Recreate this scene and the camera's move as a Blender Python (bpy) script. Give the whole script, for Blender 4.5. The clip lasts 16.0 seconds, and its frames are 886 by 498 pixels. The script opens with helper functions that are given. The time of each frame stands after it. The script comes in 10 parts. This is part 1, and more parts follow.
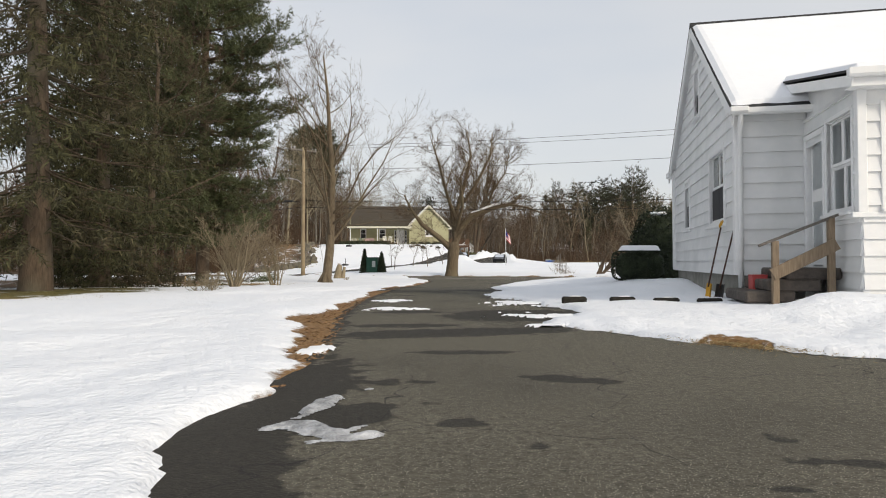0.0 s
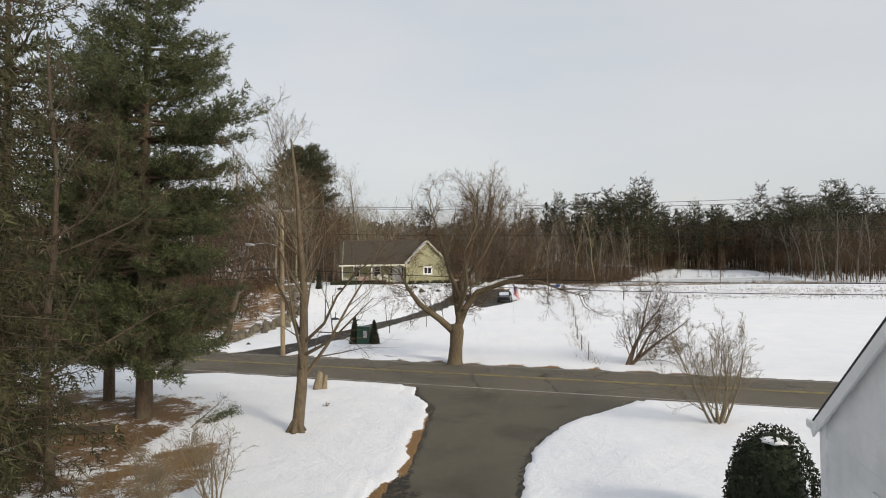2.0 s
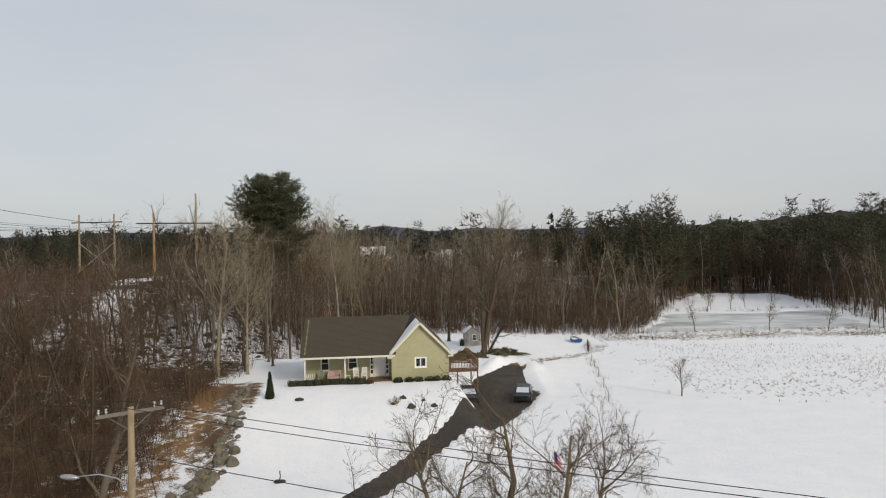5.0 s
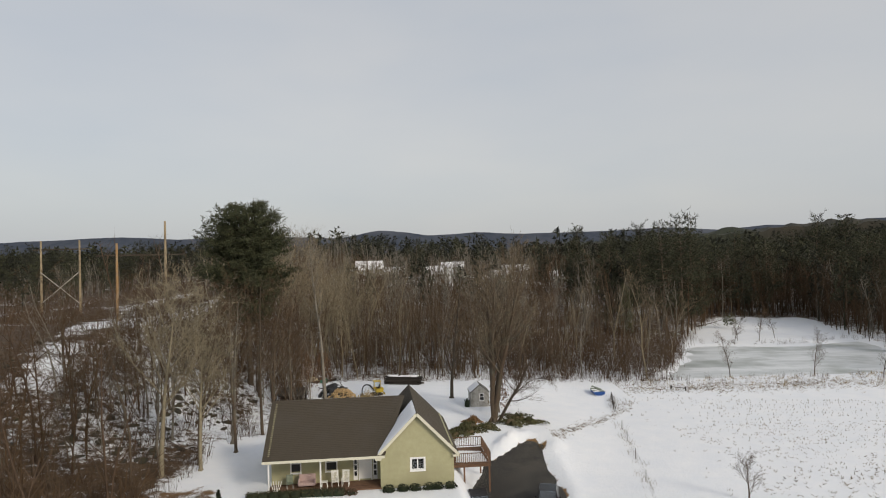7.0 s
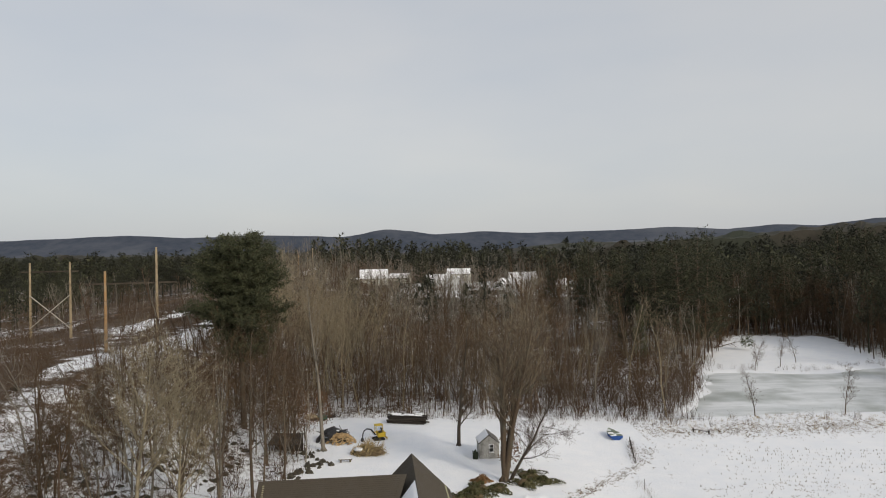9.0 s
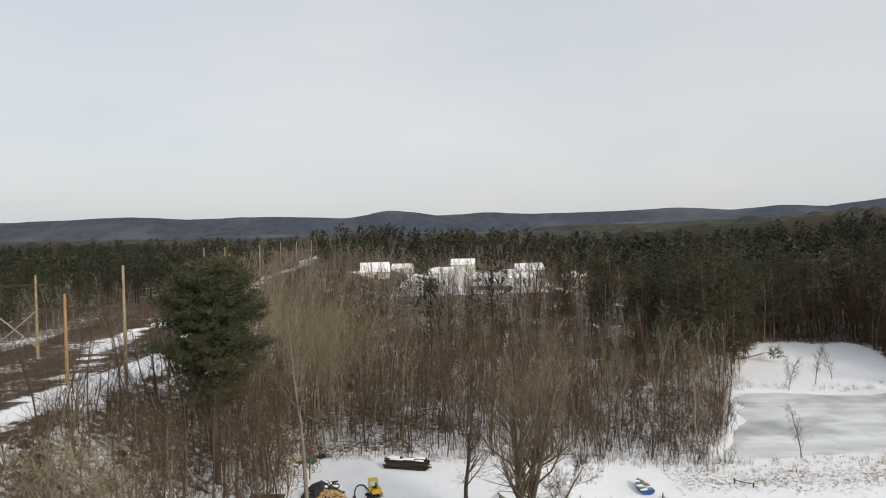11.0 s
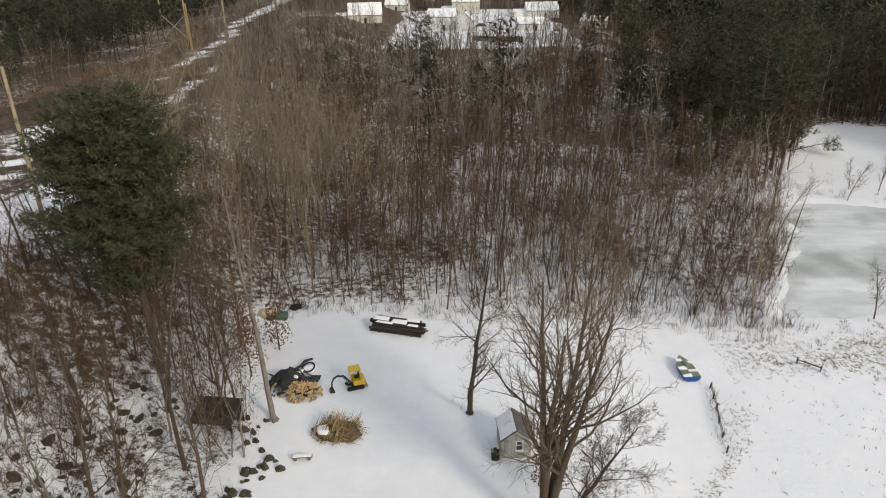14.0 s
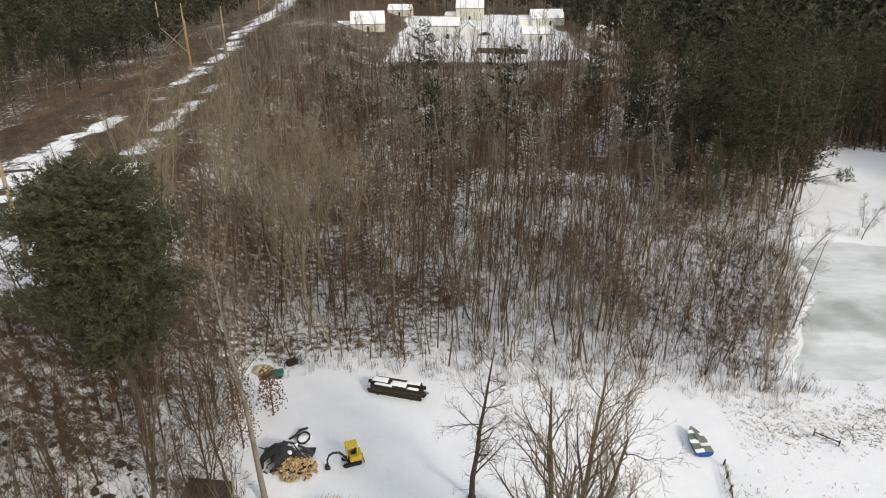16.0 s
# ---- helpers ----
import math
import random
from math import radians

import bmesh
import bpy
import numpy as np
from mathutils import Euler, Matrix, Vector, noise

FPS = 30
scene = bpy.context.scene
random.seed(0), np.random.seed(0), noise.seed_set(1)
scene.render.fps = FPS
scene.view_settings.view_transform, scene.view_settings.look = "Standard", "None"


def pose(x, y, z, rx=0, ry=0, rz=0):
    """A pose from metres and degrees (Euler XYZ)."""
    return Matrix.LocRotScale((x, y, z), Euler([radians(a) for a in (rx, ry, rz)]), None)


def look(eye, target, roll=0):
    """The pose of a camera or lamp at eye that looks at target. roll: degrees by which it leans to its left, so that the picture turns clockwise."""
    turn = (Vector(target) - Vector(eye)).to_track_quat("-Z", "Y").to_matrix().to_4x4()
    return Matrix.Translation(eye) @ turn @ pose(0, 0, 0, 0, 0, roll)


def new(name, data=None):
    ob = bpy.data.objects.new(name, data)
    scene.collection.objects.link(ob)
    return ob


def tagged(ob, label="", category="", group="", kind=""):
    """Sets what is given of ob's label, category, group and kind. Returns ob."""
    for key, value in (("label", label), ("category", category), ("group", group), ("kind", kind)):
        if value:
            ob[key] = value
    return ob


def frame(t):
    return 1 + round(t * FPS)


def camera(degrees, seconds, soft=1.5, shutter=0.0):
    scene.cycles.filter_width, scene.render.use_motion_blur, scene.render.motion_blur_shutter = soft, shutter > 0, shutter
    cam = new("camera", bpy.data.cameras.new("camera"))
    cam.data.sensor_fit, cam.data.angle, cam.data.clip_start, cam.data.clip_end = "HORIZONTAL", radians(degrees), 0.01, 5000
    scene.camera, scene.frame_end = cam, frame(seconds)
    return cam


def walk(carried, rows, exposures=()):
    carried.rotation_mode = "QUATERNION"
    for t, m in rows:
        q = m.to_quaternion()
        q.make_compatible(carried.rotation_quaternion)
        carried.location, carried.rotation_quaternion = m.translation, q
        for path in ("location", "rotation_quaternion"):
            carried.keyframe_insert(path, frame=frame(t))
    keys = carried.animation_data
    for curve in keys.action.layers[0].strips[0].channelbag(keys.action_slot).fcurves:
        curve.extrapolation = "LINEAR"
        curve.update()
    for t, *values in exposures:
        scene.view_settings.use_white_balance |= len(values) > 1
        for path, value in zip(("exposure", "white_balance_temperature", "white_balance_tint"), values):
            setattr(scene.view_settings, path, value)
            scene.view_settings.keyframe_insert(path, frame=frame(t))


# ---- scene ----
cam = camera(67.3, 16.0, soft=1.05)
METRES, EYE, TILT, LEAN, TURN = 105.0, 0.75, 0.0, 0.0, 0.0
ROWS = [
    (0.0, 0.0, 0.0, 0.0, 0.0, 1.2, 0.23),
    (0.5, -0.0002, 0.0068, 0.0101, 0.12, 1.21, 0.29),
    (1.0, -0.0005, 0.0217, 0.0245, 0.13, 1.17, 0.46),
    (1.5, -0.0006, 0.0426, 0.0392, 0.04, 1.09, 0.63),
    (2.0, -0.001, 0.0693, 0.0538, -0.11, 1.03, 0.89),
    (2.5, -0.0009, 0.101, 0.0687, -0.22, 0.95, 1.09),
    (3.0, -0.0002, 0.1342, 0.0838, -0.23, 0.86, 1.19),
    (3.5, 0.0, 0.1703, 0.099, -0.25, 0.77, 1.26),
    (4.0, 0.0001, 0.2081, 0.1148, -0.27, 0.62, 1.23),
    (4.5, 0.0003, 0.2474, 0.1294, -0.34, 0.5, 1.21),
    (7.0, -0.0001, 0.4273, 0.1942, -0.4, 0.84, 1.38),
    (7.5, -0.0004, 0.4403, 0.2046, -0.2, 0.72, 1.37),
    (8.0, 0.0002, 0.4497, 0.2163, -0.06, 0.62, 1.33),
    (8.5, 0.0001, 0.4653, 0.2286, 0.01, 0.65, 1.3),
    (9.0, 0.0002, 0.4866, 0.2412, 0.09, 0.69, 1.26),
    (11.5, 0.0008, 0.6437, 0.3068, 0.48, -2.62, 1.29),
    (12.0, 0.0004, 0.6821, 0.319, 0.48, -10.26, 1.2),
    (12.5, -0.0001, 0.7214, 0.3309, 0.43, -18.0, 1.07),
    (13.0, -0.0004, 0.761, 0.3405, 0.36, -23.41, 0.96),
    (13.5, -0.0013, 0.8025, 0.3504, 0.31, -23.93, 0.84),
    (14.0, -0.0012, 0.841, 0.3639, 0.43, -24.11, 0.77),
    (14.5, -0.002, 0.8685, 0.3755, 0.54, -24.15, 0.64),
    (15.0, -0.0013, 0.8838, 0.3869, 0.64, -24.22, 0.57),
    (15.5, -0.0014, 0.8901, 0.3986, 0.72, -24.31, 0.49),
    (16.0, -0.0015, 0.8922, 0.4102, 0.76, -24.51, 0.42),
]
walk(cam, [(t, pose(0, 0, EYE, TILT, LEAN, TURN) @ pose(METRES * x, METRES * y, METRES * z, 90 + pitch, roll, yaw)) for t, x, y, z, yaw, pitch, roll in ROWS],
     [(0.0, 0.08, 7000, 10), (1.0, 0.06, 7000, 10), (2.0, -0.01, 7000, 10), (4.5, -0.15, 7000, 10), (7.0, -0.27, 7000, 10), (9.0, -0.22, 7000, 10), (12.0, 0.10, 7000, 10), (14.0, -0.07, 7000, 10), (15.5, 0.15, 7000, 10), (16.0, 0.15, 7000, 10)])

# ---------------------------------------------------------------- light
SUN_ELEV, SUN_AZ = 28.0, 138.0     # height of the sun and its bearing, clockwise from +y
world = bpy.data.worlds.new("winter_sky")
scene.world = world
world.use_nodes = True
wn, wl = world.node_tree.nodes, world.node_tree.links
wn.clear()
sky = wn.new("ShaderNodeTexSky")
sky.sky_type, sky.sun_disc = "NISHITA", False
sky.sun_elevation, sky.sun_rotation = radians(SUN_ELEV), radians(SUN_AZ)
sky.air_density, sky.dust_density, sky.ozone_density = 1.0, 3.0, 1.0
b_sky = wn.new("ShaderNodeBackground")
b_sky.inputs["Strength"].default_value = 0.035
wl.new(sky.outputs[0], b_sky.inputs["Color"])
# thin high cloud over the whole sky
wc = wn.new("ShaderNodeTexCoord")
wnoise = wn.new("ShaderNodeTexNoise")
wnoise.inputs["Scale"].default_value, wnoise.inputs["Detail"].default_value = 1.6, 4.0
wmap = wn.new("ShaderNodeMapping")
wmap.inputs["Scale"].default_value = (1.0, 1.0, 3.0)
wl.new(wc.outputs["Generated"], wmap.inputs["Vector"])
wl.new(wmap.outputs[0], wnoise.inputs["Vector"])
wr = wn.new("ShaderNodeValToRGB")
wr.color_ramp.elements[0].position, wr.color_ramp.elements[1].position = 0.3, 0.75
wr.color_ramp.elements[0].color = (0.665, 0.742, 0.865, 1)
wr.color_ramp.elements[1].color = (0.838, 0.865, 0.915, 1)
wl.new(wnoise.outputs["Fac"], wr.inputs["Fac"])
b_cloud = wn.new("ShaderNodeBackground")
b_cloud.inputs["Strength"].default_value = 0.70
wl.new(wr.outputs[0], b_cloud.inputs["Color"])
w_add = wn.new("ShaderNodeAddShader")
w_out = wn.new("ShaderNodeOutputWorld")
wl.new(b_sky.outputs[0], w_add.inputs[0])
wl.new(b_cloud.outputs[0], w_add.inputs[1])
wl.new(w_add.outputs[0], w_out.inputs[0])

sun = new("sun", bpy.data.lights.new("sun", "SUN"))
sun.data.energy, sun.data.angle, sun.data.color = 2.0, radians(11), (1.0, 0.93, 0.82)
saz, sel = radians(SUN_AZ), radians(SUN_ELEV)
sun.matrix_world = look((0, 0, 60), (-math.sin(saz) * math.cos(sel), -math.cos(saz) * math.cos(sel), 60 - math.sin(sel)))


# ---------------------------------------------------------------- materials
def rgba(c):
    return (c[0], c[1], c[2], 1.0)


def surf(name, c1, c2, scale=4.0, rough=0.8, bump=0.15, bscale=None, metal=0.0, stretch=(1, 1, 1), wear=None, wscale=0.6, vary=0.0, island=0.0, spec=0.3):
    """A noisy surface: two tones of grain, a coarser wear tone, and fine relief."""
    m = bpy.data.materials.new(name)
    m.use_nodes = True
    n, k = m.node_tree.nodes, m.node_tree.links
    bs = n["Principled BSDF"]
    bs.inputs["Roughness"].default_value, bs.inputs["Metallic"].default_value = rough, metal
    bs.inputs["Specular IOR Level"].default_value = spec
    tc, mp = n.new("ShaderNodeTexCoord"), n.new("ShaderNodeMapping")
    mp.inputs["Scale"].default_value = stretch
    k.new(tc.outputs["Object"], mp.inputs["Vector"])
    no = n.new("ShaderNodeTexNoise")
    no.inputs["Scale"].default_value, no.inputs["Detail"].default_value, no.inputs["Roughness"].default_value = scale, 6.0, 0.65
    k.new(mp.outputs[0], no.inputs["Vector"])
    cr = n.new("ShaderNodeValToRGB")
    cr.color_ramp.elements[0].position, cr.color_ramp.elements[1].position = 0.3, 0.7
    cr.color_ramp.elements[0].color, cr.color_ramp.elements[1].color = rgba(c1), rgba(c2)
    k.new(no.outputs["Fac"], cr.inputs["Fac"])
    col = cr.outputs[0]
    if wear:
        nw = n.new("ShaderNodeTexNoise")
        nw.inputs["Scale"].default_value, nw.inputs["Detail"].default_value = wscale, 5.0
        k.new(tc.outputs["Object"], nw.inputs["Vector"])
        rw = n.new("ShaderNodeValToRGB")
        rw.color_ramp.elements[0].position, rw.color_ramp.elements[1].position = 0.48, 0.68
        k.new(nw.outputs["Fac"], rw.inputs["Fac"])
        mx = n.new("ShaderNodeMix")
        mx.data_type = "RGBA"
        k.new(rw.outputs[0], mx.inputs["Factor"])
        k.new(col, mx.inputs["A"])
        mx.inputs["B"].default_value = rgba(wear)
        col = mx.outputs["Result"]
    if vary or island:
        hs = n.new("ShaderNodeHueSaturation")
        mr = n.new("ShaderNodeMapRange")
        if island:
            src = n.new("ShaderNodeNewGeometry").outputs["Random Per Island"]
        else:
            src = n.new("ShaderNodeObjectInfo").outputs["Random"]
        k.new(src, mr.inputs["Value"])
        amt = island or vary
        mr.inputs["To Min"].default_value, mr.inputs["To Max"].default_value = 1 - amt, 1 + amt
        k.new(mr.outputs[0], hs.inputs["Value"])
        k.new(col, hs.inputs["Color"])
        col = hs.outputs[0]
    k.new(col, bs.inputs["Base Color"])
    if bump:
        nb = n.new("ShaderNodeTexNoise")
        nb.inputs["Scale"].default_value, nb.inputs["Detail"].default_value = bscale or scale * 3, 5.0
        k.new(mp.outputs[0], nb.inputs["Vector"])
        bp = n.new("ShaderNodeBump")
        bp.inputs["Strength"].default_value, bp.inputs["Distance"].default_value = bump, 0.05
        k.new(nb.outputs["Fac"], bp.inputs["Height"])
        k.new(bp.outputs[0], bs.inputs["Normal"])
    return m


M_WHITE = surf("white_clapboard_paint", (0.73, 0.74, 0.745), (0.80, 0.80, 0.79), 3.0, 0.55, 0.05, 30, wear=(0.66, 0.67, 0.665), wscale=0.9)
M_TRIM = surf("white_trim_paint", (0.76, 0.77, 0.77), (0.82, 0.82, 0.81), 5.0, 0.45, 0.04)
M_GLASS = bpy.data.materials.new("window_glass")
M_GLASS.use_nodes = True
_b = M_GLASS.node_tree.nodes["Principled BSDF"]
_b.inputs["Base Color"].default_value, _b.inputs["Roughness"].default_value = (0.02, 0.025, 0.03, 1), 0.04
_b.inputs["Specular IOR Level"].default_value = 0.8
M_CURTAIN = surf("pale_curtain", (0.55, 0.55, 0.53), (0.68, 0.68, 0.66), 3, 0.9, 0.1, stretch=(12, 12, 0.5))
M_CONCRETE = surf("grey_concrete", (0.20, 0.20, 0.18), (0.32, 0.31, 0.28), 5, 0.9, 0.3, wear=(0.14, 0.14, 0.12))
M_SNOW = surf("packed_snow", (0.83, 0.85, 0.88), (0.88, 0.89, 0.91), 1.5, 0.7, 0.25, 6)
M_ROOFEDGE = surf("black_shingle_edge", (0.02, 0.02, 0.022), (0.05, 0.05, 0.05), 12, 0.9, 0.3)
M_SHINGLE = surf("brown_asphalt_shingle", (0.048, 0.040, 0.030), (0.088, 0.074, 0.056), 9, 0.92, 0.35, 40, stretch=(1, 3, 3), wear=(0.072, 0.062, 0.05), wscale=0.5, island=0.14)
M_YELLOW = surf("sage_yellow_siding", (0.35, 0.335, 0.20), (0.40, 0.385, 0.24), 2.5, 0.6, 0.05, 30, wear=(0.335, 0.32, 0.195), wscale=0.5)
M_WOOD = surf("weathered_wood", (0.17, 0.125, 0.085), (0.30, 0.23, 0.16), 6, 0.85, 0.3, stretch=(6, 6, 0.6), vary=0.15)
M_DECKWOOD = surf("reddish_deck_wood", (0.11, 0.062, 0.040), (0.20, 0.118, 0.076), 5, 0.8, 0.25, vary=0.2)
M_GREYWOOD = surf("grey_barn_wood", (0.10, 0.09, 0.08), (0.22, 0.20, 0.18), 6, 0.9, 0.35, stretch=(8, 8, 0.7), vary=0.2)
M_POLE = surf("pale_utility_pole_wood", (0.24, 0.19, 0.12), (0.40, 0.32, 0.21), 5, 0.85, 0.25, stretch=(6, 6, 0.35), wear=(0.2, 0.15, 0.1))
M_POLER = surf("orange_weathered_pole_wood", (0.26, 0.14, 0.06), (0.40, 0.26, 0.13), 4, 0.85, 0.25, stretch=(6, 6, 0.3), wear=(0.3, 0.24, 0.17))
M_BARK = surf("grey_brown_bark", (0.060, 0.043, 0.030), (0.155, 0.114, 0.080), 7, 0.95, 0.6, 14, stretch=(3, 3, 0.5), wear=(0.13, 0.12, 0.09), vary=0.25)
M_BARKD = surf("dark_wet_bark", (0.030, 0.024, 0.019), (0.085, 0.068, 0.053), 7, 0.95, 0.6, 14, stretch=(3, 3, 0.5), wear=(0.10, 0.085, 0.065))
M_BARKT = surf("tan_sunlit_bark", (0.16, 0.13, 0.085), (0.30, 0.25, 0.17), 7, 0.95, 0.6, 14, stretch=(3, 3, 0.5), vary=0.2)
M_TWIG = surf("brown_twigs", (0.054, 0.033, 0.018), (0.103, 0.065, 0.036), 1.5, 0.95, 0.0, vary=0.3)
M_BARKG = surf("pale_grey_bark", (0.13, 0.115, 0.095), (0.27, 0.245, 0.205), 7, 0.95, 0.6, 14, stretch=(3, 3, 0.5), wear=(0.11, 0.10, 0.08), vary=0.2)
M_TWIGT = surf("tan_twigs", (0.15, 0.120, 0.080), (0.25, 0.200, 0.135), 1.5, 0.95, 0.0, vary=0.15)
M_TWIGR = surf("reddish_brown_twigs", (0.066, 0.043, 0.029), (0.118, 0.079, 0.053), 1.5, 0.95, 0.0, vary=0.25)
M_PINE = surf("white_pine_needles", (0.046, 0.056, 0.024), (0.115, 0.130, 0.060), 1.2, 0.65, 0.0, island=0.45)
M_SPRUCE = surf("spruce_needles", (0.030, 0.033, 0.014), (0.078, 0.075, 0.034), 0.9, 0.8, 0.0, island=0.55, wear=(0.066, 0.052, 0.031), wscale=0.5)
M_DARKPINE = surf("dark_far_pine_needles", (0.022, 0.025, 0.014), (0.068, 0.070, 0.040), 0.25, 0.85, 0.0, island=0.45)
M_FARPINE = surf("far_dark_conifer_foliage", (0.013, 0.015, 0.010), (0.038, 0.041, 0.026), 0.25, 0.85, 0.0, island=0.4)
M_YEW = surf("dark_yew_leaves", (0.010, 0.016, 0.008), (0.030, 0.040, 0.018), 3, 0.7, 0.0, island=0.4)
M_BARKA = surf("old_apple_bark", (0.082, 0.063, 0.042), (0.195, 0.152, 0.102), 6, 0.95, 0.6, 14, stretch=(3, 3, 0.6), wear=(0.17, 0.14, 0.09))
M_TWIGL = surf("sunlit_tan_twigs", (0.15, 0.122, 0.080), (0.26, 0.215, 0.145), 1.5, 0.95, 0.0, vary=0.15)
M_TWIGP = surf("pale_grey_twigs", (0.18, 0.155, 0.108), (0.31, 0.27, 0.19), 1.5, 0.95, 0.0, vary=0.1)
M_PINEB = surf("olive_pine_needles", (0.030, 0.037, 0.018), (0.086, 0.091, 0.048), 0.8, 0.75, 0.0, island=0.45)
M_LEAFB = surf("dead_oak_leaves", (0.18, 0.10, 0.048), (0.32, 0.185, 0.09), 2, 0.85, 0.0, island=0.3)
M_GRASS = surf("dead_tan_grass", (0.26, 0.19, 0.09), (0.42, 0.33, 0.18), 2, 0.9, 0.0, island=0.3)
M_ROCKD = surf("dark_mossy_rock", (0.030, 0.028, 0.024), (0.095, 0.085, 0.068), 2.5, 0.95, 0.6, 8, wear=(0.07, 0.065, 0.035), wscale=1.5, vary=0.2)
M_ROCK = surf("lichen_grey_rock", (0.085, 0.075, 0.062), (0.20, 0.18, 0.145), 2.5, 0.95, 0.6, 8, wear=(0.17, 0.15, 0.09), wscale=1.5, vary=0.2)
M_BLACK = surf("black_metal", (0.018, 0.018, 0.02), (0.04, 0.04, 0.042), 6, 0.5, 0.1)
M_WIRE = surf("black_cable", (0.012, 0.012, 0.013), (0.02, 0.02, 0.02), 6, 0.6, 0.0)
M_METAL = surf("galvanised_metal", (0.38, 0.39, 0.40), (0.52, 0.53, 0.54), 8, 0.4, 0.05, metal=0.8)
M_GREEN = surf("dark_green_enamel", (0.010, 0.045, 0.032), (0.018, 0.065, 0.045), 4, 0.45, 0.03)
M_YELLOWPAINT = surf("yellow_machine_paint", (0.55, 0.38, 0.03), (0.68, 0.48, 0.05), 5, 0.45, 0.05, wear=(0.40, 0.28, 0.05))
M_RUBBER = surf("black_rubber", (0.012, 0.012, 0.012), (0.03, 0.03, 0.03), 10, 0.85, 0.3)
M_BLUE = surf("blue_tarp", (0.012, 0.05, 0.20), (0.025, 0.09, 0.31), 4, 0.5, 0.3)
M_TARPG = surf("grey_green_tarp", (0.10, 0.13, 0.09), (0.22, 0.25, 0.20), 4, 0.7, 0.4)
M_RED = surf("faded_red_plastic", (0.45, 0.06, 0.06), (0.55, 0.10, 0.09), 5, 0.5, 0.05)
M_ORANGE = surf("orange_yellow_plastic", (0.55, 0.28, 0.02), (0.65, 0.36, 0.04), 5, 0.5, 0.05)
M_FIREWOOD = surf("split_firewood", (0.30, 0.20, 0.10), (0.52, 0.38, 0.21), 4, 0.9, 0.2, vary=0.3)
M_CHAIRW = surf("white_painted_furniture", (0.72, 0.72, 0.69), (0.80, 0.80, 0.77), 5, 0.5, 0.05)
M_PINK = surf("faded_pink_cushion", (0.42, 0.30, 0.29), (0.52, 0.40, 0.38), 8, 0.9, 0.2)
M_CAR = surf("black_car_paint", (0.012, 0.013, 0.015), (0.02, 0.021, 0.024), 3, 0.25, 0.0)
M_DARKTIMB = surf("dark_wet_timber", (0.02, 0.018, 0.016), (0.06, 0.05, 0.042), 5, 0.85, 0.3, stretch=(0.6, 6, 6), vary=0.25)
M_ROOFG = surf("grey_shed_shingle", (0.09, 0.085, 0.08), (0.16, 0.15, 0.14), 8, 0.9, 0.3)
M_CREAM = surf("cream_house_siding", (0.55, 0.53, 0.44), (0.63, 0.61, 0.52), 2, 0.7, 0.05)
M_FLAGR = surf("red_flag_cloth", (0.40, 0.03, 0.04), (0.5, 0.05, 0.06), 5, 0.9, 0.1)
M_FLAGW = surf("white_flag_cloth", (0.7, 0.7, 0.7), (0.8, 0.8, 0.8), 5, 0.9, 0.1)
M_FLAGB = surf("blue_flag_cloth", (0.02, 0.03, 0.14), (0.03, 0.04, 0.2), 5, 0.9, 0.1)
# wooded hills with the distance's haze put into their bluish colour
M_HILL = surf("haze_tinted_hills", (0.030, 0.042, 0.066), (0.064, 0.074, 0.096), 0.02, 0.95, 0.0, wear=(0.080, 0.090, 0.112), wscale=0.004)
M_CANOPY = surf("far_mixed_woods", (0.022, 0.026, 0.020), (0.060, 0.052, 0.042), 0.03, 0.95, 0.6, 0.12, wear=(0.035, 0.042, 0.030), wscale=0.006)


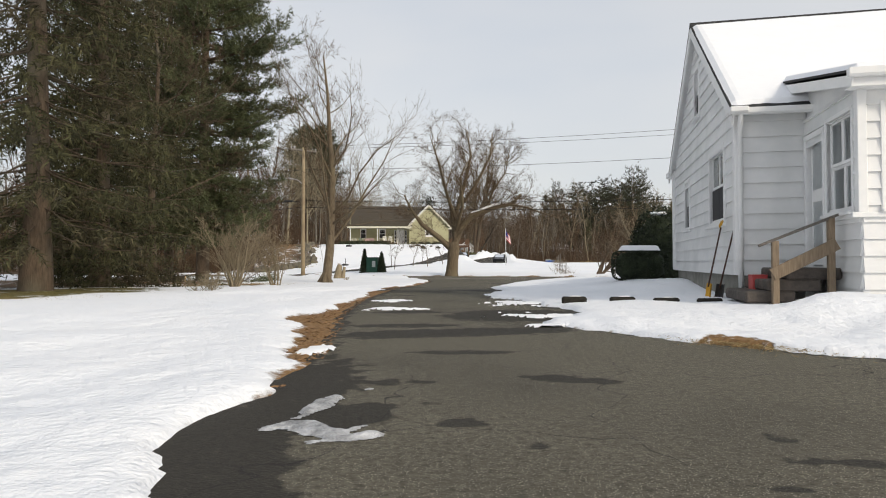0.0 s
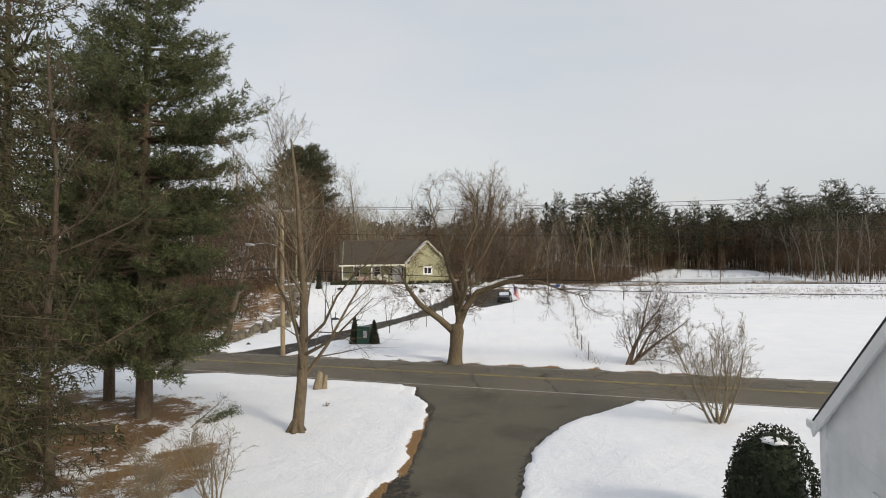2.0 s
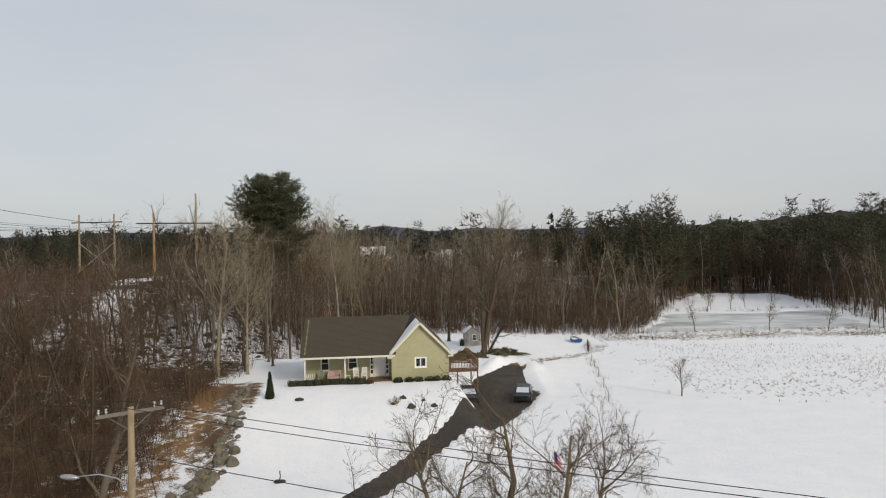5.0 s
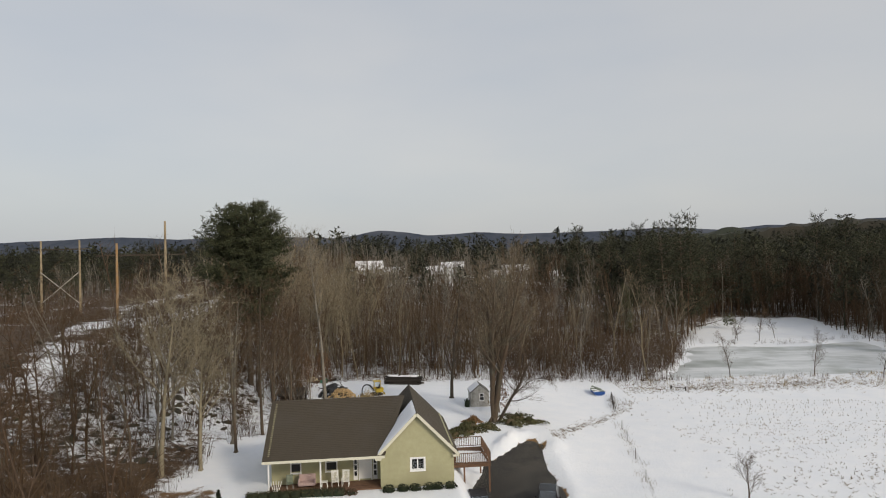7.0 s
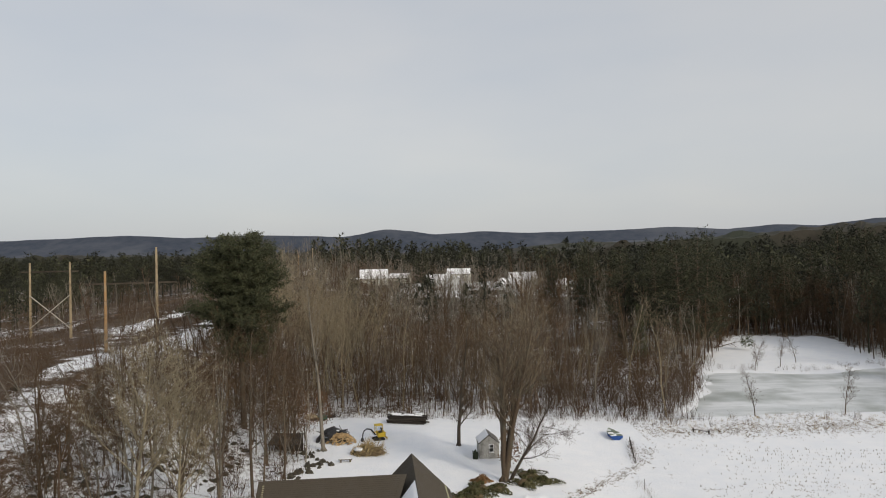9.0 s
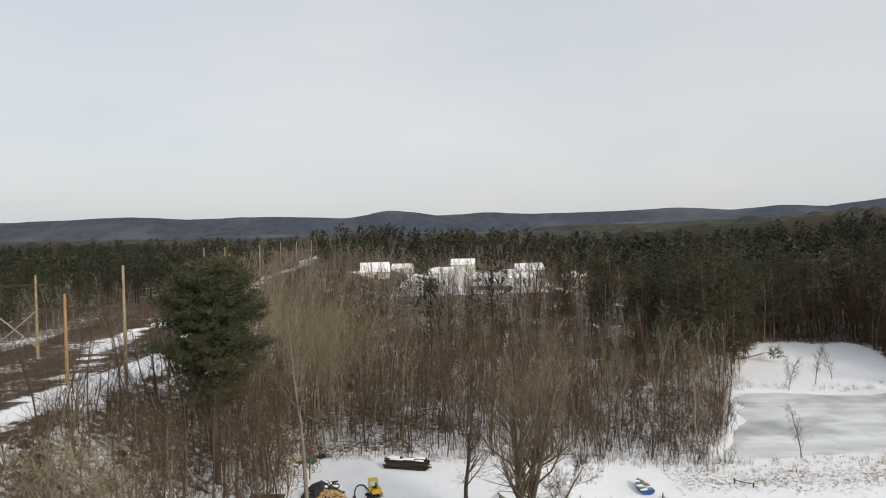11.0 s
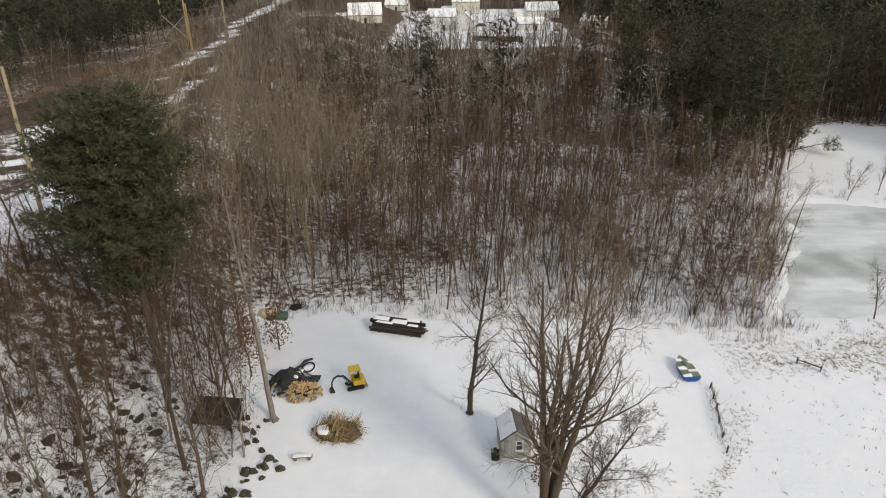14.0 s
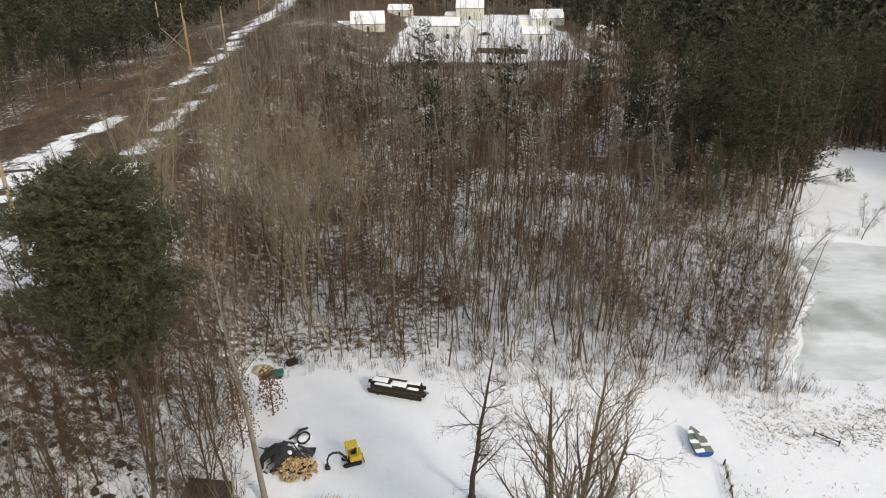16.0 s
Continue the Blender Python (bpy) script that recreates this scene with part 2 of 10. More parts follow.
def asphalt(name, c1, c2, dark, crack=0.55, width=0.0022, wet=False):
    """Aged asphalt: stone speckle, damp dark patches and hairline cracks."""
    m = surf(name, c1, c2, 26, 0.88, 0.35, 70, wear=dark, wscale=0.35)
    n, k = m.node_tree.nodes, m.node_tree.links
    bs = n["Principled BSDF"]
    col = bs.inputs["Base Color"].links[0].from_socket
    tc = n.new("ShaderNodeTexCoord")
    vo = n.new("ShaderNodeTexVoronoi")
    vo.feature = "DISTANCE_TO_EDGE"
    vo.inputs["Scale"].default_value = crack
    dn = n.new("ShaderNodeTexNoise")
    dn.inputs["Scale"].default_value = 1.3
    ad = n.new("ShaderNodeVectorMath")
    ad.operation = "ADD"
    k.new(tc.outputs["Object"], dn.inputs["Vector"])
    k.new(tc.outputs["Object"], ad.inputs[0])
    k.new(dn.outputs["Color"], ad.inputs[1])
    k.new(ad.outputs[0], vo.inputs["Vector"])
    lt = n.new("ShaderNodeMath")
    lt.operation = "LESS_THAN"
    lt.inputs[1].default_value = width
    k.new(vo.outputs["Distance"], lt.inputs[0])
    mx = n.new("ShaderNodeMix")
    mx.data_type = "RGBA"
    mx.inputs["B"].default_value = (0.028, 0.026, 0.022, 1)
    k.new(lt.outputs[0], mx.inputs["Factor"])
    k.new(col, mx.inputs["A"])
    # pale aggregate specks
    sp = n.new("ShaderNodeTexVoronoi")
    sp.inputs["Scale"].default_value = 95
    k.new(tc.outputs["Object"], sp.inputs["Vector"])
    l2 = n.new("ShaderNodeMath")
    l2.operation = "LESS_THAN"
    l2.inputs[1].default_value = 0.22
    k.new(sp.outputs["Distance"], l2.inputs[0])
    m2 = n.new("ShaderNodeMix")
    m2.data_type = "RGBA"
    m2.inputs["B"].default_value = (0.36, 0.33, 0.27, 1)
    k.new(l2.outputs[0], m2.inputs["Factor"])
    k.new(mx.outputs["Result"], m2.inputs["A"])
    out = m2.outputs["Result"]
    if wet:
        at = n.new("ShaderNodeAttribute")
        at.attribute_name = "wet"
        wn_ = n.new("ShaderNodeTexNoise")
        wn_.inputs["Scale"].default_value, wn_.inputs["Detail"].default_value = 7.0, 6.0
        k.new(tc.outputs["Object"], wn_.inputs["Vector"])
        su = n.new("ShaderNodeMath")
        su.operation = "ADD"
        k.new(at.outputs["Fac"], su.inputs[0])
        k.new(wn_.outputs["Fac"], su.inputs[1])
        mr = n.new("ShaderNodeMapRange")
        mr.interpolation_type = "SMOOTHSTEP"
        mr.inputs["From Min"].default_value, mr.inputs["From Max"].default_value = 0.92, 1.08
        mr.inputs["To Max"].default_value = 0.82
        k.new(su.outputs[0], mr.inputs["Value"])
        m3 = n.new("ShaderNodeMix")
        m3.data_type = "RGBA"
        m3.inputs["B"].default_value = (0.017, 0.0155, 0.0135, 1)
        k.new(mr.outputs[0], m3.inputs["Factor"])
        k.new(out, m3.inputs["A"])
        out = m3.outputs["Result"]
    k.new(out, bs.inputs["Base Color"])
    return m


M_DRIVE = asphalt("aged_driveway_asphalt", (0.042, 0.038, 0.028), (0.150, 0.137, 0.102), (0.058, 0.053, 0.040), wet=True)
M_ROAD = asphalt("worn_road_asphalt", (0.095, 0.083, 0.064), (0.145, 0.128, 0.100), (0.088, 0.077, 0.060), 0.17, 0.0065)
M_DRIVE2 = asphalt("dark_new_asphalt", (0.020, 0.019, 0.017), (0.042, 0.039, 0.035), (0.055, 0.050, 0.042))
M_PUDDLE = surf("wet_dark_asphalt", (0.020, 0.018, 0.015), (0.036, 0.033, 0.027), 30, 0.8, 0.2, 60, spec=0.15)
M_DARKPANE = surf("dark_window_pane", (0.012, 0.014, 0.017), (0.022, 0.024, 0.028), 2, 0.12, 0.0, spec=0.5)
M_ICE = surf("dirty_melting_ice", (0.16, 0.165, 0.17), (0.52, 0.53, 0.55), 14, 0.4, 0.6, wear=(0.62, 0.63, 0.65), wscale=6)
M_YLINE = surf("worn_yellow_road_paint", (0.30, 0.23, 0.06), (0.42, 0.33, 0.11), 8, 0.85, 0.1, wear=(0.16, 0.14, 0.1), wscale=2.0)
M_WLINE = surf("worn_white_road_paint", (0.34, 0.33, 0.30), (0.48, 0.47, 0.44), 8, 0.85, 0.1, wear=(0.16, 0.15, 0.13), wscale=2.0)


def ground_material():
    """Snow over leaf litter and dead grass; the sheet's own layers say where the snow lies, noise makes its edge ragged."""
    m = bpy.data.materials.new("snowy_ground")
    m.use_nodes = True
    n, k = m.node_tree.nodes, m.node_tree.links
    bs = n["Principled BSDF"]
    bs.inputs["Roughness"].default_value, bs.inputs["Specular IOR Level"].default_value = 0.8, 0.25
    tc = n.new("ShaderNodeTexCoord")

    def nz(scale, detail=5.0):
        q = n.new("ShaderNodeTexNoise")
        q.inputs["Scale"].default_value, q.inputs["Detail"].default_value, q.inputs["Roughness"].default_value = scale, detail, 0.65
        k.new(tc.outputs["Object"], q.inputs["Vector"])
        return q.outputs["Fac"]

    def mth(op, a, b):
        q = n.new("ShaderNodeMath")
        q.operation = op
        for i, v in enumerate((a, b)):
            if isinstance(v, float):
                q.inputs[i].default_value = v
            else:
                k.new(v, q.inputs[i])
        return q.outputs[0]

    def att(name):
        q = n.new("ShaderNodeAttribute")
        q.attribute_name = name
        return q.outputs["Fac"]

    def ramp(fac, stops):
        q = n.new("ShaderNodeValToRGB")
        while len(q.color_ramp.elements) < len(stops):
            q.color_ramp.elements.new(0.5)
        for e, (p, c) in zip(q.color_ramp.elements, stops):
            e.position, e.color = p, rgba(c)
        k.new(fac, q.inputs["Fac"])
        return q.outputs[0]

    def mix(f, a, b):
        q = n.new("ShaderNodeMix")
        q.data_type = "RGBA"
        k.new(f, q.inputs["Factor"])
        k.new(a, q.inputs["A"])
        k.new(b, q.inputs["B"])
        return q.outputs["Result"]

    fine, mid = nz(9.0), nz(1.1)
    rag = mth("ADD", mth("MULTIPLY", mth("SUBTRACT", fine, 0.5), 0.55), mth("MULTIPLY", mth("SUBTRACT", mid, 0.5), 0.75))
    cover = mth("ADD", att("snow"), rag)
    mr = n.new("ShaderNodeMapRange")
    mr.interpolation_type = "SMOOTHSTEP"
    mr.inputs["From Min"].default_value, mr.inputs["From Max"].default_value = 0.42, 0.56
    k.new(cover, mr.inputs["Value"])
    litter = ramp(nz(13.0), [(0.25, (0.085, 0.048, 0.022)), (0.5, (0.22, 0.125, 0.052)), (0.75, (0.34, 0.21, 0.095))])
    grass = ramp(nz(7.0), [(0.3, (0.050, 0.044, 0.014)), (0.5, (0.13, 0.115, 0.035)), (0.7, (0.22, 0.17, 0.07))])
    brush = ramp(mth("ADD", mth("MULTIPLY", nz(0.25), 0.5), mth("MULTIPLY", nz(2.5), 0.5)), [(0.36, (0.026, 0.018, 0.012)), (0.5, (0.068, 0.045, 0.028)), (0.66, (0.155, 0.108, 0.066))])
    soil = mix(att("grass"), litter, grass)
    soil = mix(att("brush"), soil, brush)
    snow = ramp(nz(0.45), [(0.3, (0.80, 0.83, 0.875)), (0.7, (0.87, 0.885, 0.91))])
    k.new(mix(mr.outputs[0], soil, snow), bs.inputs["Base Color"])
    bp = n.new("ShaderNodeBump")
    bp.inputs["Strength"].default_value, bp.inputs["Distance"].default_value = 0.6, 0.13
    k.new(mth("ADD", mth("MULTIPLY", mr.outputs[0], 0.5), mth("ADD", mth("MULTIPLY", fine, 0.35), mth("MULTIPLY", nz(2.2), 1.1))), bp.inputs["Height"])
    k.new(bp.outputs[0], bs.inputs["Normal"])
    return m


M_GROUND = ground_material()
M_PONDICE = surf("grey_pond_ice", (0.50, 0.535, 0.54), (0.83, 0.85, 0.875), 0.16, 0.4, 0.05, stretch=(0.5, 1.6, 1), wear=(0.36, 0.39, 0.375), wscale=0.11)


# ---------------------------------------------------------------- mesh helpers
class MB:
    """A small mesh builder: vertices, faces, a material slot for each face."""

    def __init__(self):
        self.v, self.f, self.mi = [], [], []

    def face(self, pts, mi=0):
        i = len(self.v)
        self.v.extend(tuple(p) for p in pts)
        self.f.append(tuple(range(i, i + len(pts))))
        self.mi.append(mi)

    def box(self, c, s, rot=0.0, tilt=0.0, roll=0.0, ch=0.0, mi=0):
        """Box with centre c, size s, turned about z, then x, y; ch: chamfer."""
        m = pose(c[0], c[1], c[2], tilt, roll, rot)
        return self.boxm(m, s, ch, mi)

    def boxm(self, m, s, ch=0.0, mi=0):
        i = len(self.v)
        hx, hy, hz = s[0] / 2, s[1] / 2, s[2] / 2
        if ch <= 0:
            for x in (-hx, hx):
                for y in (-hy, hy):
                    for z in (-hz, hz):
                        self.v.append(tuple(m @ Vector((x, y, z))))
            for q in ((0, 1, 3, 2), (4, 6, 7, 5), (0, 4, 5, 1), (2, 3, 7, 6), (0, 2, 6, 4), (1, 5, 7, 3)):
                self.f.append(tuple(i + a for a in q))
                self.mi.append(mi)
            return self
        bm = bmesh.new()
        bmesh.ops.create_cube(bm, size=1.0)
        bmesh.ops.scale(bm, vec=s, verts=bm.verts)
        bmesh.ops.bevel(bm, geom=list(bm.edges), offset=ch, segments=1, affect="EDGES")
        self.join(bm, m, mi)
        bm.free()
        return self

    def join(self, bm, m=None, mi=0):
        i = len(self.v)
        bm.verts.index_update()
        for q in bm.verts:
            self.v.append(tuple(m @ q.co) if m else tuple(q.co))
        for q in bm.faces:
            self.f.append(tuple(i + a.index for a in q.verts))
            self.mi.append(mi)
        return self

    def tube(self, p0, p1, r0, r1=None, n=6, cap=True, mi=0):
        r1 = r0 if r1 is None else r1
        p0, p1 = Vector(p0), Vector(p1)
        d = (p1 - p0).normalized()
        a = d.orthogonal().normalized()
        b = d.cross(a)
        i = len(self.v)
        for p, r in ((p0, r0), (p1, r1)):
            for j in range(n):
                w = 2 * math.pi * j / n
                self.v.append(tuple(p + (a * math.cos(w) + b * math.sin(w)) * r))
        for j in range(n):
            self.f.append((i + j, i + (j + 1) % n, i + n + (j + 1) % n, i + n + j))
            self.mi.append(mi)
        if cap:
            self.f.append(tuple(i + j for j in reversed(range(n))))
            self.f.append(tuple(i + n + j for j in range(n)))
            self.mi += [mi, mi]
        return self

    def path(self, pts, radii, n=6, mi=0):
        """A bent tube through pts."""
        i0 = len(self.v)
        pts = [Vector(p) for p in pts]
        a = None
        for q, p in enumerate(pts):
            d = (pts[min(q + 1, len(pts) - 1)] - pts[max(q - 1, 0)]).normalized()
            a = d.orthogonal().normalized() if a is None else (a - d * a.dot(d)).normalized()
            b = d.cross(a)
            for j in range(n):
                w = 2 * math.pi * j / n
                self.v.append(tuple(p + (a * math.cos(w) + b * math.sin(w)) * radii[q]))
        for q in range(len(pts) - 1):
            for j in range(n):
                s = i0 + q * n
                self.f.append((s + j, s + (j + 1) % n, s + n + (j + 1) % n, s + n + j))
                self.mi.append(mi)
        self.f.append(tuple(i0 + (len(pts) - 1) * n + j for j in range(n)))
        self.mi.append(mi)
        return self

    def prism(self, poly, m, depth, mi=0):
        """A flat outline (x, z) swept along y by depth, laid by m."""
        i, k = len(self.v), len(poly)
        for y in (0, depth):
            for x, z in poly:
                self.v.append(tuple(m @ Vector((x, y, z))))
        self.f.append(tuple(range(i, i + k)))
        self.f.append(tuple(reversed(range(i + k, i + 2 * k))))
        for j in range(k):
            self.f.append((i + j, i + k + j, i + k + (j + 1) % k, i + (j + 1) % k))
        self.mi += [mi] * (k + 2)
        return self

    def mesh(self, name, mats, smooth=False):
        me = bpy.data.meshes.new(name)
        me.from_pydata(self.v, [], self.f)
        for m in mats if isinstance(mats, (list, tuple)) else [mats]:
            me.materials.append(m)
        me.polygons.foreach_set("material_index", self.mi)
        if smooth:
            me.polygons.foreach_set("use_smooth", [True] * len(me.polygons))
        me.update()
        return me


def part(name, mb, mats, parent=None, label="", smooth=False, at=None):
    """One mesh object, under a thing or a part, or on its own."""
    ob = new(name, mb if isinstance(mb, bpy.types.Mesh) else mb.mesh(name, mats, smooth))
    if parent is not None:
        ob.parent = parent
    if at is not None:
        ob.matrix_basis = at
    return tagged(ob, label)


def thing(name, label, category, at=None, group="", kind=""):
    """An Empty at a thing's base."""
    ob = new(name)
    ob.empty_display_size = 0.2
    if at is not None:
        ob.matrix_basis = at
    return tagged(ob, label, category, group, kind)


def S(a, b, x):
    """Smooth step from 0 at a to 1 at b; a may be the larger."""
    t = np.clip((np.asarray(x, float) - a) / (b - a), 0, 1)
    return t * t * (3 - 2 * t)


def vnoise(x, y, seed=0):
    """Smooth value noise in the plane, 0 to 1."""
    x, y = np.asarray(x, float), np.asarray(y, float)
    xi, yi = np.floor(x), np.floor(y)
    fx, fy = x - xi, y - yi
    fx, fy = fx * fx * (3 - 2 * fx), fy * fy * (3 - 2 * fy)

    def h(a, b):
        q = np.sin(a * 127.1 + b * 311.7 + seed * 74.7) * 43758.5453
        return q - np.floor(q)

    return (h(xi, yi) * (1 - fx) + h(xi + 1, yi) * fx) * (1 - fy) + (h(xi, yi + 1) * (1 - fx) + h(xi + 1, yi + 1) * fx) * fy


def fbm(x, y, scale, octaves=4, seed=0):
    """Layered noise, about -0.5 to 0.5; scale is the size of its largest lumps."""
    s, a, tot = 0.0, 1.0, 0.0
    for o in range(octaves):
        f = 2 ** o / scale
        s = s + a * (vnoise(np.asarray(x) * f, np.asarray(y) * f, seed + o) - 0.5)
        tot += a
        a *= 0.5
    return s / tot * 1.3


# ---------------------------------------------------------------- the lie of the land
def ground_z(x, y):
    x, y = np.asarray(x, float), np.asarray(y, float)
    base = -0.28 * S(9, 34, y + 0.41 * x) + 0.85 * S(52, 78, y + 0.41 * np.minimum(x, 0))
    knoll = 2.75 * S(3.6, 0.9, x + 0.1 * (y - 97)) * S(76, 94.5, y) * S(126, 112, y)
    yard = 1.55 * S(22, 6, x) * S(104, 119, y) * S(172, 132, y)
    hill = 11.0 * S(-19, -50, x) * S(84, 142, y) * (1 - 0.35 * S(-75, -120, x))
    rise = 9.5 * S(188, 300, y) * (1 - 0.75 * S(40, 100, x))
    roll = 0.25 * fbm(x, y, 22, 3, 5) * S(70, 110, y) + 1.3 * fbm(x, y, 40, 3, 9) * S(150, 190, y) * S(30, -10, x)
    bank = 0.34 * S(2.6, 6.4, x) * S(10.5, 19, y) * S(38, 27, y)
    right_hill = 14 * S(140, 420, x) * S(60, 260, y)
    far_rise = 8.0 * S(462, 620, y)
    return far_rise + base + np.maximum(knoll, yard) + hill + rise * (1 - hill / 26) + roll + right_hill + bank


def gz(x, y):
    return float(ground_z(x, y))


ROAD_SLOPE = -0.415                       # the road's line: y = ROAD_Y + ROAD_SLOPE x
ROAD_Y, ROAD_HALF = 46.6, 3.95
RC = 1 / math.sqrt(1 + ROAD_SLOPE ** 2)


def road_d(x, y):
    """Distance outside the road's edge; negative on the asphalt."""
    return np.abs(np.asarray(y) - ROAD_Y - ROAD_SLOPE * np.asarray(x)) * RC - ROAD_HALF


DRIVE_Y = [-14, 0, 2.1, 3, 3.5, 4, 5, 6, 7, 8, 9, 10.5, 11.5, 14, 17, 20, 24, 28, 31, 34, 38, 41]
DRIVE_L = [-1.4, -0.6, -0.88, -1.10, -1.06, -0.95, -0.92, -1.0, -1.1, -1.2, -1.35, -1.45, -1.5, -1.6, -1.6, -1.6, -1.55, -1.2, -1.0, -0.8, -0.6, -1.4]
DRIVE_R = [9.0, 8.5, 7.6, 7.2, 6.9, 6.5, 3.3, 2.5, 1.9, 1.25, 1.7, 2.0, 1.55, 1.5, 1.42, 1.45, 1.7, 2.2, 3.0, 4.5, 8.4, 10.5]
LANE = [(-16.0, 51.0), (-13.6, 57.0), (-11.0, 62.3), (-6.6, 70.5), (-1.4, 80.5), (2.2, 86.8), (5.6, 95.0), (6.6, 103.0), (6.9, 108.0), (9.3, 114.2)]
LANE_W = [3.0, 1.8, 1.35, 1.25, 1.3, 1.5, 2.4, 4.1, 3.8, 1.75]


def drive_d(x, y):
    x, y = np.asarray(x, float), np.asarray(y, float)
    lo, hi = np.interp(y, DRIVE_Y, DRIVE_L), np.interp(y, DRIVE_Y, DRIVE_R)
    return np.where(y > 44, 9.0, np.maximum(lo - x, x - hi))


def lane_d(x, y):
    x, y = np.asarray(x, float), np.asarray(y, float)
    best = np.full(np.broadcast(x, y).shape, 1e6)
    for (ax, ay), (bx, by), wa, wb in zip(LANE, LANE[1:], LANE_W, LANE_W[1:]):
        dx, dy = bx - ax, by - ay
        t = np.clip(((x - ax) * dx + (y - ay) * dy) / (dx * dx + dy * dy), 0, 1)
        best = np.minimum(best, np.hypot(x - ax - t * dx, y - ay - t * dy) - (wa + (wb - wa) * t))
    return best


SHORE_Y = [148, 157, 161, 171, 183, 192, 202, 230]
SHORE_X = [35.0, 37.5, 40.3, 46.3, 50.3, 53.5, 60.0, 77.0]          # the woods end at the pond's near shore and along its bank


EAST_Y = [138, 155, 191, 222, 243, 260]
EAST_X = [79.0, 83.0, 94.0, 102.0, 107.0, 112.0]                      # woods close the field and the pond on their far side


def pond_d(x, y):
    """Negative on the frozen pond."""
    x, y = np.asarray(x, float), np.asarray(y, float)
    side = np.maximum(np.interp(y, SHORE_Y, SHORE_X) - x, x - np.interp(y, EAST_Y, EAST_X))
    ends = np.maximum(154.2 + 1.2 * np.sin(x / 9.0) - y, y - 190.5 - 0.05 * (x - 65) - 2.0 * np.sin(x / 7.0))
    return np.maximum(side, ends) + 2.6 * fbm(x, y, 8, 3, 41)


TRAIL_A = [(-38, 108, 0.2), (-46, 122, 0.5), (-48.5, 137, 1.0), (-49, 147, 3.8), (-50, 162, 3.6), (-52.5, 196, 1.1), (-54.5, 212, 0.9), (-56, 236, 0.8), (-54.5, 250, 0.6)]
TRAIL_C = [(-72, 242, 0.9), (-64.5, 237, 0.8), (-62.4, 257.7, 0.9), (-65, 291, 1.2), (-74, 340, 1.8), (-82, 424, 2.6), (-102, 550, 4.0)]
TRAIL_B = [(-57, 164, 1.2), (-64.5, 183.5, 1.5), (-67.3, 195.6, 1.5), (-69.2, 212, 1.3), (-67, 224, 0.6)]


def trail_d(x, y):
    """Snowy tracks along the power lines; negative on them."""
    x, y = np.asarray(x, float), np.asarray(y, float)
    best = np.full(np.broadcast(x, y).shape, 1e6)
    for line in (TRAIL_A, TRAIL_B, TRAIL_C):
        for (ax, ay, wa), (bx, by, wb) in zip(line, line[1:]):
            dx, dy = bx - ax, by - ay
            t = np.clip(((x - ax) * dx + (y - ay) * dy) / (dx * dx + dy * dy), 0, 1)
            best = np.minimum(best, np.hypot(x - ax - t * dx, y - ay - t * dy) - (wa + (wb - wa) * t))
    return best + 3.0 * fbm(x, y, 8, 4, 44) + 2.4 * fbm(x, y, 2.6, 3, 47)


def corridor_m(x, y):
    """The cleared strip under the power lines, 0 to 1."""
    c = -66 - 0.14 * np.maximum(np.asarray(y) - 285, 0)
    half = 21 - 9 * S(215, 262, y)
    return S(3, -3, np.abs(x - c) - half + 6 * fbm(x, y, 18, 3, 45)) * S(88, 116, y)


def village_m(x, y):
    """Open snow round the houses beyond the woods, and the bank behind the pond."""
    n = 6 * fbm(x, y, 16, 3, 22)
    a = S(-40, -30, x + n) * S(48, 40, x + n) * S(310, 318, y + n) * S(470, 455, y)
    b = S(-2, 4, x - np.interp(y, SHORE_Y, SHORE_X) + 0.4 * n) * S(1, -3, x - np.interp(y, EAST_Y, EAST_X) + 0.4 * n) * S(236, 228, y - 0.15 * (x - 77) + n)
    return np.maximum(a, b)


def wood_m(x, y):
    """Where the bare woods stand, 0 to 1."""
    n = 9 * fbm(x, y, 26, 3, 21)
    mid = S(152, 159, y + n + 0.05 * x + 3.5 * S(5, 30, x)) * S(2.0, -1.5, x - np.interp(y, SHORE_Y, SHORE_X) + 0.3 * n) * (1 - village_m(x, y))
    left = S(-19, -23, x + 0.5 * n - 4.0 * S(110, 118, y) * S(142, 134, y)) * S(58, 64, y)
    far = S(205, 220, y + n) * (1 - village_m(x, y))
    east = S(-1.5, 2.0, x - np.interp(y, EAST_Y, EAST_X) + 0.4 * n) * S(136, 141, y + 0.5 * n) * S(190, 170, x)
    return np.maximum(np.maximum(mid, left), np.maximum(far, east)) * (1 - corridor_m(x, y))


def axis(stops):
    """Grid lines from (start, step) stops, growing outward."""
    out = []
    for (a, h), (b, _) in zip(stops, stops[1:]):
        out.extend(np.arange(a, b, h))
    return np.array(out + [stops[-1][0]])


WALKED = [[(14.5, 118.0), (17.5, 124.1), (20.7, 129.4), (23.4, 132.1), (31.2, 135.9), (43.4, 142.2), (58, 149)], [(23.4, 132.1), (25.0, 128.5), (25.6, 125)]]


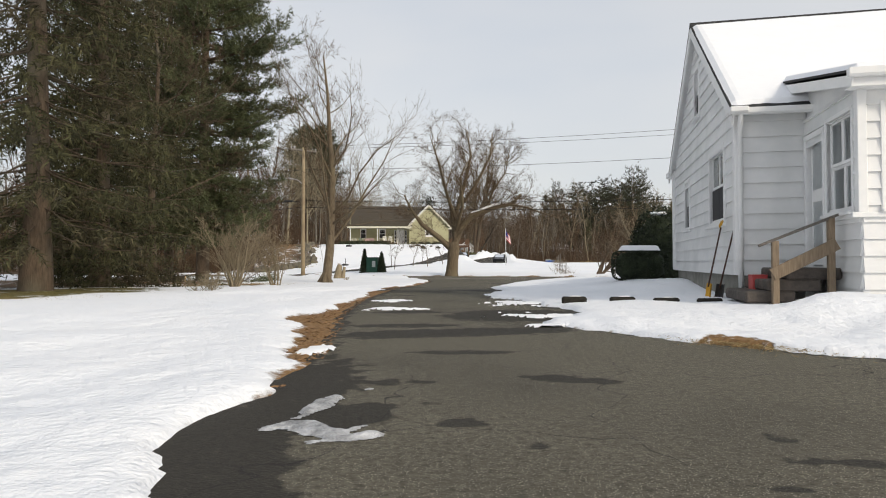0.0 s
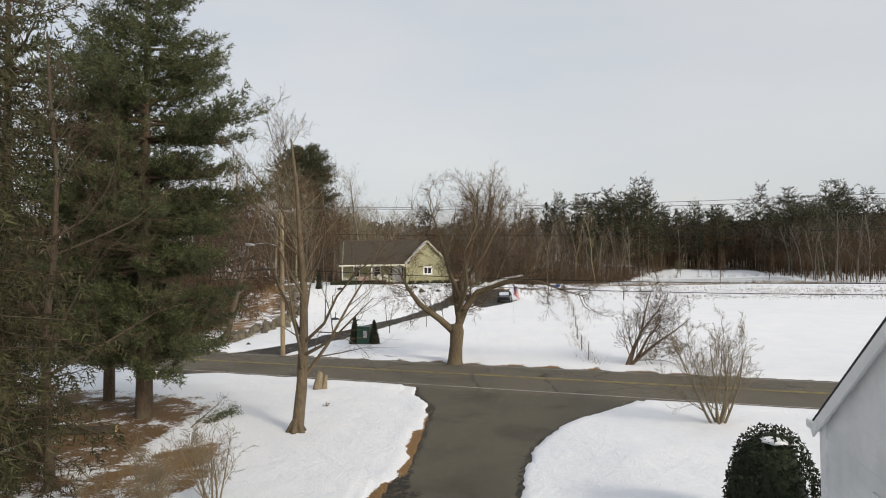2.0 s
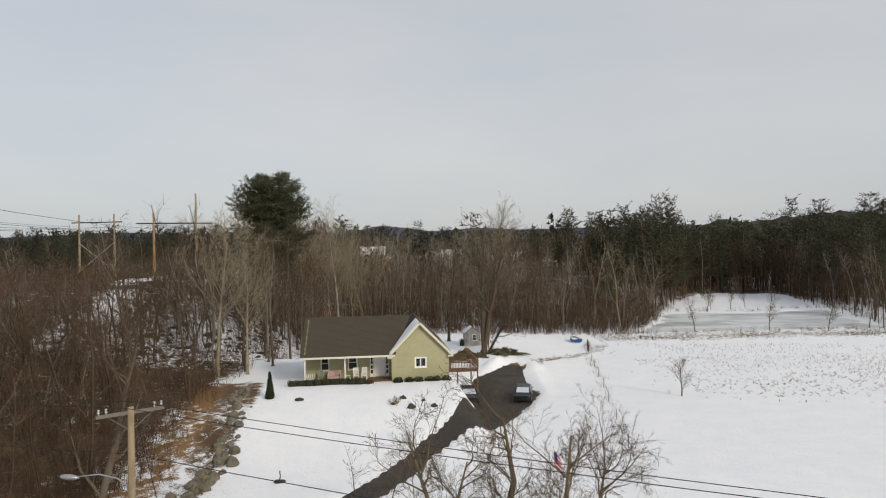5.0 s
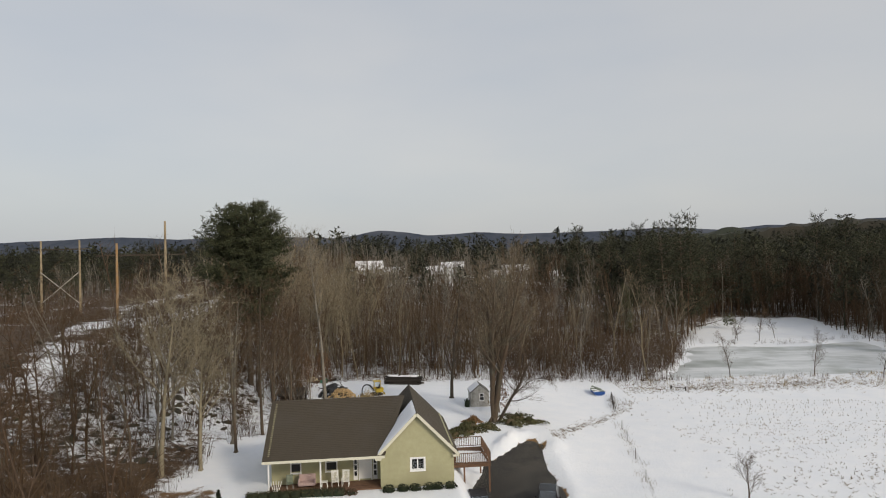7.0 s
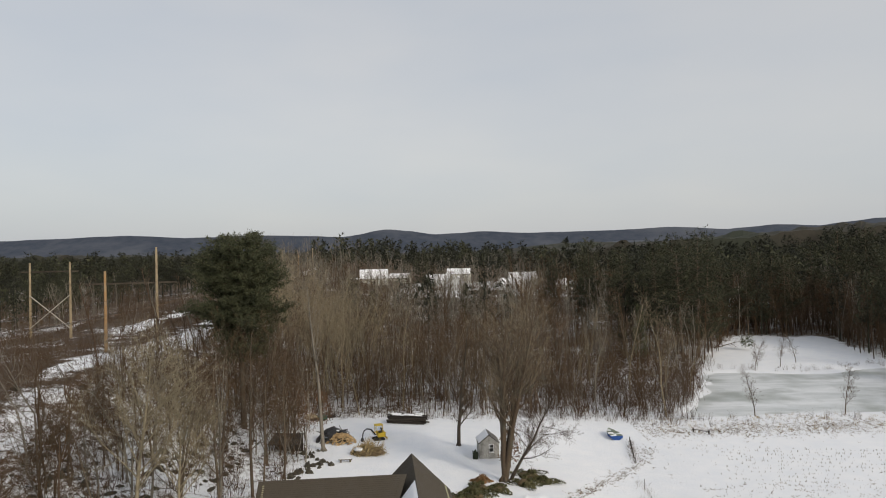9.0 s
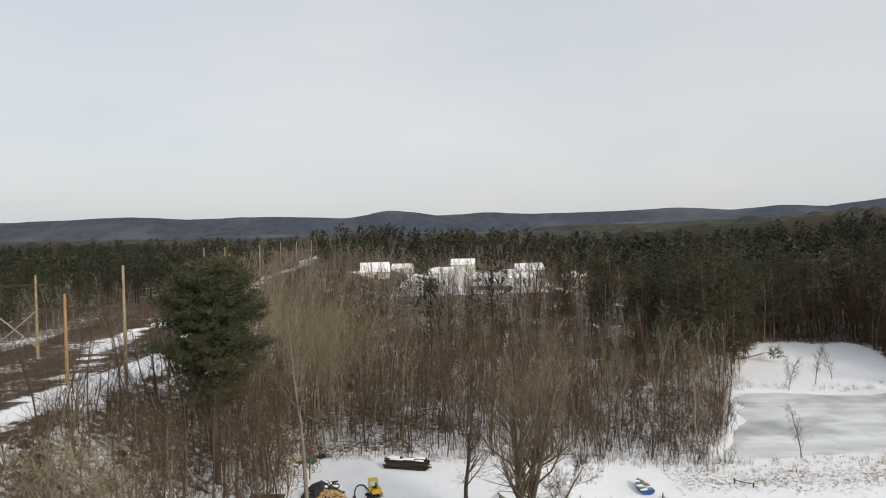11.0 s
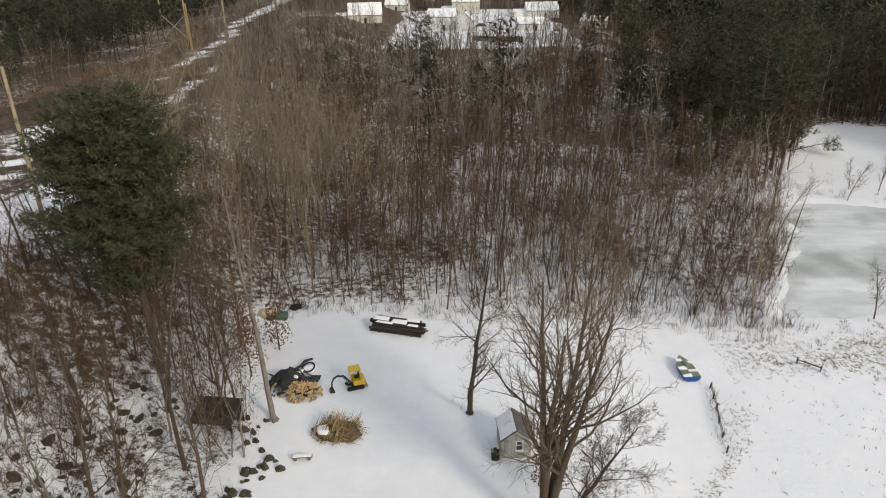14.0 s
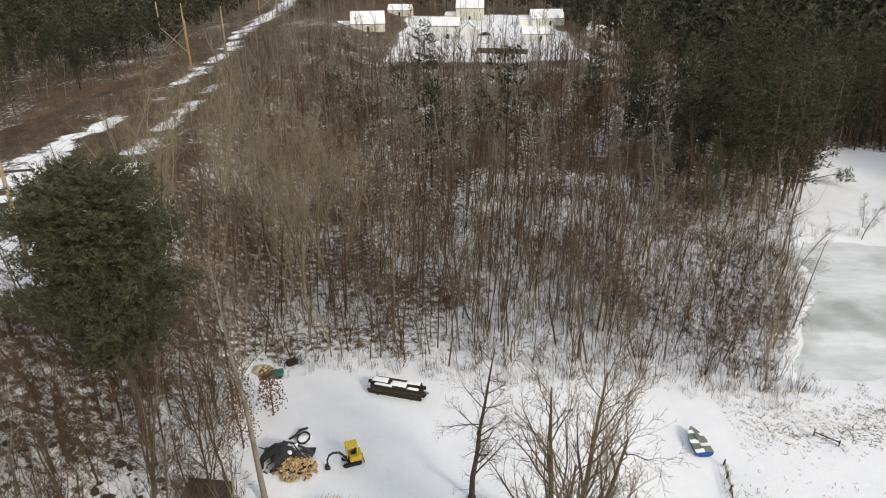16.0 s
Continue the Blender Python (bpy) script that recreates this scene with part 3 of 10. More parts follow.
def build_ground():
    xs = axis([(-4500, 700), (-1000, 120), (-300, 14), (-130, 3.0), (-24, 0.8), (-10, 0.3), (-5.4, 0.13), (-2.4, 0.1), (4.2, 0.26), (9.5, 0.8), (44, 2.8), (150, 14), (300, 120), (1000, 700), (4500, 1)])
    ys = axis([(-600, 120), (-120, 14), (-20, 1.0), (1.2, 0.1), (7, 0.2), (22, 0.32), (44, 1.0), (122, 1.4), (212, 2.8), (330, 14), (520, 120), (1000, 700), (4600, 1)])
    X, Y = np.meshgrid(xs, ys)
    z = ground_z(X, Y)
    dd = np.minimum(drive_d(X, Y), np.minimum(road_d(X, Y), lane_d(X, Y)))
    ragged = 0.36 * fbm(X, Y, 1.5, 4, 3) + 0.22 * fbm(X, Y, 0.45, 3, 4) + 0.55 * fbm(X, Y, 5.0, 2, 8) * S(-4, 12, Y)
    # dead leaves lie bare along the drive's left edge
    verge = (0.22 + 0.20 * S(7, 10, Y) + 0.55 * np.clip(fbm(X, Y, 2.2, 3, 71), -0.35, 0.6)) * S(3.4, 6, Y) * S(40, 33, Y) * (X < 0) * (Y < 44)
    edge = dd - verge - 0.10 + 0.09 * S(4.4, 3.6, Y) + 0.28 * S(50, 54, Y + 0.415 * X) + 0.25 * S(103, 108, Y) + ragged * (1 + 0.6 * (X > 0.5) * (Y < 24))
    snow = np.clip(0.5 + edge * 2.4, 0, 1)
    wood = wood_m(X, Y)
    thin = 0.505 + 0.09 * S(212, 228, Y) + 0.1 * S(380, 400, Y) + 0.04 * S(-20, -30, X) - 0.06 * S(-8, 6, X) * S(212, 200, Y) + 0.14 * S(-20, -24, X) * S(112, 98, Y) - 0.05 * S(-52, -46, X) * S(-14, -18, X) * S(101, 106, Y) * S(140, 134, Y) + 0.22 * fbm(X, Y, 8, 3, 48)
    bare = np.clip(wood + corridor_m(X, Y), 0, 1)
    snow = np.where(bare > 0.02, np.minimum(snow, 1 - np.minimum(thin, 0.82) * bare), snow)
    # bare ground under the spruces, brushy slope on the hill
    spr = np.hypot((X + 10.2) / 3.4, (Y - 17.5) / 4.6)
    snow = np.minimum(snow, 0.33 + 0.7 * S(0.65, 1.3, spr + 0.6 * fbm(X, Y, 3, 3, 61)) + 0.55 * fbm(X, Y, 1.2, 4, 63))
    tuft = np.hypot((X - 2.62 + 0.30 * (Y - 5.95)) / 0.34, (Y - 5.95) / 0.6)
    snow = np.minimum(snow, 0.36 + 0.64 * S(0.35, 1.1, tuft + 0.5 * fbm(X, Y, 0.7, 3, 64)) + (Y > 9))
    thick = S(-9.3, -11.5, X) * S(-30, -24, X) * S(17, 21, Y) * S(39, 34, Y + 0.4 * X)
    snow = np.minimum(snow, 1 - 0.60 * thick + 0.25 * thick * fbm(X, Y, 1.6, 3, 67))
    patch = np.hypot((X + 9.0) / 2.3, (Y - 29) / 4.0)
    snow = np.minimum(snow, 0.40 + 0.35 * fbm(X, Y, 1.3, 3, 68) + 0.7 * S(0.6, 1.25, patch + 0.6 * fbm(X, Y, 3, 3, 62)))
    snow = np.minimum(snow, 1 - 0.58 * S(-15.5, -18, X + 0.6 * np.sin(Y / 5)) * S(-27, -24, X) * S(59, 63, Y) * S(101, 96, Y) + 0.35 * fbm(X, Y, 3, 3, 69))
    bankx = np.abs(X + 18.2 - 1.4 * np.sin((Y - 65.5) / 7.5)) + 0.8 * fbm(X, Y, 2, 3, 65)
    snow = np.minimum(snow, 1 - 0.5 * S(1.9, 0.9, bankx) * S(62, 65, Y) * S(99, 95, Y))
    corridor = corridor_m(X, Y)
    tr = trail_d(X, Y)
    snow = np.where(corridor > 0.02, np.minimum(snow, 1 - 0.70 * corridor + 0.8 * np.clip(fbm(X, Y, 9, 4, 46), -0.1, 1)), snow)
    snow = np.maximum(snow, np.clip(0.5 - 0.5 * tr, 0, 1) * (Y > 95))
    # stubble and tussocks on the field's far edge, trodden track
    tus = S(139, 144, Y - 0.02 * X) * S(153, 149, Y) * S(24, 34, X)
    snow = np.minimum(snow, 1 - 0.41 * tus)
    stub = S(26, 40, X) * S(96, 104, Y) * S(132, 122, Y) * S(90, 70, X)
    snow = np.minimum(snow, 1 - 0.40 * stub * (0.5 + 0.5 * np.sin((X * 0.35 + Y) * 4.2)))
    pit = S(0.75, 0.5, np.abs(X - 14 - 0.55 * (Y - 118) - 1.5 * np.sin(Y / 5)) / 1.0) * S(112, 116, Y) * S(139, 134, Y)
    snow = np.minimum(snow, 1 - 0.30 * pit)
    for line in WALKED:
        d = np.full(X.shape, 99.0)
        for (ax, ay), (bx, by) in zip(line, line[1:]):
            t = np.clip(((X - ax) * (bx - ax) + (Y - ay) * (by - ay)) / ((bx - ax) ** 2 + (by - ay) ** 2), 0, 1)
            d = np.minimum(d, np.hypot(X - ax - t * (bx - ax), Y - ay - t * (by - ay)))
        snow = np.minimum(snow, 1 - 0.37 * S(1.5, 0.5, d + 0.8 * fbm(X, Y, 2.2, 2, 66)))
    grass = S(1.3, 0.8, spr) * (X < -4) + 0.6 * S(3.5, 5.5, X) * (Y < 9) + 0.5 * tus
    brush = np.maximum(np.maximum(corridor, 0.9 * wood), np.maximum(0.5 * thick, 0.8 * S(2.6, 1.2, bankx) * S(62, 65, Y) * S(99, 95, Y)))
    pond = pond_d(X, Y)
    drift = 0.075 * fbm(X, Y, 1.1, 4, 11) + 0.12 * fbm(X, Y, 5, 2, 12)
    z = z + np.where(edge > 0, np.minimum(0.05, edge * 0.5) + np.minimum(0.04, edge * 0.1) + drift * np.clip(edge, 0, 1) * S(-5, 1, Y), 0)
    # the sheet dips below the asphalt and the pond's ice
    z = z + np.where((edge <= 0) & (dd > 0), 0.008, 0)
    # old wheel tracks over the lawn
    for off in (-0.62, -0.28, 0.28, 0.62):
        tx = np.interp(Y, [13.5, 15.3, 17.8, 19.9, 22.5, 26.9], [-4.3, -4.0, -3.55, -2.95, -2.4, -1.95]) + off
        z = z - 0.075 * np.exp(-((X - tx) / 0.14) ** 2) * S(13.5, 15, Y) * S(29, 25, Y)
    dip = np.where((verge > 0.12) & (dd > -0.3), dd - 0.06, edge)
    z = z - 0.12 * S(0.03, -0.07, dip) * (dd < 0.5)
    z = z - 0.30 * S(0.5, -1.5, pond)
    # ploughed banks along the lane's upper end, the road and the steps
    ld = lane_d(X, Y)
    z = z + (0.42 + 0.35 * fbm(X, Y, 2.0, 3, 19)) * np.exp(-((ld - 0.75) / 0.5) ** 2) * S(99, 104, Y) * S(4.5, 7.0, X)
    z = z + 0.14 * np.exp(-((road_d(X, Y) - 0.9) / 0.5) ** 2) * (drive_d(X, Y) > 0.8) * (lane_d(X, Y) > 0.6)
    z = z + 0.12 * fbm(X, Y, 0.7, 4, 13) * S(1.2, 2.2, X) * S(9.6, 8.4, Y) * np.clip(edge * 2, 0, 1) + 0.035 * fbm(X, Y, 0.5, 3, 14) * np.clip(edge * 2, 0, 1) * S(12, 8, Y)
    z = z + (0.55 + 0.5 * fbm(X, Y, 1.6, 3, 20)) * np.exp(-((ld - 0.6) / 0.55) ** 2) * S(112, 114, Y) * S(3, 5, X)
    z = z + 0.22 * np.exp(-(np.hypot((X - 5.2) / 1.3, (Y - 8.3) / 0.6)) ** 2)
    ny, nx = X.shape
    V = np.stack([X, Y, z], -1).reshape(-1, 3)
    idx = np.arange(nx * ny).reshape(ny, nx)
    Q = np.stack([idx[:-1, :-1], idx[:-1, 1:], idx[1:, 1:], idx[1:, :-1]], -1).reshape(-1, 4)
    me = bpy.data.meshes.new("ground")
    me.vertices.add(len(V))
    me.vertices.foreach_set("co", V.ravel())
    me.loops.add(Q.size)
    me.loops.foreach_set("vertex_index", Q.ravel())
    me.polygons.add(len(Q))
    me.polygons.foreach_set("loop_start", np.arange(0, Q.size, 4))
    me.polygons.foreach_set("use_smooth", np.ones(len(Q), bool))
    for name, a in (("snow", snow), ("grass", np.clip(grass, 0, 1)), ("brush", np.clip(brush, 0, 1))):
        me.attributes.new(name, "FLOAT", "POINT").data.foreach_set("value", a.ravel().astype(np.float32))
    me.update(calc_edges=True)
    me.materials.append(M_GROUND)
    return tagged(new("ground", me), "snow-covered ground with bare leaf litter patches", "ground", kind="structure")


build_ground()


def sheet(name, xs, ys, keep, lift, mat, label, category):
    """A thin sheet that follows the land on grid lines, where keep(x, y) is true for a cell's centre."""
    X, Y = np.meshgrid(xs, ys)
    Z = ground_z(X, Y) + lift
    idx = np.arange(X.size).reshape(X.shape)
    cx, cy = (X[:-1, :-1] + X[1:, 1:]) / 2, (Y[:-1, :-1] + Y[1:, 1:]) / 2
    k = keep(cx, cy)
    Q = np.stack([idx[:-1, :-1][k], idx[:-1, 1:][k], idx[1:, 1:][k], idx[1:, :-1][k]], -1)
    used, inv = np.unique(Q, return_inverse=True)
    V = np.stack([X, Y, Z], -1).reshape(-1, 3)[used]
    me = bpy.data.meshes.new(name)
    me.from_pydata(V.tolist(), [], inv.reshape(-1, 4).tolist())
    me.polygons.foreach_set("use_smooth", [True] * len(me.polygons))
    me.materials.append(mat)
    return tagged(new(name, me), label, category, kind="structure")


WET = [(1.2, 9.6, 1.3, 1.5, 10), (0.2, 7.2, 1.6, 0.5, 12), (0.82, 4.28, 0.42, 0.17, -25), (0.11, 3.14, 0.17, 0.10, 5), (0.37, 2.74, 0.10, 0.075, 0), (1.44, 2.85, 0.11, 0.07, 0), (1.46, 2.50, 0.28, 0.08, -18), (1.12, 2.21, 0.11, 0.07, 0), (-0.05, 3.56, 0.14, 0.07, 0), (-0.35, 4.2, 0.5, 0.12, 6),
       (0.1, 5.6, 0.6, 0.14, 0), (-0.5, 8.0, 0.9, 0.3, 4), (0.3, 13.2, 1.2, 0.6, 0), (0.1, 17.2, 1.0, 0.9, 40), (1.2, 9.0, 1.0, 0.55, 0), (-0.55, 10.2, 0.8, 0.3, 0), (3.2, 36.4, 1.3, 0.35, -20), (1.6, 38.2, 1.6, 0.3, -22), (-0.50, 3.3, 0.42, 0.30, 60), (0.4, 21.5, 1.0, 1.4, 10), (0.2, 26, 0.7, 1.6, 0)]


def build_drive():
    """The asphalt drive, with damp dark places where the snow has melted."""
    xs = np.concatenate([np.arange(-3.4, 3.6, 0.1), np.arange(3.6, 11.2, 0.4)])
    ys = np.concatenate([np.arange(-14, 1.5, 0.5), np.arange(1.5, 15, 0.1), np.arange(15, 44.4, 0.3)])
    ob = sheet("driveway", xs, ys, lambda x, y: (drive_d(x, y) < 0.5) & (road_d(x, y) > -0.4), 0.0, M_DRIVE, "aged grey-brown asphalt driveway with damp patches", "driveway")
    co = np.empty(len(ob.data.vertices) * 3)
    ob.data.vertices.foreach_get("co", co)
    x, y = co[0::3], co[1::3]
    wet = np.zeros(len(x))
    for cx, cy, rx, ry, turn in WET:
        c, s = math.cos(radians(turn)), math.sin(radians(turn))
        u, v = ((x - cx) * c + (y - cy) * s) / rx, (-(x - cx) * s + (y - cy) * c) / ry
        wet = np.maximum(wet, S(1.35, 0.55, np.hypot(u, v) + 0.45 * fbm(x, y, 0.28 + 0.3 * rx, 3, int(7 * cy))) * (1.0 if cy < 12 else 0.0))
    left = np.interp(y, DRIVE_Y, DRIVE_L)
    wet = np.maximum(wet, S(0.75, 0.25, x - left + 0.3 * fbm(x, y, 0.8, 3, 91)) * S(6.5, 4.5, y))
    wet = np.maximum(wet, 0.85 * S(0.02, 0.22, fbm(x, y, 2.6, 4, 93)) * S(8.5, 12, y) * S(33, 27, y))
    edge = np.maximum(-drive_d(x, y), 0)
    wet = np.maximum(wet, 0.8 * S(0.28, 0.0, edge + 0.2 * fbm(x, y, 0.6, 3, 92)))
    ob.data.attributes.new("wet", "FLOAT", "POINT").data.foreach_set("value", (0.72 * wet).astype(np.float32))


build_drive()
sheet("lane", np.arange(-18, 13, 0.4), np.arange(50, 120, 0.4), lambda x, y: (lane_d(x, y) < 0.25) & (road_d(x, y) > -0.4), 0.0, M_DRIVE2,
      "dark asphalt lane climbing to the house", "driveway")


def road_strip(name, d0, d1, lift, mat, label, category, x0=-150.0, x1=170.0, step=2.5):
    """A strip along the road between two offsets from its centre line."""
    mb = MB()
    prev = None
    nx_, ny_ = -ROAD_SLOPE * RC, RC
    for a in np.arange(x0, x1, step):
        y = ROAD_Y + ROAD_SLOPE * a
        row = []
        for d in np.linspace(d0, d1, max(2, int(abs(d1 - d0) / 1.4) + 1)):
            px, py = a + nx_ * d, y + ny_ * d
            row.append((px, py, gz(px, py) + lift + 0.07 * (1 - (d / 4.0) ** 2)))
        if prev:
            for j in range(len(row) - 1):
                mb.face((prev[j], row[j], row[j + 1], prev[j + 1]))
        prev = row
    return tagged(part(name, mb, mat, smooth=True), label, category, kind="structure")


road_strip("road", -4.2, 4.2, 0.01, M_ROAD, "worn grey-brown two-lane country road", "road")
road_strip("road_line", -0.17, -0.06, 0.018, M_YLINE, "worn double yellow centre line", "road marking")
road_strip("road_line", 0.06, 0.17, 0.018, M_YLINE, "worn double yellow centre line", "road marking")
road_strip("road_line", -3.52, -3.41, 0.018, M_WLINE, "worn white edge line", "road marking")
road_strip("road_line", 3.41, 3.52, 0.018, M_WLINE, "worn white edge line", "road marking")
sheet("pond", np.arange(33, 112, 1.0), np.arange(148, 202, 1.0), lambda x, y: pond_d(x, y) < 1.5, -0.12, M_PONDICE, "frozen grey pond with windblown snow", "pond")


# ---------------------------------------------------------------- buildings: walls, windows, roofs
def cut_rows(length, z0, z1, step, openings, top=None):
    """Rows of a wall, cut by its openings (x0, x1, z0, z1) and by a sloping top: (xa, xb, za, zb)."""
    out, z = [], z0
    while z < z1 - 0.02:
        zb = min(z + step, z1)
        a, b = top(zb) if top else (0.0, length)
        spans = [(a, b)]
        for x0, x1, o0, o1 in openings:
            if o0 < (z + zb) / 2 < o1:
                spans = [q for s0, s1 in spans for q in ((s0, min(s1, x0)), (max(s0, x1), s1)) if q[1] - q[0] > 0.03]
        out += [(s0, s1, z, zb) for s0, s1 in spans if s1 - s0 > 0.04]
        z = zb
    return out


def clad_wall(name, house, m, length, z0, z1, openings, mat, step=0.25, top=None, thick=0.16, boards=True, core=None, bname="siding_board"):
    """A wall along x whose outer face looks to -y: a solid core with its openings, and lapped boards on it."""
    mb = MB()
    for a, b, za, zb in cut_rows(length, z0, z1, 0.05 if openings or top else step, openings, top):
        mb.box(((a + b) / 2, thick / 2, (za + zb) / 2), (b - a, thick, zb - za))
    w = part(name, mb, core or mat, house, at=m)
    if boards:
        for a, b, za, zb in cut_rows(length, z0, z1, step, openings, top):
            q = MB()
            # a lapped board: thin at its top, thick at its lower edge
            for s in (0,):
                pts = [(-0.044, za - 0.022), (-0.041, za - 0.006), (-0.006, zb), (0.0, zb), (0.0, za - 0.022)]
                q.prism([(y, z) for y, z in pts], Matrix.Translation((a, 0, 0)) @ Matrix(((0, 1, 0, 0), (1, 0, 0, 0), (0, 0, 1, 0), (0, 0, 0, 1))), b - a)
            part(bname, q, mat, w)
    return w


def window_unit(house, m, w, h, name="window", cols=1, rows=2, trim=None, bar=0.045, casing=0.10, curtain=None, screen=True):
    """A window in an opening of w by h, lower left corner at m: casing, sill, sashes and panes."""
    trim = trim or M_TRIM
    fr = MB()
    for x, z, sx, sz in ((-casing / 2, h / 2, casing, h + 2 * casing), (w + casing / 2, h / 2, casing, h + 2 * casing), (w / 2, h + casing / 2, w, casing), (w / 2, -casing / 2, w, casing)):
        fr.box((x, -0.015, z), (sx, 0.07, sz), ch=0.006)
    ob = part(name, fr, trim, house, at=m)
    si = MB()
    si.box((w / 2, -0.055, -casing), (w + 2.4 * casing, 0.13, 0.045), ch=0.008)
    part("window_sill", si, trim, ob)
    for c in range(cols):
        for r in range(rows):
            x0, x1 = w * c / cols, w * (c + 1) / cols
            zz0, zz1 = h * r / rows, h * (r + 1) / rows
            yo = 0.04 + 0.025 * (r == 0)
            sa = MB()
            for x, z, sx, sz in ((x0 + bar / 2, (zz0 + zz1) / 2, bar, zz1 - zz0), (x1 - bar / 2, (zz0 + zz1) / 2, bar, zz1 - zz0), ((x0 + x1) / 2, zz0 + bar / 2, x1 - x0 - 2 * bar, bar), ((x0 + x1) / 2, zz1 - bar / 2, x1 - x0 - 2 * bar, bar)):
                sa.box((x, yo, z), (sx, 0.035, sz))
            sh = part("sash", sa, trim, ob)
            pa = MB()
            pa.box(((x0 + x1) / 2, yo + 0.005, (zz0 + zz1) / 2), (x1 - x0 - 2 * bar, 0.008, zz1 - zz0 - 2 * bar))
            p = part("pane", pa, M_GLASS, ob)
            p.visible_shadow = False
            if r == 0 and rows == 2 and screen:
                sc = MB()
                sc.box(((x0 + x1) / 2, 0.015, (zz0 + zz1) / 2), (x1 - x0 - 0.03, 0.006, zz1 - zz0 - 0.03))
                part("insect_screen", sc, M_SCREEN, ob, "dark insect screen")
    # backing sheet: a curtain, else near-black in place of the unlit room's shade
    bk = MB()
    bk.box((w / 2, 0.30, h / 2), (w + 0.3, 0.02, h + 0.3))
    part("window_backing", bk, curtain or M_DARK, ob, "dark sheet in place of the unlit room's shade" if not curtain else "pale curtain")
    return ob


M_SCREEN = surf("dark_screen_mesh", (0.035, 0.036, 0.038), (0.055, 0.056, 0.058), 40, 0.9, 0.0)
# near-black colour for the rooms' shade behind glass, and for the far doors
M_DARK = surf("room_shade_and_far_door", (0.02, 0.02, 0.02), (0.04, 0.038, 0.035), 2, 0.95, 0.0)
_g = M_GLASS.node_tree.nodes["Principled BSDF"]
_g.inputs["Transmission Weight"].default_value = 1.0
_g.inputs["Base Color"].default_value = (0.75, 0.8, 0.82, 1)


def slab(mb, a, b, c, d, t, mi=0):
    """A roof slope: four corners of its top, t thick downward."""
    n = (Vector(b) - Vector(a)).cross(Vector(d) - Vector(a)).normalized()
    if n.z < 0:
        n = -n
    top = [Vector(p) for p in (a, b, c, d)]
    low = [p - n * t for p in top]
    mb.face(top, mi)
    mb.face(list(reversed(low)), mi)
    for j in range(4):
        k = (j + 1) % 4
        mb.face((top[j], low[j], low[k], top[k]), mi)


def snow_slab(a, b, c, d, t, nu=24, nv=16, seed=1, ragged=0.12):
    """A quilt of snow on a roof slope with soft, uneven edges. a-b along the eave, d-c along the ridge."""
    mb = MB()
    a, b, c, d = (Vector(p) for p in (a, b, c, d))
    n = (b - a).cross(d - a).normalized()
    if n.z < 0:
        n = -n
    grid = []
    for j in range(nv + 1):
        row = []
        for i in range(nu + 1):
            u, v = i / nu, j / nv
            e = min(i, nu - i, j, nv - j)
            if j == 0:
                v += ragged * float(fbm(i * 0.5, seed * 7, 2.0, 3, seed)) * 0.25
            p = (a.lerp(b, u)).lerp(d.lerp(c, u), v)
            hgt = t * (1.0 if e > 1 else (0.8 if e == 1 else 0.02)) + 0.02 * float(fbm(p.x, p.y + p.z, 1.2, 2, seed))
            row.append(p + n * hgt)
        grid.append(row)
    for j in range(nv):
        for i in range(nu):
            mb.face((grid[j][i], grid[j][i + 1], grid[j + 1][i + 1], grid[j + 1][i]))
    return mb


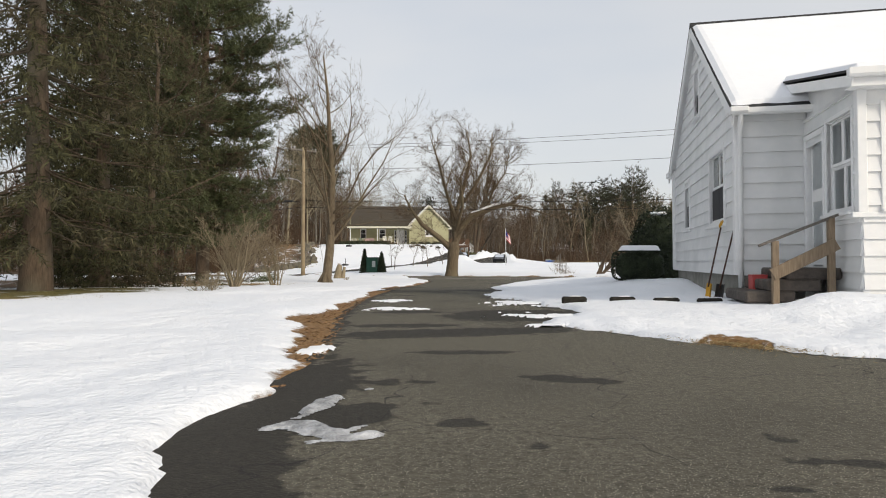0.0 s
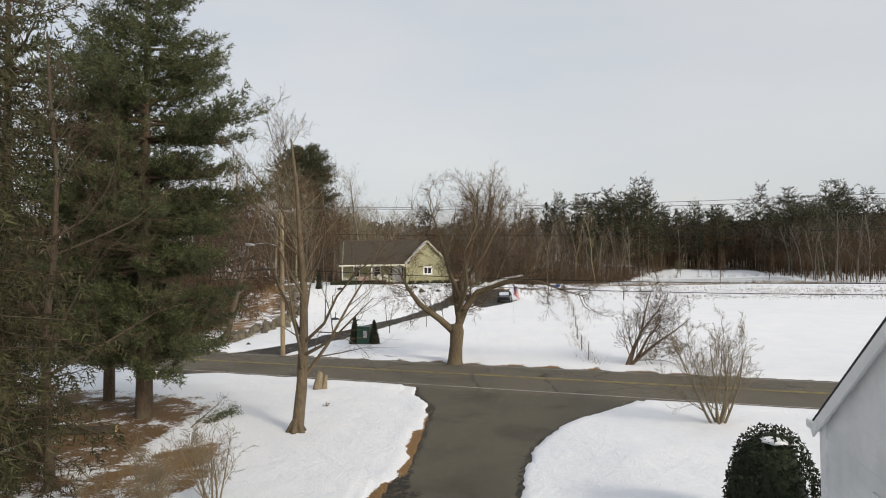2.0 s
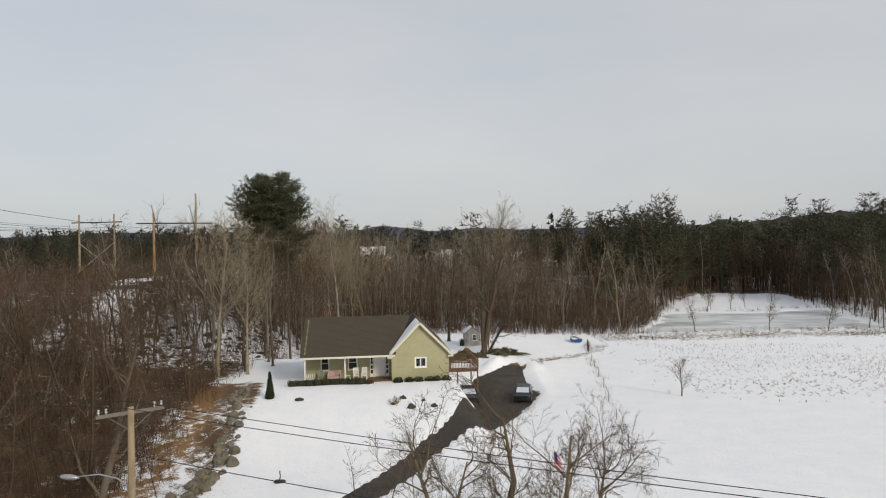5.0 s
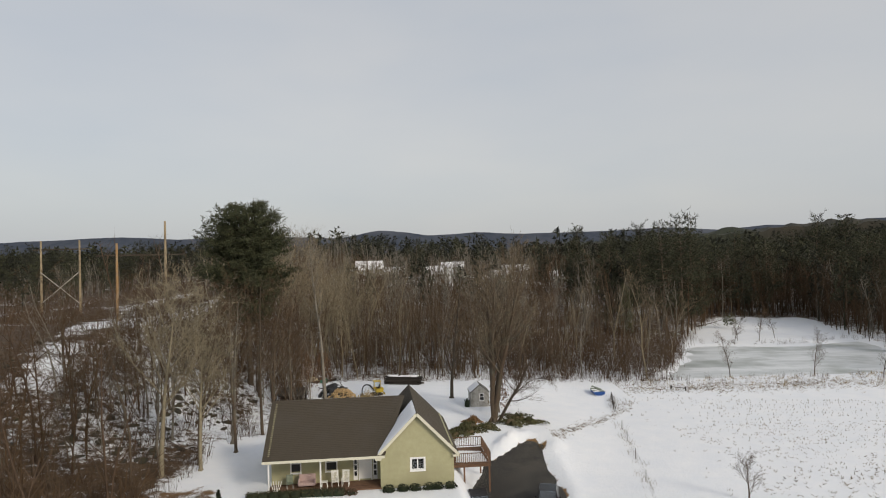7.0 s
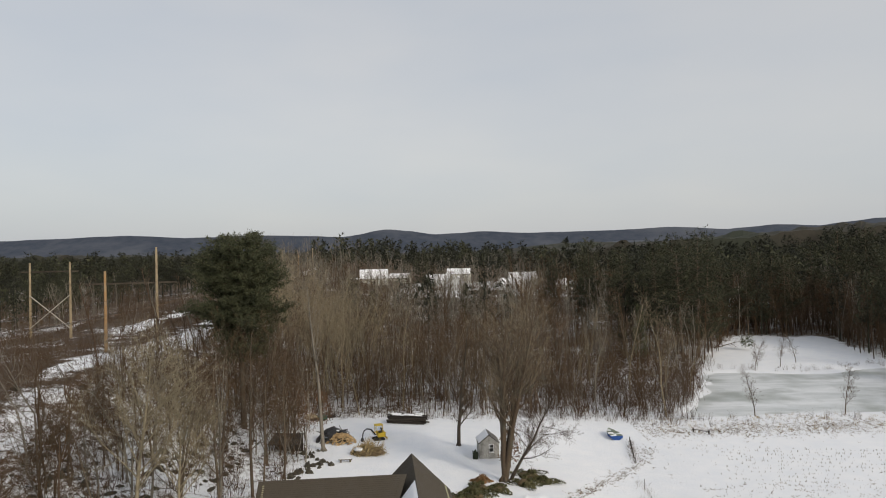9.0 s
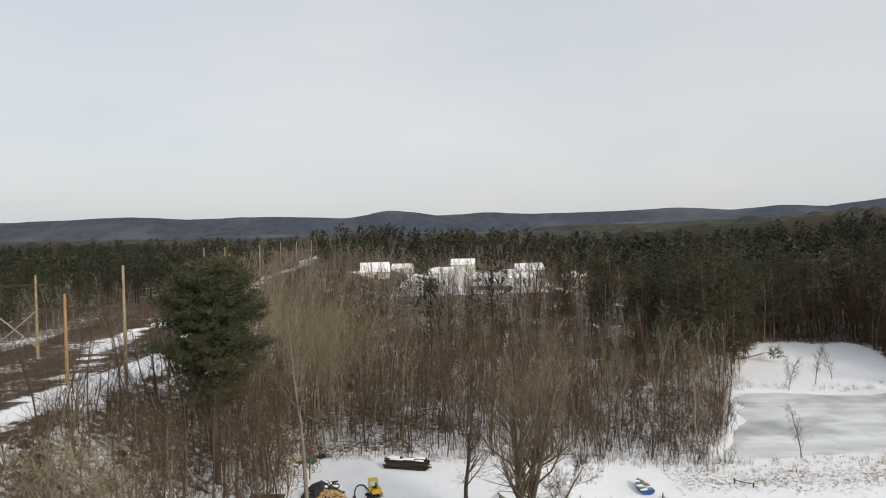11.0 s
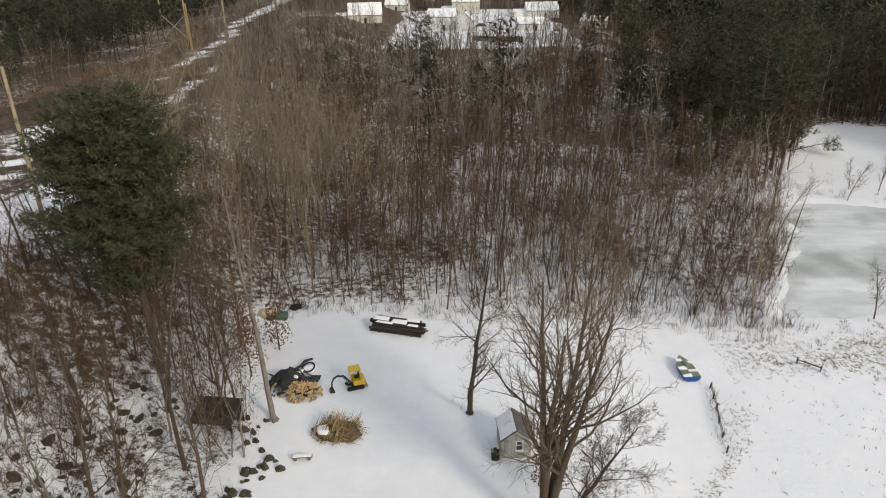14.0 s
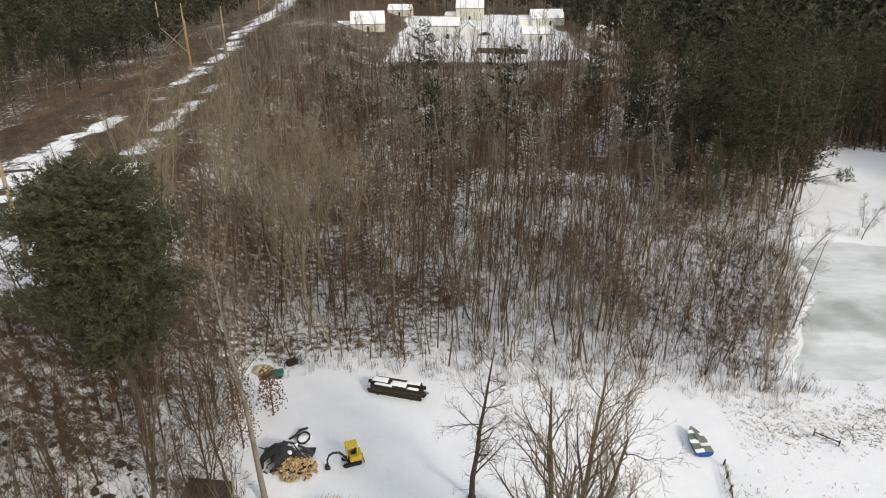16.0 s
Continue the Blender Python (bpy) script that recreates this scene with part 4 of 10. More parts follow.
def white_house():
    H = thing("white_house", "white clapboard house with a snowy gable roof", "house", pose(5.08, 11.38, 0.12, 0, 0, -12))
    W, L, EV, RG, EV2 = 8.1, 9.5, 3.30, 6.06, 3.30
    k = (RG - EV) / (W / 2)
    mf = MB()
    for x, y, sx, sy in ((0.17, W / 2, 0.24, W - 0.12), (L / 2, 0.17, L - 0.2, 0.24), (L / 2, W - 0.17, L - 0.2, 0.24), (L - 0.2, W / 2, 0.24, W - 0.6)):
        mf.box((x, y, 0.12), (sx, sy, 0.78))
    part("foundation", mf, M_CONCRETE, H, "grey concrete foundation")
    # gable wall, faces the drive: local x' runs from the far corner to the near one
    mg = Matrix.Translation((0, W, 0)) @ pose(0, 0, 0, 0, 0, -90)
    def top(z):
        if z <= EV:
            return (0.0, W)
        a = (z - EV) / k
        return (a, W - a)
    ops = [(W - 2.5, W - 1.1, 1.42, 2.78), (W - 5.95, W - 5.3, 1.50, 2.62), (W - 4.32, W - 3.72, 4.02, 5.05)]
    clad_wall("gable_wall", H, mg, W, 0.42, RG - 0.05, ops, M_WHITE, 0.262, top)
    for i, (a, b, z0, z1) in enumerate(ops):
        window_unit(H, mg @ pose(a, 0, z0), b - a, z1 - z0, cols=2 if i == 0 else 1)
    # louvre in the peak
    lv = MB()
    for j in range(5):
        ww = 0.62 - 0.13 * j
        lv.box((W / 2, -0.03, 5.30 + 0.085 * j), (ww, 0.03, 0.05), tilt=-30)
    part("gable_louvre", lv, M_TRIM, H, at=mg)
    # eave wall beside the porch, and the plain far and back walls
    clad_wall("eave_wall", H, pose(0, 0, 0), 1.05, 0.42, EV, [], M_WHITE, 0.262)
    for c, s in (((1.05 + (L - 1.05) / 2, 0.08, 1.86), (L - 1.05, 0.16, 2.88)), ((L / 2, W - 0.08, 1.86), (L, 0.16, 2.88))):
        mp = MB()
        mp.box(c, s)
        part("plain_wall", mp, M_WHITE, H)
    clad_wall("end_wall", H, Matrix.Translation((L, 0, 0)) @ pose(0, 0, 0, 0, 0, 90), W, 0.42, RG - 0.05, [], M_WHITE, 0.262, top, boards=False)
    for y in (0.03, W - 0.03):
        cb = MB()
        cb.box((-0.025, y, 1.86), (0.13, 0.17, 2.9), ch=0.008)
        part("corner_board", cb, M_TRIM, H)
    # roof
    o, ov = 0.28, 0.16
    ez = EV - k * o + 0.10
    rz = RG + 0.10
    rf = MB()
    slab(rf, (-ov, -o, ez), (L + ov, -o, ez), (L + ov, W / 2, rz), (-ov, W / 2, rz), 0.045)
    slab(rf, (-ov, W + o, ez), (L + ov, W + o, ez), (L + ov, W / 2, rz), (-ov, W / 2, rz), 0.045)
    roof = part("roof", rf, M_ROOFEDGE, H, "black shingle roof under snow")
    part("roof_snow", snow_slab((-ov + 0.015, -o + 0.10, ez + k * 0.10), (L + ov, -o + 0.10, ez + k * 0.10), (L + ov, W / 2 - 0.12, rz - 0.12 * k), (-ov + 0.015, W / 2 - 0.12, rz - 0.12 * k), 0.075, 110, 44, 3), M_SNOW, roof, "smooth white snow", True)
    part("roof_snow", snow_slab((-ov + 0.03, W + o - 0.1, ez + k * 0.1), (L + ov, W + o - 0.1, ez + k * 0.1), (L + ov, W / 2 + 0.12, rz - 0.12 * k), (-ov + 0.03, W / 2 + 0.12, rz - 0.12 * k), 0.075, 24, 12, 4), M_SNOW, roof, "smooth white snow", True)
    rc = MB()
    rc.prism([(-0.17, -0.17 * k + 0.012), (0, 0.03), (0.17, -0.17 * k + 0.012), (0, -0.02)], Matrix(((0, 1, 0, -ov), (1, 0, 0, W / 2), (0, 0, 1, rz), (0, 0, 0, 1))), L + 2 * ov)
    part("ridge_cap", rc, M_ROOFEDGE, roof, "black shingle ridge cap")
    # rake boards with soffit
    for s in (0, 1):
        rb = MB()
        y0 = -o if s == 0 else W + o
        p0, p1 = Vector((-ov + 0.02, y0, ez - 0.12)), Vector((-ov + 0.02, W / 2, rz - 0.12))
        d = p1 - p0
        ang = math.degrees(math.atan2(d.z, abs(d.y)))
        mid = (p0 + p1) / 2
        rb.box((mid.x, mid.y, mid.z - 0.06), (0.035, d.length, 0.20), tilt=ang if s == 0 else -ang)
        rb.box((mid.x + ov / 2, mid.y, mid.z - 0.05), (ov, d.length - 0.1, 0.02), tilt=ang if s == 0 else -ang)
        part("rake_board", rb, M_TRIM, H)
    for y, t in ((-0.20, 0.10), (W + 0.20, 0.16)):
        cr = MB()
        cr.box((-0.06, y, EV - 0.13), (0.30, 0.42, t), ch=0.02)
        part("eave_return", cr, M_TRIM, H)
    sf = MB()
    sf.box((0.45, -0.13, EV - 0.14), (1.2, 0.27, 0.02))
    part("soffit", sf, M_TRIM, H)
    gu = MB()
    gu.prism([(-0.06, 0.05), (-0.055, -0.03), (-0.03, -0.06), (0.05, -0.06), (0.05, 0.05)], Matrix.Translation((-0.2, -o - 0.02, ez - 0.06)) @ Matrix(((0, 1, 0, 0), (1, 0, 0, 0), (0, 0, 1, 0), (0, 0, 0, 1))), 1.3)
    gutter = part("gutter", gu, M_TRIM, H, "white metal gutter")
    ds = MB()
    ds.path([(-0.02, -o, ez - 0.1), (-0.02, -o + 0.05, ez - 0.25), (0.0, -0.08, ez - 0.42), (0.0, -0.07, 1.4), (0.0, -0.07, 0.10)], [0.045] * 5, 8)
    part("downspout", ds, M_TRIM, H, "white round downspout", True)
    # ---- enclosed side porch
    PX, PD, PZ = 1.05, 2.3, 3.02
    ml = Matrix.Translation((PX, 0, 0)) @ pose(0, 0, 0, 0, 0, -90)       # left wall, x' runs toward the street side
    ops = [(0.17, 0.93, 0.56, 2.60), (1.10, 2.06, 1.36, 2.72)]
    clad_wall("porch_side_wall", H, ml, PD, 0.05, PZ, ops, M_WHITE, 0.225)
    dr = MB()
    dr.box((0.55, 0.05, 1.58), (0.72, 0.045, 2.02), ch=0.006)
    door = part("storm_door", dr, M_TRIM, H, "white storm door with two glass panels", at=ml)
    gp = MB()
    for z, hh in ((2.15, 0.72), (1.22, 0.74)):
        gp.box((0.55, 0.022, z), (0.48, 0.012, hh))
    part("door_glass", gp, M_GLASS, door)
    hd = MB()
    hd.box((0.86, 0.0, 1.62), (0.03, 0.05, 0.14), ch=0.008)
    part("door_handle", hd, M_BLACK, door, "black latch handle")
    dc = MB()
    for x, z, sx, sz in ((0.12, 1.58, 0.09, 2.16), (0.98, 1.58, 0.09, 2.16), (0.55, 2.66, 0.95, 0.09)):
        dc.box((x, -0.01, z), (sx, 0.09, sz), ch=0.006)
    part("door_casing", dc, M_TRIM, H, at=ml)
    window_unit(H, ml @ pose(1.10, 0, 1.36), 0.96, 1.36, cols=2, casing=0.06, curtain=M_CURTAIN, screen=False)
    mfz = Matrix.Translation((PX, -PD, 0))
    ops = [(0.28, 1.68, 1.36, 2.72), (1.95, 3.35, 1.36, 2.72), (3.62, 5.0, 1.36, 2.72)]
    clad_wall("porch_front_wall", H, mfz, 5.4, 0.05, PZ, ops, M_WHITE, 0.225)
    for a, b, z0, z1 in ops:
        window_unit(H, mfz @ pose(a, 0, z0), b - a, z1 - z0, cols=2, casing=0.06, curtain=M_CURTAIN, screen=False)
    ep = MB()
    ep.box((PX + 5.32, -PD / 2, 1.5), (0.16, PD, 3.0))
    part("porch_end_wall", ep, M_WHITE, H)
    pc = MB()
    pc.box((PX - 0.015, -PD - 0.015, 2.15), (0.12, 0.12, 1.85), ch=0.008)
    pc.box((PX + 0.6, -PD - 0.05, 1.25), (1.5, 0.06, 0.07), ch=0.008)
    pc.box((PX - 0.05, -PD + 0.6, 1.25), (0.06, 1.3, 0.07), ch=0.008)
    part("porch_corner_trim", pc, M_TRIM, H)
    pr = MB()
    q0, q1 = 0.95, -PD - 0.32
    z1 = 3.90
    z0 = 3.14
    slab(pr, (PX - 0.22, q1, z0), (PX + 5.7, q1, z0), (PX + 5.7, q0, z1), (PX - 0.22, q0, z1), 0.035)
    pro = part("porch_roof", pr, M_ROOFEDGE, H, "low shed roof under snow")
    part("roof_snow", snow_slab((PX - 0.19, q1 + 0.05, z0), (PX + 5.7, q1 + 0.05, z0), (PX + 5.7, q0 + 0.1, z1 + 0.03), (PX - 0.19, q0 + 0.1, z1 + 0.03), 0.11, 70, 36, 6), M_SNOW, pro, "smooth white snow", True)
    pf = MB()
    dz = (z1 - z0) / (q0 - q1)
    ang = math.degrees(math.atan(dz))
    pf.box((PX - 0.21, (q0 + q1) / 2, (z0 + z1) / 2 - 0.15), (0.03, (q0 - q1) * 1.03, 0.15), tilt=ang)
    pf.box((PX - 0.10, (q0 + q1) / 2, (z0 + z1) / 2 - 0.20), (0.22, (q0 - q1) * 1.0, 0.02), tilt=ang)
    pf.box((PX + 2.75, q1 + 0.02, z0 - 0.13), (5.9, 0.03, 0.18))
    pf.box((PX + 2.75, q1 + 0.16, z0 - 0.20), (5.9, 0.30, 0.02))
    part("porch_fascia", pf, M_TRIM, H)
    pg = MB()
    pg.prism([(-0.06, 0.05), (-0.055, -0.03), (-0.03, -0.06), (0.05, -0.06), (0.05, 0.05)], Matrix.Translation((PX - 0.28, q1 - 0.05, z0 - 0.05)) @ Matrix(((0, 1, 0, 0), (1, 0, 0, 0), (0, 0, 1, 0), (0, 0, 0, 1))), 6.0)
    part("gutter", pg, M_TRIM, H, "white metal gutter")
    pwl = MB()
    # clapboard cheek between the shed roof and the wall
    pwl.prism([(0.0, PZ), (PD, PZ), (PD, z0 - 0.12), (-0.9, z1 - 0.14), (0.0, z1 - 0.34)], ml @ Matrix.Translation((0, 0.02, 0)), 0.12)
    part("porch_cheek", pwl, M_WHITE, H)
    # ---- steps with a plain timber rail
    st = thing("porch_steps", "worn stone steps with a weathered timber handrail", "steps", pose(5.08, 11.38, 0.12, 0, 0, -12))
    for j, (x0, x1, z) in enumerate(((0.28, 1.02, 0.54), (0.02, 0.75, 0.37), (-0.28, 0.40, 0.20))):
        sb = MB()
        sb.box(((x0 + x1) / 2, -0.92, z - 0.09), (x1 - x0, 1.45, 0.17), ch=0.025)
        part("step", sb, M_STEP, st)
    for x, z0, z1 in ((0.10, -0.15, 0.93), (0.84, 0.05, 1.26)):
        pb = MB()
        pb.box((x, -1.75, (z0 + z1) / 2), (0.09, 0.09, z1 - z0), ch=0.008)
        part("post", pb, M_WOOD, st)
    for x0, zz0, x1, zz1, t, hgt in ((-0.12, 0.86, 0.95, 1.30, 0.035, 0.09), (0.05, 0.44, 0.90, 0.88, 0.04, 0.17)):
        rb = MB()
        ln = math.hypot(x1 - x0, zz1 - zz0)
        rb.box(((x0 + x1) / 2, -1.75 - (0.0 if t < 0.04 else 0.06), (zz0 + zz1) / 2), (ln, hgt if t < 0.04 else t, t if t < 0.04 else hgt), roll=-math.degrees(math.atan2(zz1 - zz0, x1 - x0)))
        part("handrail" if t < 0.04 else "rail_board", rb, M_WOOD if t >= 0.04 else M_GREYWOOD, st)
    return H


M_STEP = surf("worn_brown_stone", (0.055, 0.048, 0.043), (0.13, 0.11, 0.095), 5, 0.85, 0.4)
white_house()


def yellow_house():
    ZB = 3.45
    H = thing("yellow_house", "sage-yellow house with a brown roof and a porch", "house", pose(-4.9, 96.9, ZB, 0, 0, 5.5))
    # front gable wing
    WW, WD, EV, RG = 5.75, 11.2, 2.76, 5.66
    k = (RG - EV) / (WW / 2)
    def top(z):
        if z <= EV:
            return (0.0, WW)
        a = (z - EV) / k
        return (a, WW - a)
    ops = [(2.35, 3.50, 1.22, 2.20)]
    clad_wall("wing_front_wall", H, pose(0, 0, 0), WW, -0.35, RG - 0.03, ops, M_YELLOW, 0.17, top)
    window_unit(H, pose(2.42, 0, 1.28), 0.98, 0.84, cols=2, rows=1, casing=0.12)
    sw = MB()
    sw.box((0.08, WD / 2, 1.2), (0.16, WD - 0.32, 3.6))
    sw.box((WW - 0.08, WD / 2, 0.35), (0.16, WD - 0.32, 5.3))
    sw.box((WW / 2, WD - 0.08, 0.5), (WW, 0.16, 5.0))
    part("wing_side_wall", sw, M_YELLOW, H)
    bw = MB()
    for z in np.arange(EV, RG - 0.1, 0.1):
        a = (z - EV) / k
        bw.box((WW / 2, WD - 0.08, z + 0.05), (WW - 2 * a, 0.16, 0.1))
    part("wing_back_gable", bw, M_YELLOW, H)
    o, ov = 0.38, 0.35
    ez, rz = EV - k * o + 0.12, RG + 0.12
    rf = MB()
    slab(rf, (-o, -ov, ez), (-o, WD + ov, ez), (WW / 2, WD + ov, rz), (WW / 2, -ov, rz), 0.14)
    slab(rf, (WW + o, -ov, ez), (WW + o, WD + ov, ez), (WW / 2, WD + ov, rz), (WW / 2, -ov, rz), 0.14)
    part("wing_roof", rf, M_SHINGLE, H, "brown shingle roof")
    part("roof_snow", snow_slab((-o + 0.05, -ov + 0.03, ez + 0.03), (-o + 0.75, 3.1, ez + 0.76), (WW / 2 - 0.08, 4.8, rz - 0.07), (WW / 2 - 0.03, -ov + 0.03, rz - 0.01), 0.10, 18, 18, 9), M_SNOW, H, "wedge of snow left on the roof", True)
    for s in (0, 1):
        rb = MB()
        x0 = -o if s == 0 else WW + o
        p0, p1 = Vector((x0, -ov - 0.02, ez - 0.13)), Vector((WW / 2, -ov - 0.02, rz - 0.13))
        d = p1 - p0
        mid = (p0 + p1) / 2
        ang = math.degrees(math.atan2(d.z, abs(d.x)))
        rb.box((mid.x, mid.y, mid.z), (d.length, 0.03, 0.22), roll=-ang if s == 0 else ang)
        rb.box((mid.x, mid.y + ov / 2, mid.z - 0.02), (d.length, ov, 0.02), roll=-ang if s == 0 else ang)
        rb.box((x0 + (0.22 if s == 0 else -0.22), -ov / 2, ez - 0.20), (0.5, ov, 0.16))
        part("rake_board", rb, M_CREAMT, H, "cream painted rake board")
    # main body with the porch under its front slope
    X0, PB, RY, MD, MR = -8.6, 1.95, 5.4, 10.9, 6.0
    ops = [(1.55, 2.25, 0.95, 2.30), (4.3, 5.1, 0.95, 2.30), (6.9, 7.9, 0.10, 2.18)]
    clad_wall("porch_back_wall", H, pose(X0, PB, 0), -X0, 0.0, 2.52, ops, M_YELLOW, 0.17)
    for a, b, z0, z1 in ops[:2]:
        window_unit(H, pose(X0 + a, PB, z0), b - a, z1 - z0, casing=0.09)
    dm = MB()
    dm.box((X0 + 7.4, PB + 0.06, 1.14), (0.92, 0.05, 2.06), ch=0.006)
    dr = part("front_door", dm, M_TRIM, H, "white front door with dark sidelights")
    for dx in (-0.78, 0.78):
        sl = MB()
        sl.box((X0 + 7.4 + dx, PB - 0.03, 1.14), (0.34, 0.05, 2.06))
        sd = part("sidelight_frame", sl, M_TRIM, H)
        for z in (0.62, 1.10, 1.58, 1.95):
            g = MB()
            g.box((X0 + 7.4 + dx, PB - 0.06, z), (0.20, 0.02, 0.36))
            part("pane", g, M_DARKPANE, sd)
    cs = MB()
    for x, z, sx, sz in ((X0 + 6.9, 1.14, 0.1, 2.16), (X0 + 7.9, 1.14, 0.1, 2.16), (X0 + 7.4, 2.24, 1.1, 0.1)):
        cs.box((x, PB - 0.04, z), (sx, 0.06, sz))
    part("door_casing", cs, M_TRIM, H)
    mw = MB()
    mw.box((X0 + 0.08, (PB + MD) / 2, 1.3), (0.16, MD - PB - 0.32, 3.0))
    mw.box((X0 / 2, MD - 0.08, 1.3), (-X0, 0.16, 3.0))
    part("main_wall", mw, M_YELLOW, H)
    km = (MR - 2.62) / (RY + 0.4)
    ge = MB()
    for z in np.arange(2.5, MR - 0.2, 0.1):
        a, b = RY - (MR - z - 0.05) / km, RY + (MR - z - 0.05) / km
        ge.box((X0 + 0.08, (max(a, PB * 0) + min(b, MD)) / 2, z + 0.05), (0.16, min(b, MD) - max(a, 0.0), 0.1))
    part("main_gable", ge, M_YELLOW, H)
    rm = MB()
    slab(rm, (X0 - 0.35, -0.4, 2.62), (0.35, -0.4, 2.62), (2.2, RY, MR), (X0 - 0.35, RY, MR), 0.14)
    slab(rm, (X0 - 0.35, MD + 0.3, 2.62), (0.35, MD + 0.3, 2.62), (2.2, RY, MR), (X0 - 0.35, RY, MR), 0.14)
    roof = part("main_roof", rm, M_SHINGLE, H, "brown asphalt shingle roof")
    # courses of shingles on the front slope
    nrow = 34
    for r in range(nrow):
        q = MB()
        y0 = -0.40 + (RY + 0.4) * r / nrow
        y1 = y0 + (RY + 0.4) / nrow * 1.05
        z0, z1 = 2.62 + km * (y0 + 0.4), 2.62 + km * (y1 + 0.4)
        xr = 0.35 + (y0 + 0.4) / (RY + 0.4) * 1.9 - 0.4
        slab(q, (X0 - 0.33, y0 - 0.01, z0 + 0.018), (xr, y0 - 0.01, z0 + 0.018), (xr, y1, z1 + 0.008), (X0 - 0.33, y1, z1 + 0.008), 0.02)
        part("shingle_course", q, M_SHINGLE, roof)
    fa = MB()
    fa.box((X0 / 2, -0.44, 2.51), (-X0 + 0.7, 0.03, 0.20))
    fa.box((X0 / 2, 0.75, 2.43), (-X0 + 0.3, 2.4, 0.03))
    part("eave_fascia", fa, M_CREAMT, H, "cream eave board and porch ceiling")
    for x in (X0 + 0.08, X0 + 4.0):
        pb = MB()
        pb.box((x, -0.05, 1.21), (0.12, 0.12, 2.42), ch=0.012)
        pb.box((x, -0.05, 0.08), (0.18, 0.18, 0.14), ch=0.01)
        pb.box((x, -0.05, 2.36), (0.18, 0.18, 0.10), ch=0.01)
        part("porch_post", pb, M_TRIM, H)
    fl = MB()
    fl.box((X0 / 2, 0.95, -0.02), (-X0 + 0.1, 2.1, 0.10))
    fl.box((X0 / 2, -0.08, -0.25), (-X0 + 0.1, 0.06, 0.42))
    floor_ = part("porch_floor", fl, M_DECKWOOD, H, "reddish-brown porch boards")
    for j in range(15):
        b = MB()
        b.box((X0 / 2, -0.03 + 0.135 * j, 0.04), (-X0 + 0.12, 0.12, 0.03))
        part("floor_board", b, M_DECKWOOD, floor_)
    for j in range(3):
        sb = MB()
        sb.box((-1.35, -0.28 - 0.28 * j, -0.08 - 0.16 * j), (1.75, 0.30, 0.05), ch=0.01)
        sb.box((-1.35, -0.16 - 0.28 * j, -0.17 - 0.16 * j), (1.75, 0.03, 0.14))
        part("porch_step", sb, M_DECKWOOD, H)
    # stone-faced retaining wall that drops along the lane
    rw = thing("retaining_wall", "tan block retaining wall beside the lane", "wall")
    for r in range(9):
        for c in range(11):
            if r * 0.24 > 2.15 - c * 0.20:
                continue
            b = MB()
            t = (c + 0.5 * (r % 2)) * 0.72
            x, y = 1.02 - 0.06 * t, 96.6 - t
            b.box((x + 0.02 * random.random(), y, 0.95 + 0.24 * r), (0.32, 0.70, 0.225), rot=-3.5, ch=0.02)
            part("block", b, M_BLOCK, rw)
    # deck on the lane side
    DK = thing("side_deck", "raised reddish timber deck with balustrade", "deck", pose(-4.9, 96.9, ZB, 0, 0, 5.5))
    dx0, dx1, dy0, dy1, dz = WW + 0.02, WW + 3.7, 4.6, 9.8, 0.0
    for j in range(26):
        b = MB()
        b.box(((dx0 + dx1) / 2, dy0 + 0.1 + 0.2 * j, dz), (dx1 - dx0, 0.185, 0.04))
        part("deck_board", b, M_DECKWOOD, DK)
    jm = MB()
    for y in (dy0 + 0.05, dy1 - 0.05):
        jm.box(((dx0 + dx1) / 2, y, dz - 0.14), (dx1 - dx0, 0.05, 0.22))
    jm.box((dx1 - 0.03, (dy0 + dy1) / 2, dz - 0.14), (0.05, dy1 - dy0, 0.22))
    part("joist_frame", jm, M_DECKWOOD, DK)
    for x, y in ((dx1 - 0.1, dy0 + 0.1), (dx1 - 0.1, dy1 - 0.1), (dx0 + 1.4, dy0 + 0.1)):
        pb = MB()
        pb.box((x, y, -1.2), (0.14, 0.14, 2.5))
        part("deck_post", pb, M_DECKWOOD, DK)
    for (xa, ya), (xb, yb) in (((dx0, dy0), (dx1, dy0)), ((dx1, dy0), (dx1, dy1)), ((dx1, dy1), (dx0, dy1))):
        n = int(math.hypot(xb - xa, yb - ya) / 0.16)
        rail = MB()
        ang = math.degrees(math.atan2(yb - ya, xb - xa))
        for z, t in ((0.95, 0.05), (0.15, 0.05)):
            rail.box(((xa + xb) / 2, (ya + yb) / 2, z), (math.hypot(xb - xa, yb - ya), 0.09, t), rot=ang)
        part("deck_rail", rail, M_DECKWOOD, DK)
        for j in range(n + 1):
            b = MB()
            b.box((xa + (xb - xa) * j / n, ya + (yb - ya) * j / n, 0.55), (0.045, 0.045, 0.78))
            part("baluster", b, M_DECKWOOD, DK)
    part("deck_snow", snow_slab((dx0 + 0.7, dy0 + 0.6, 0.04), (dx1 - 0.2, dy0 + 0.3, 0.04), (dx1 - 0.3, dy1 - 1.6, 0.04), (dx0 + 1.2, dy1 - 1.0, 0.04), 0.12, 10, 10, 5), M_SNOW, DK, "melting patch of snow", True)
    return H


M_CREAMT = surf("cream_trim_paint", (0.58, 0.56, 0.45), (0.66, 0.64, 0.53), 4, 0.6, 0.04)
M_BLOCK = surf("tan_concrete_block", (0.26, 0.235, 0.175), (0.38, 0.345, 0.26), 6, 0.9, 0.4, vary=0.12)
yellow_house()


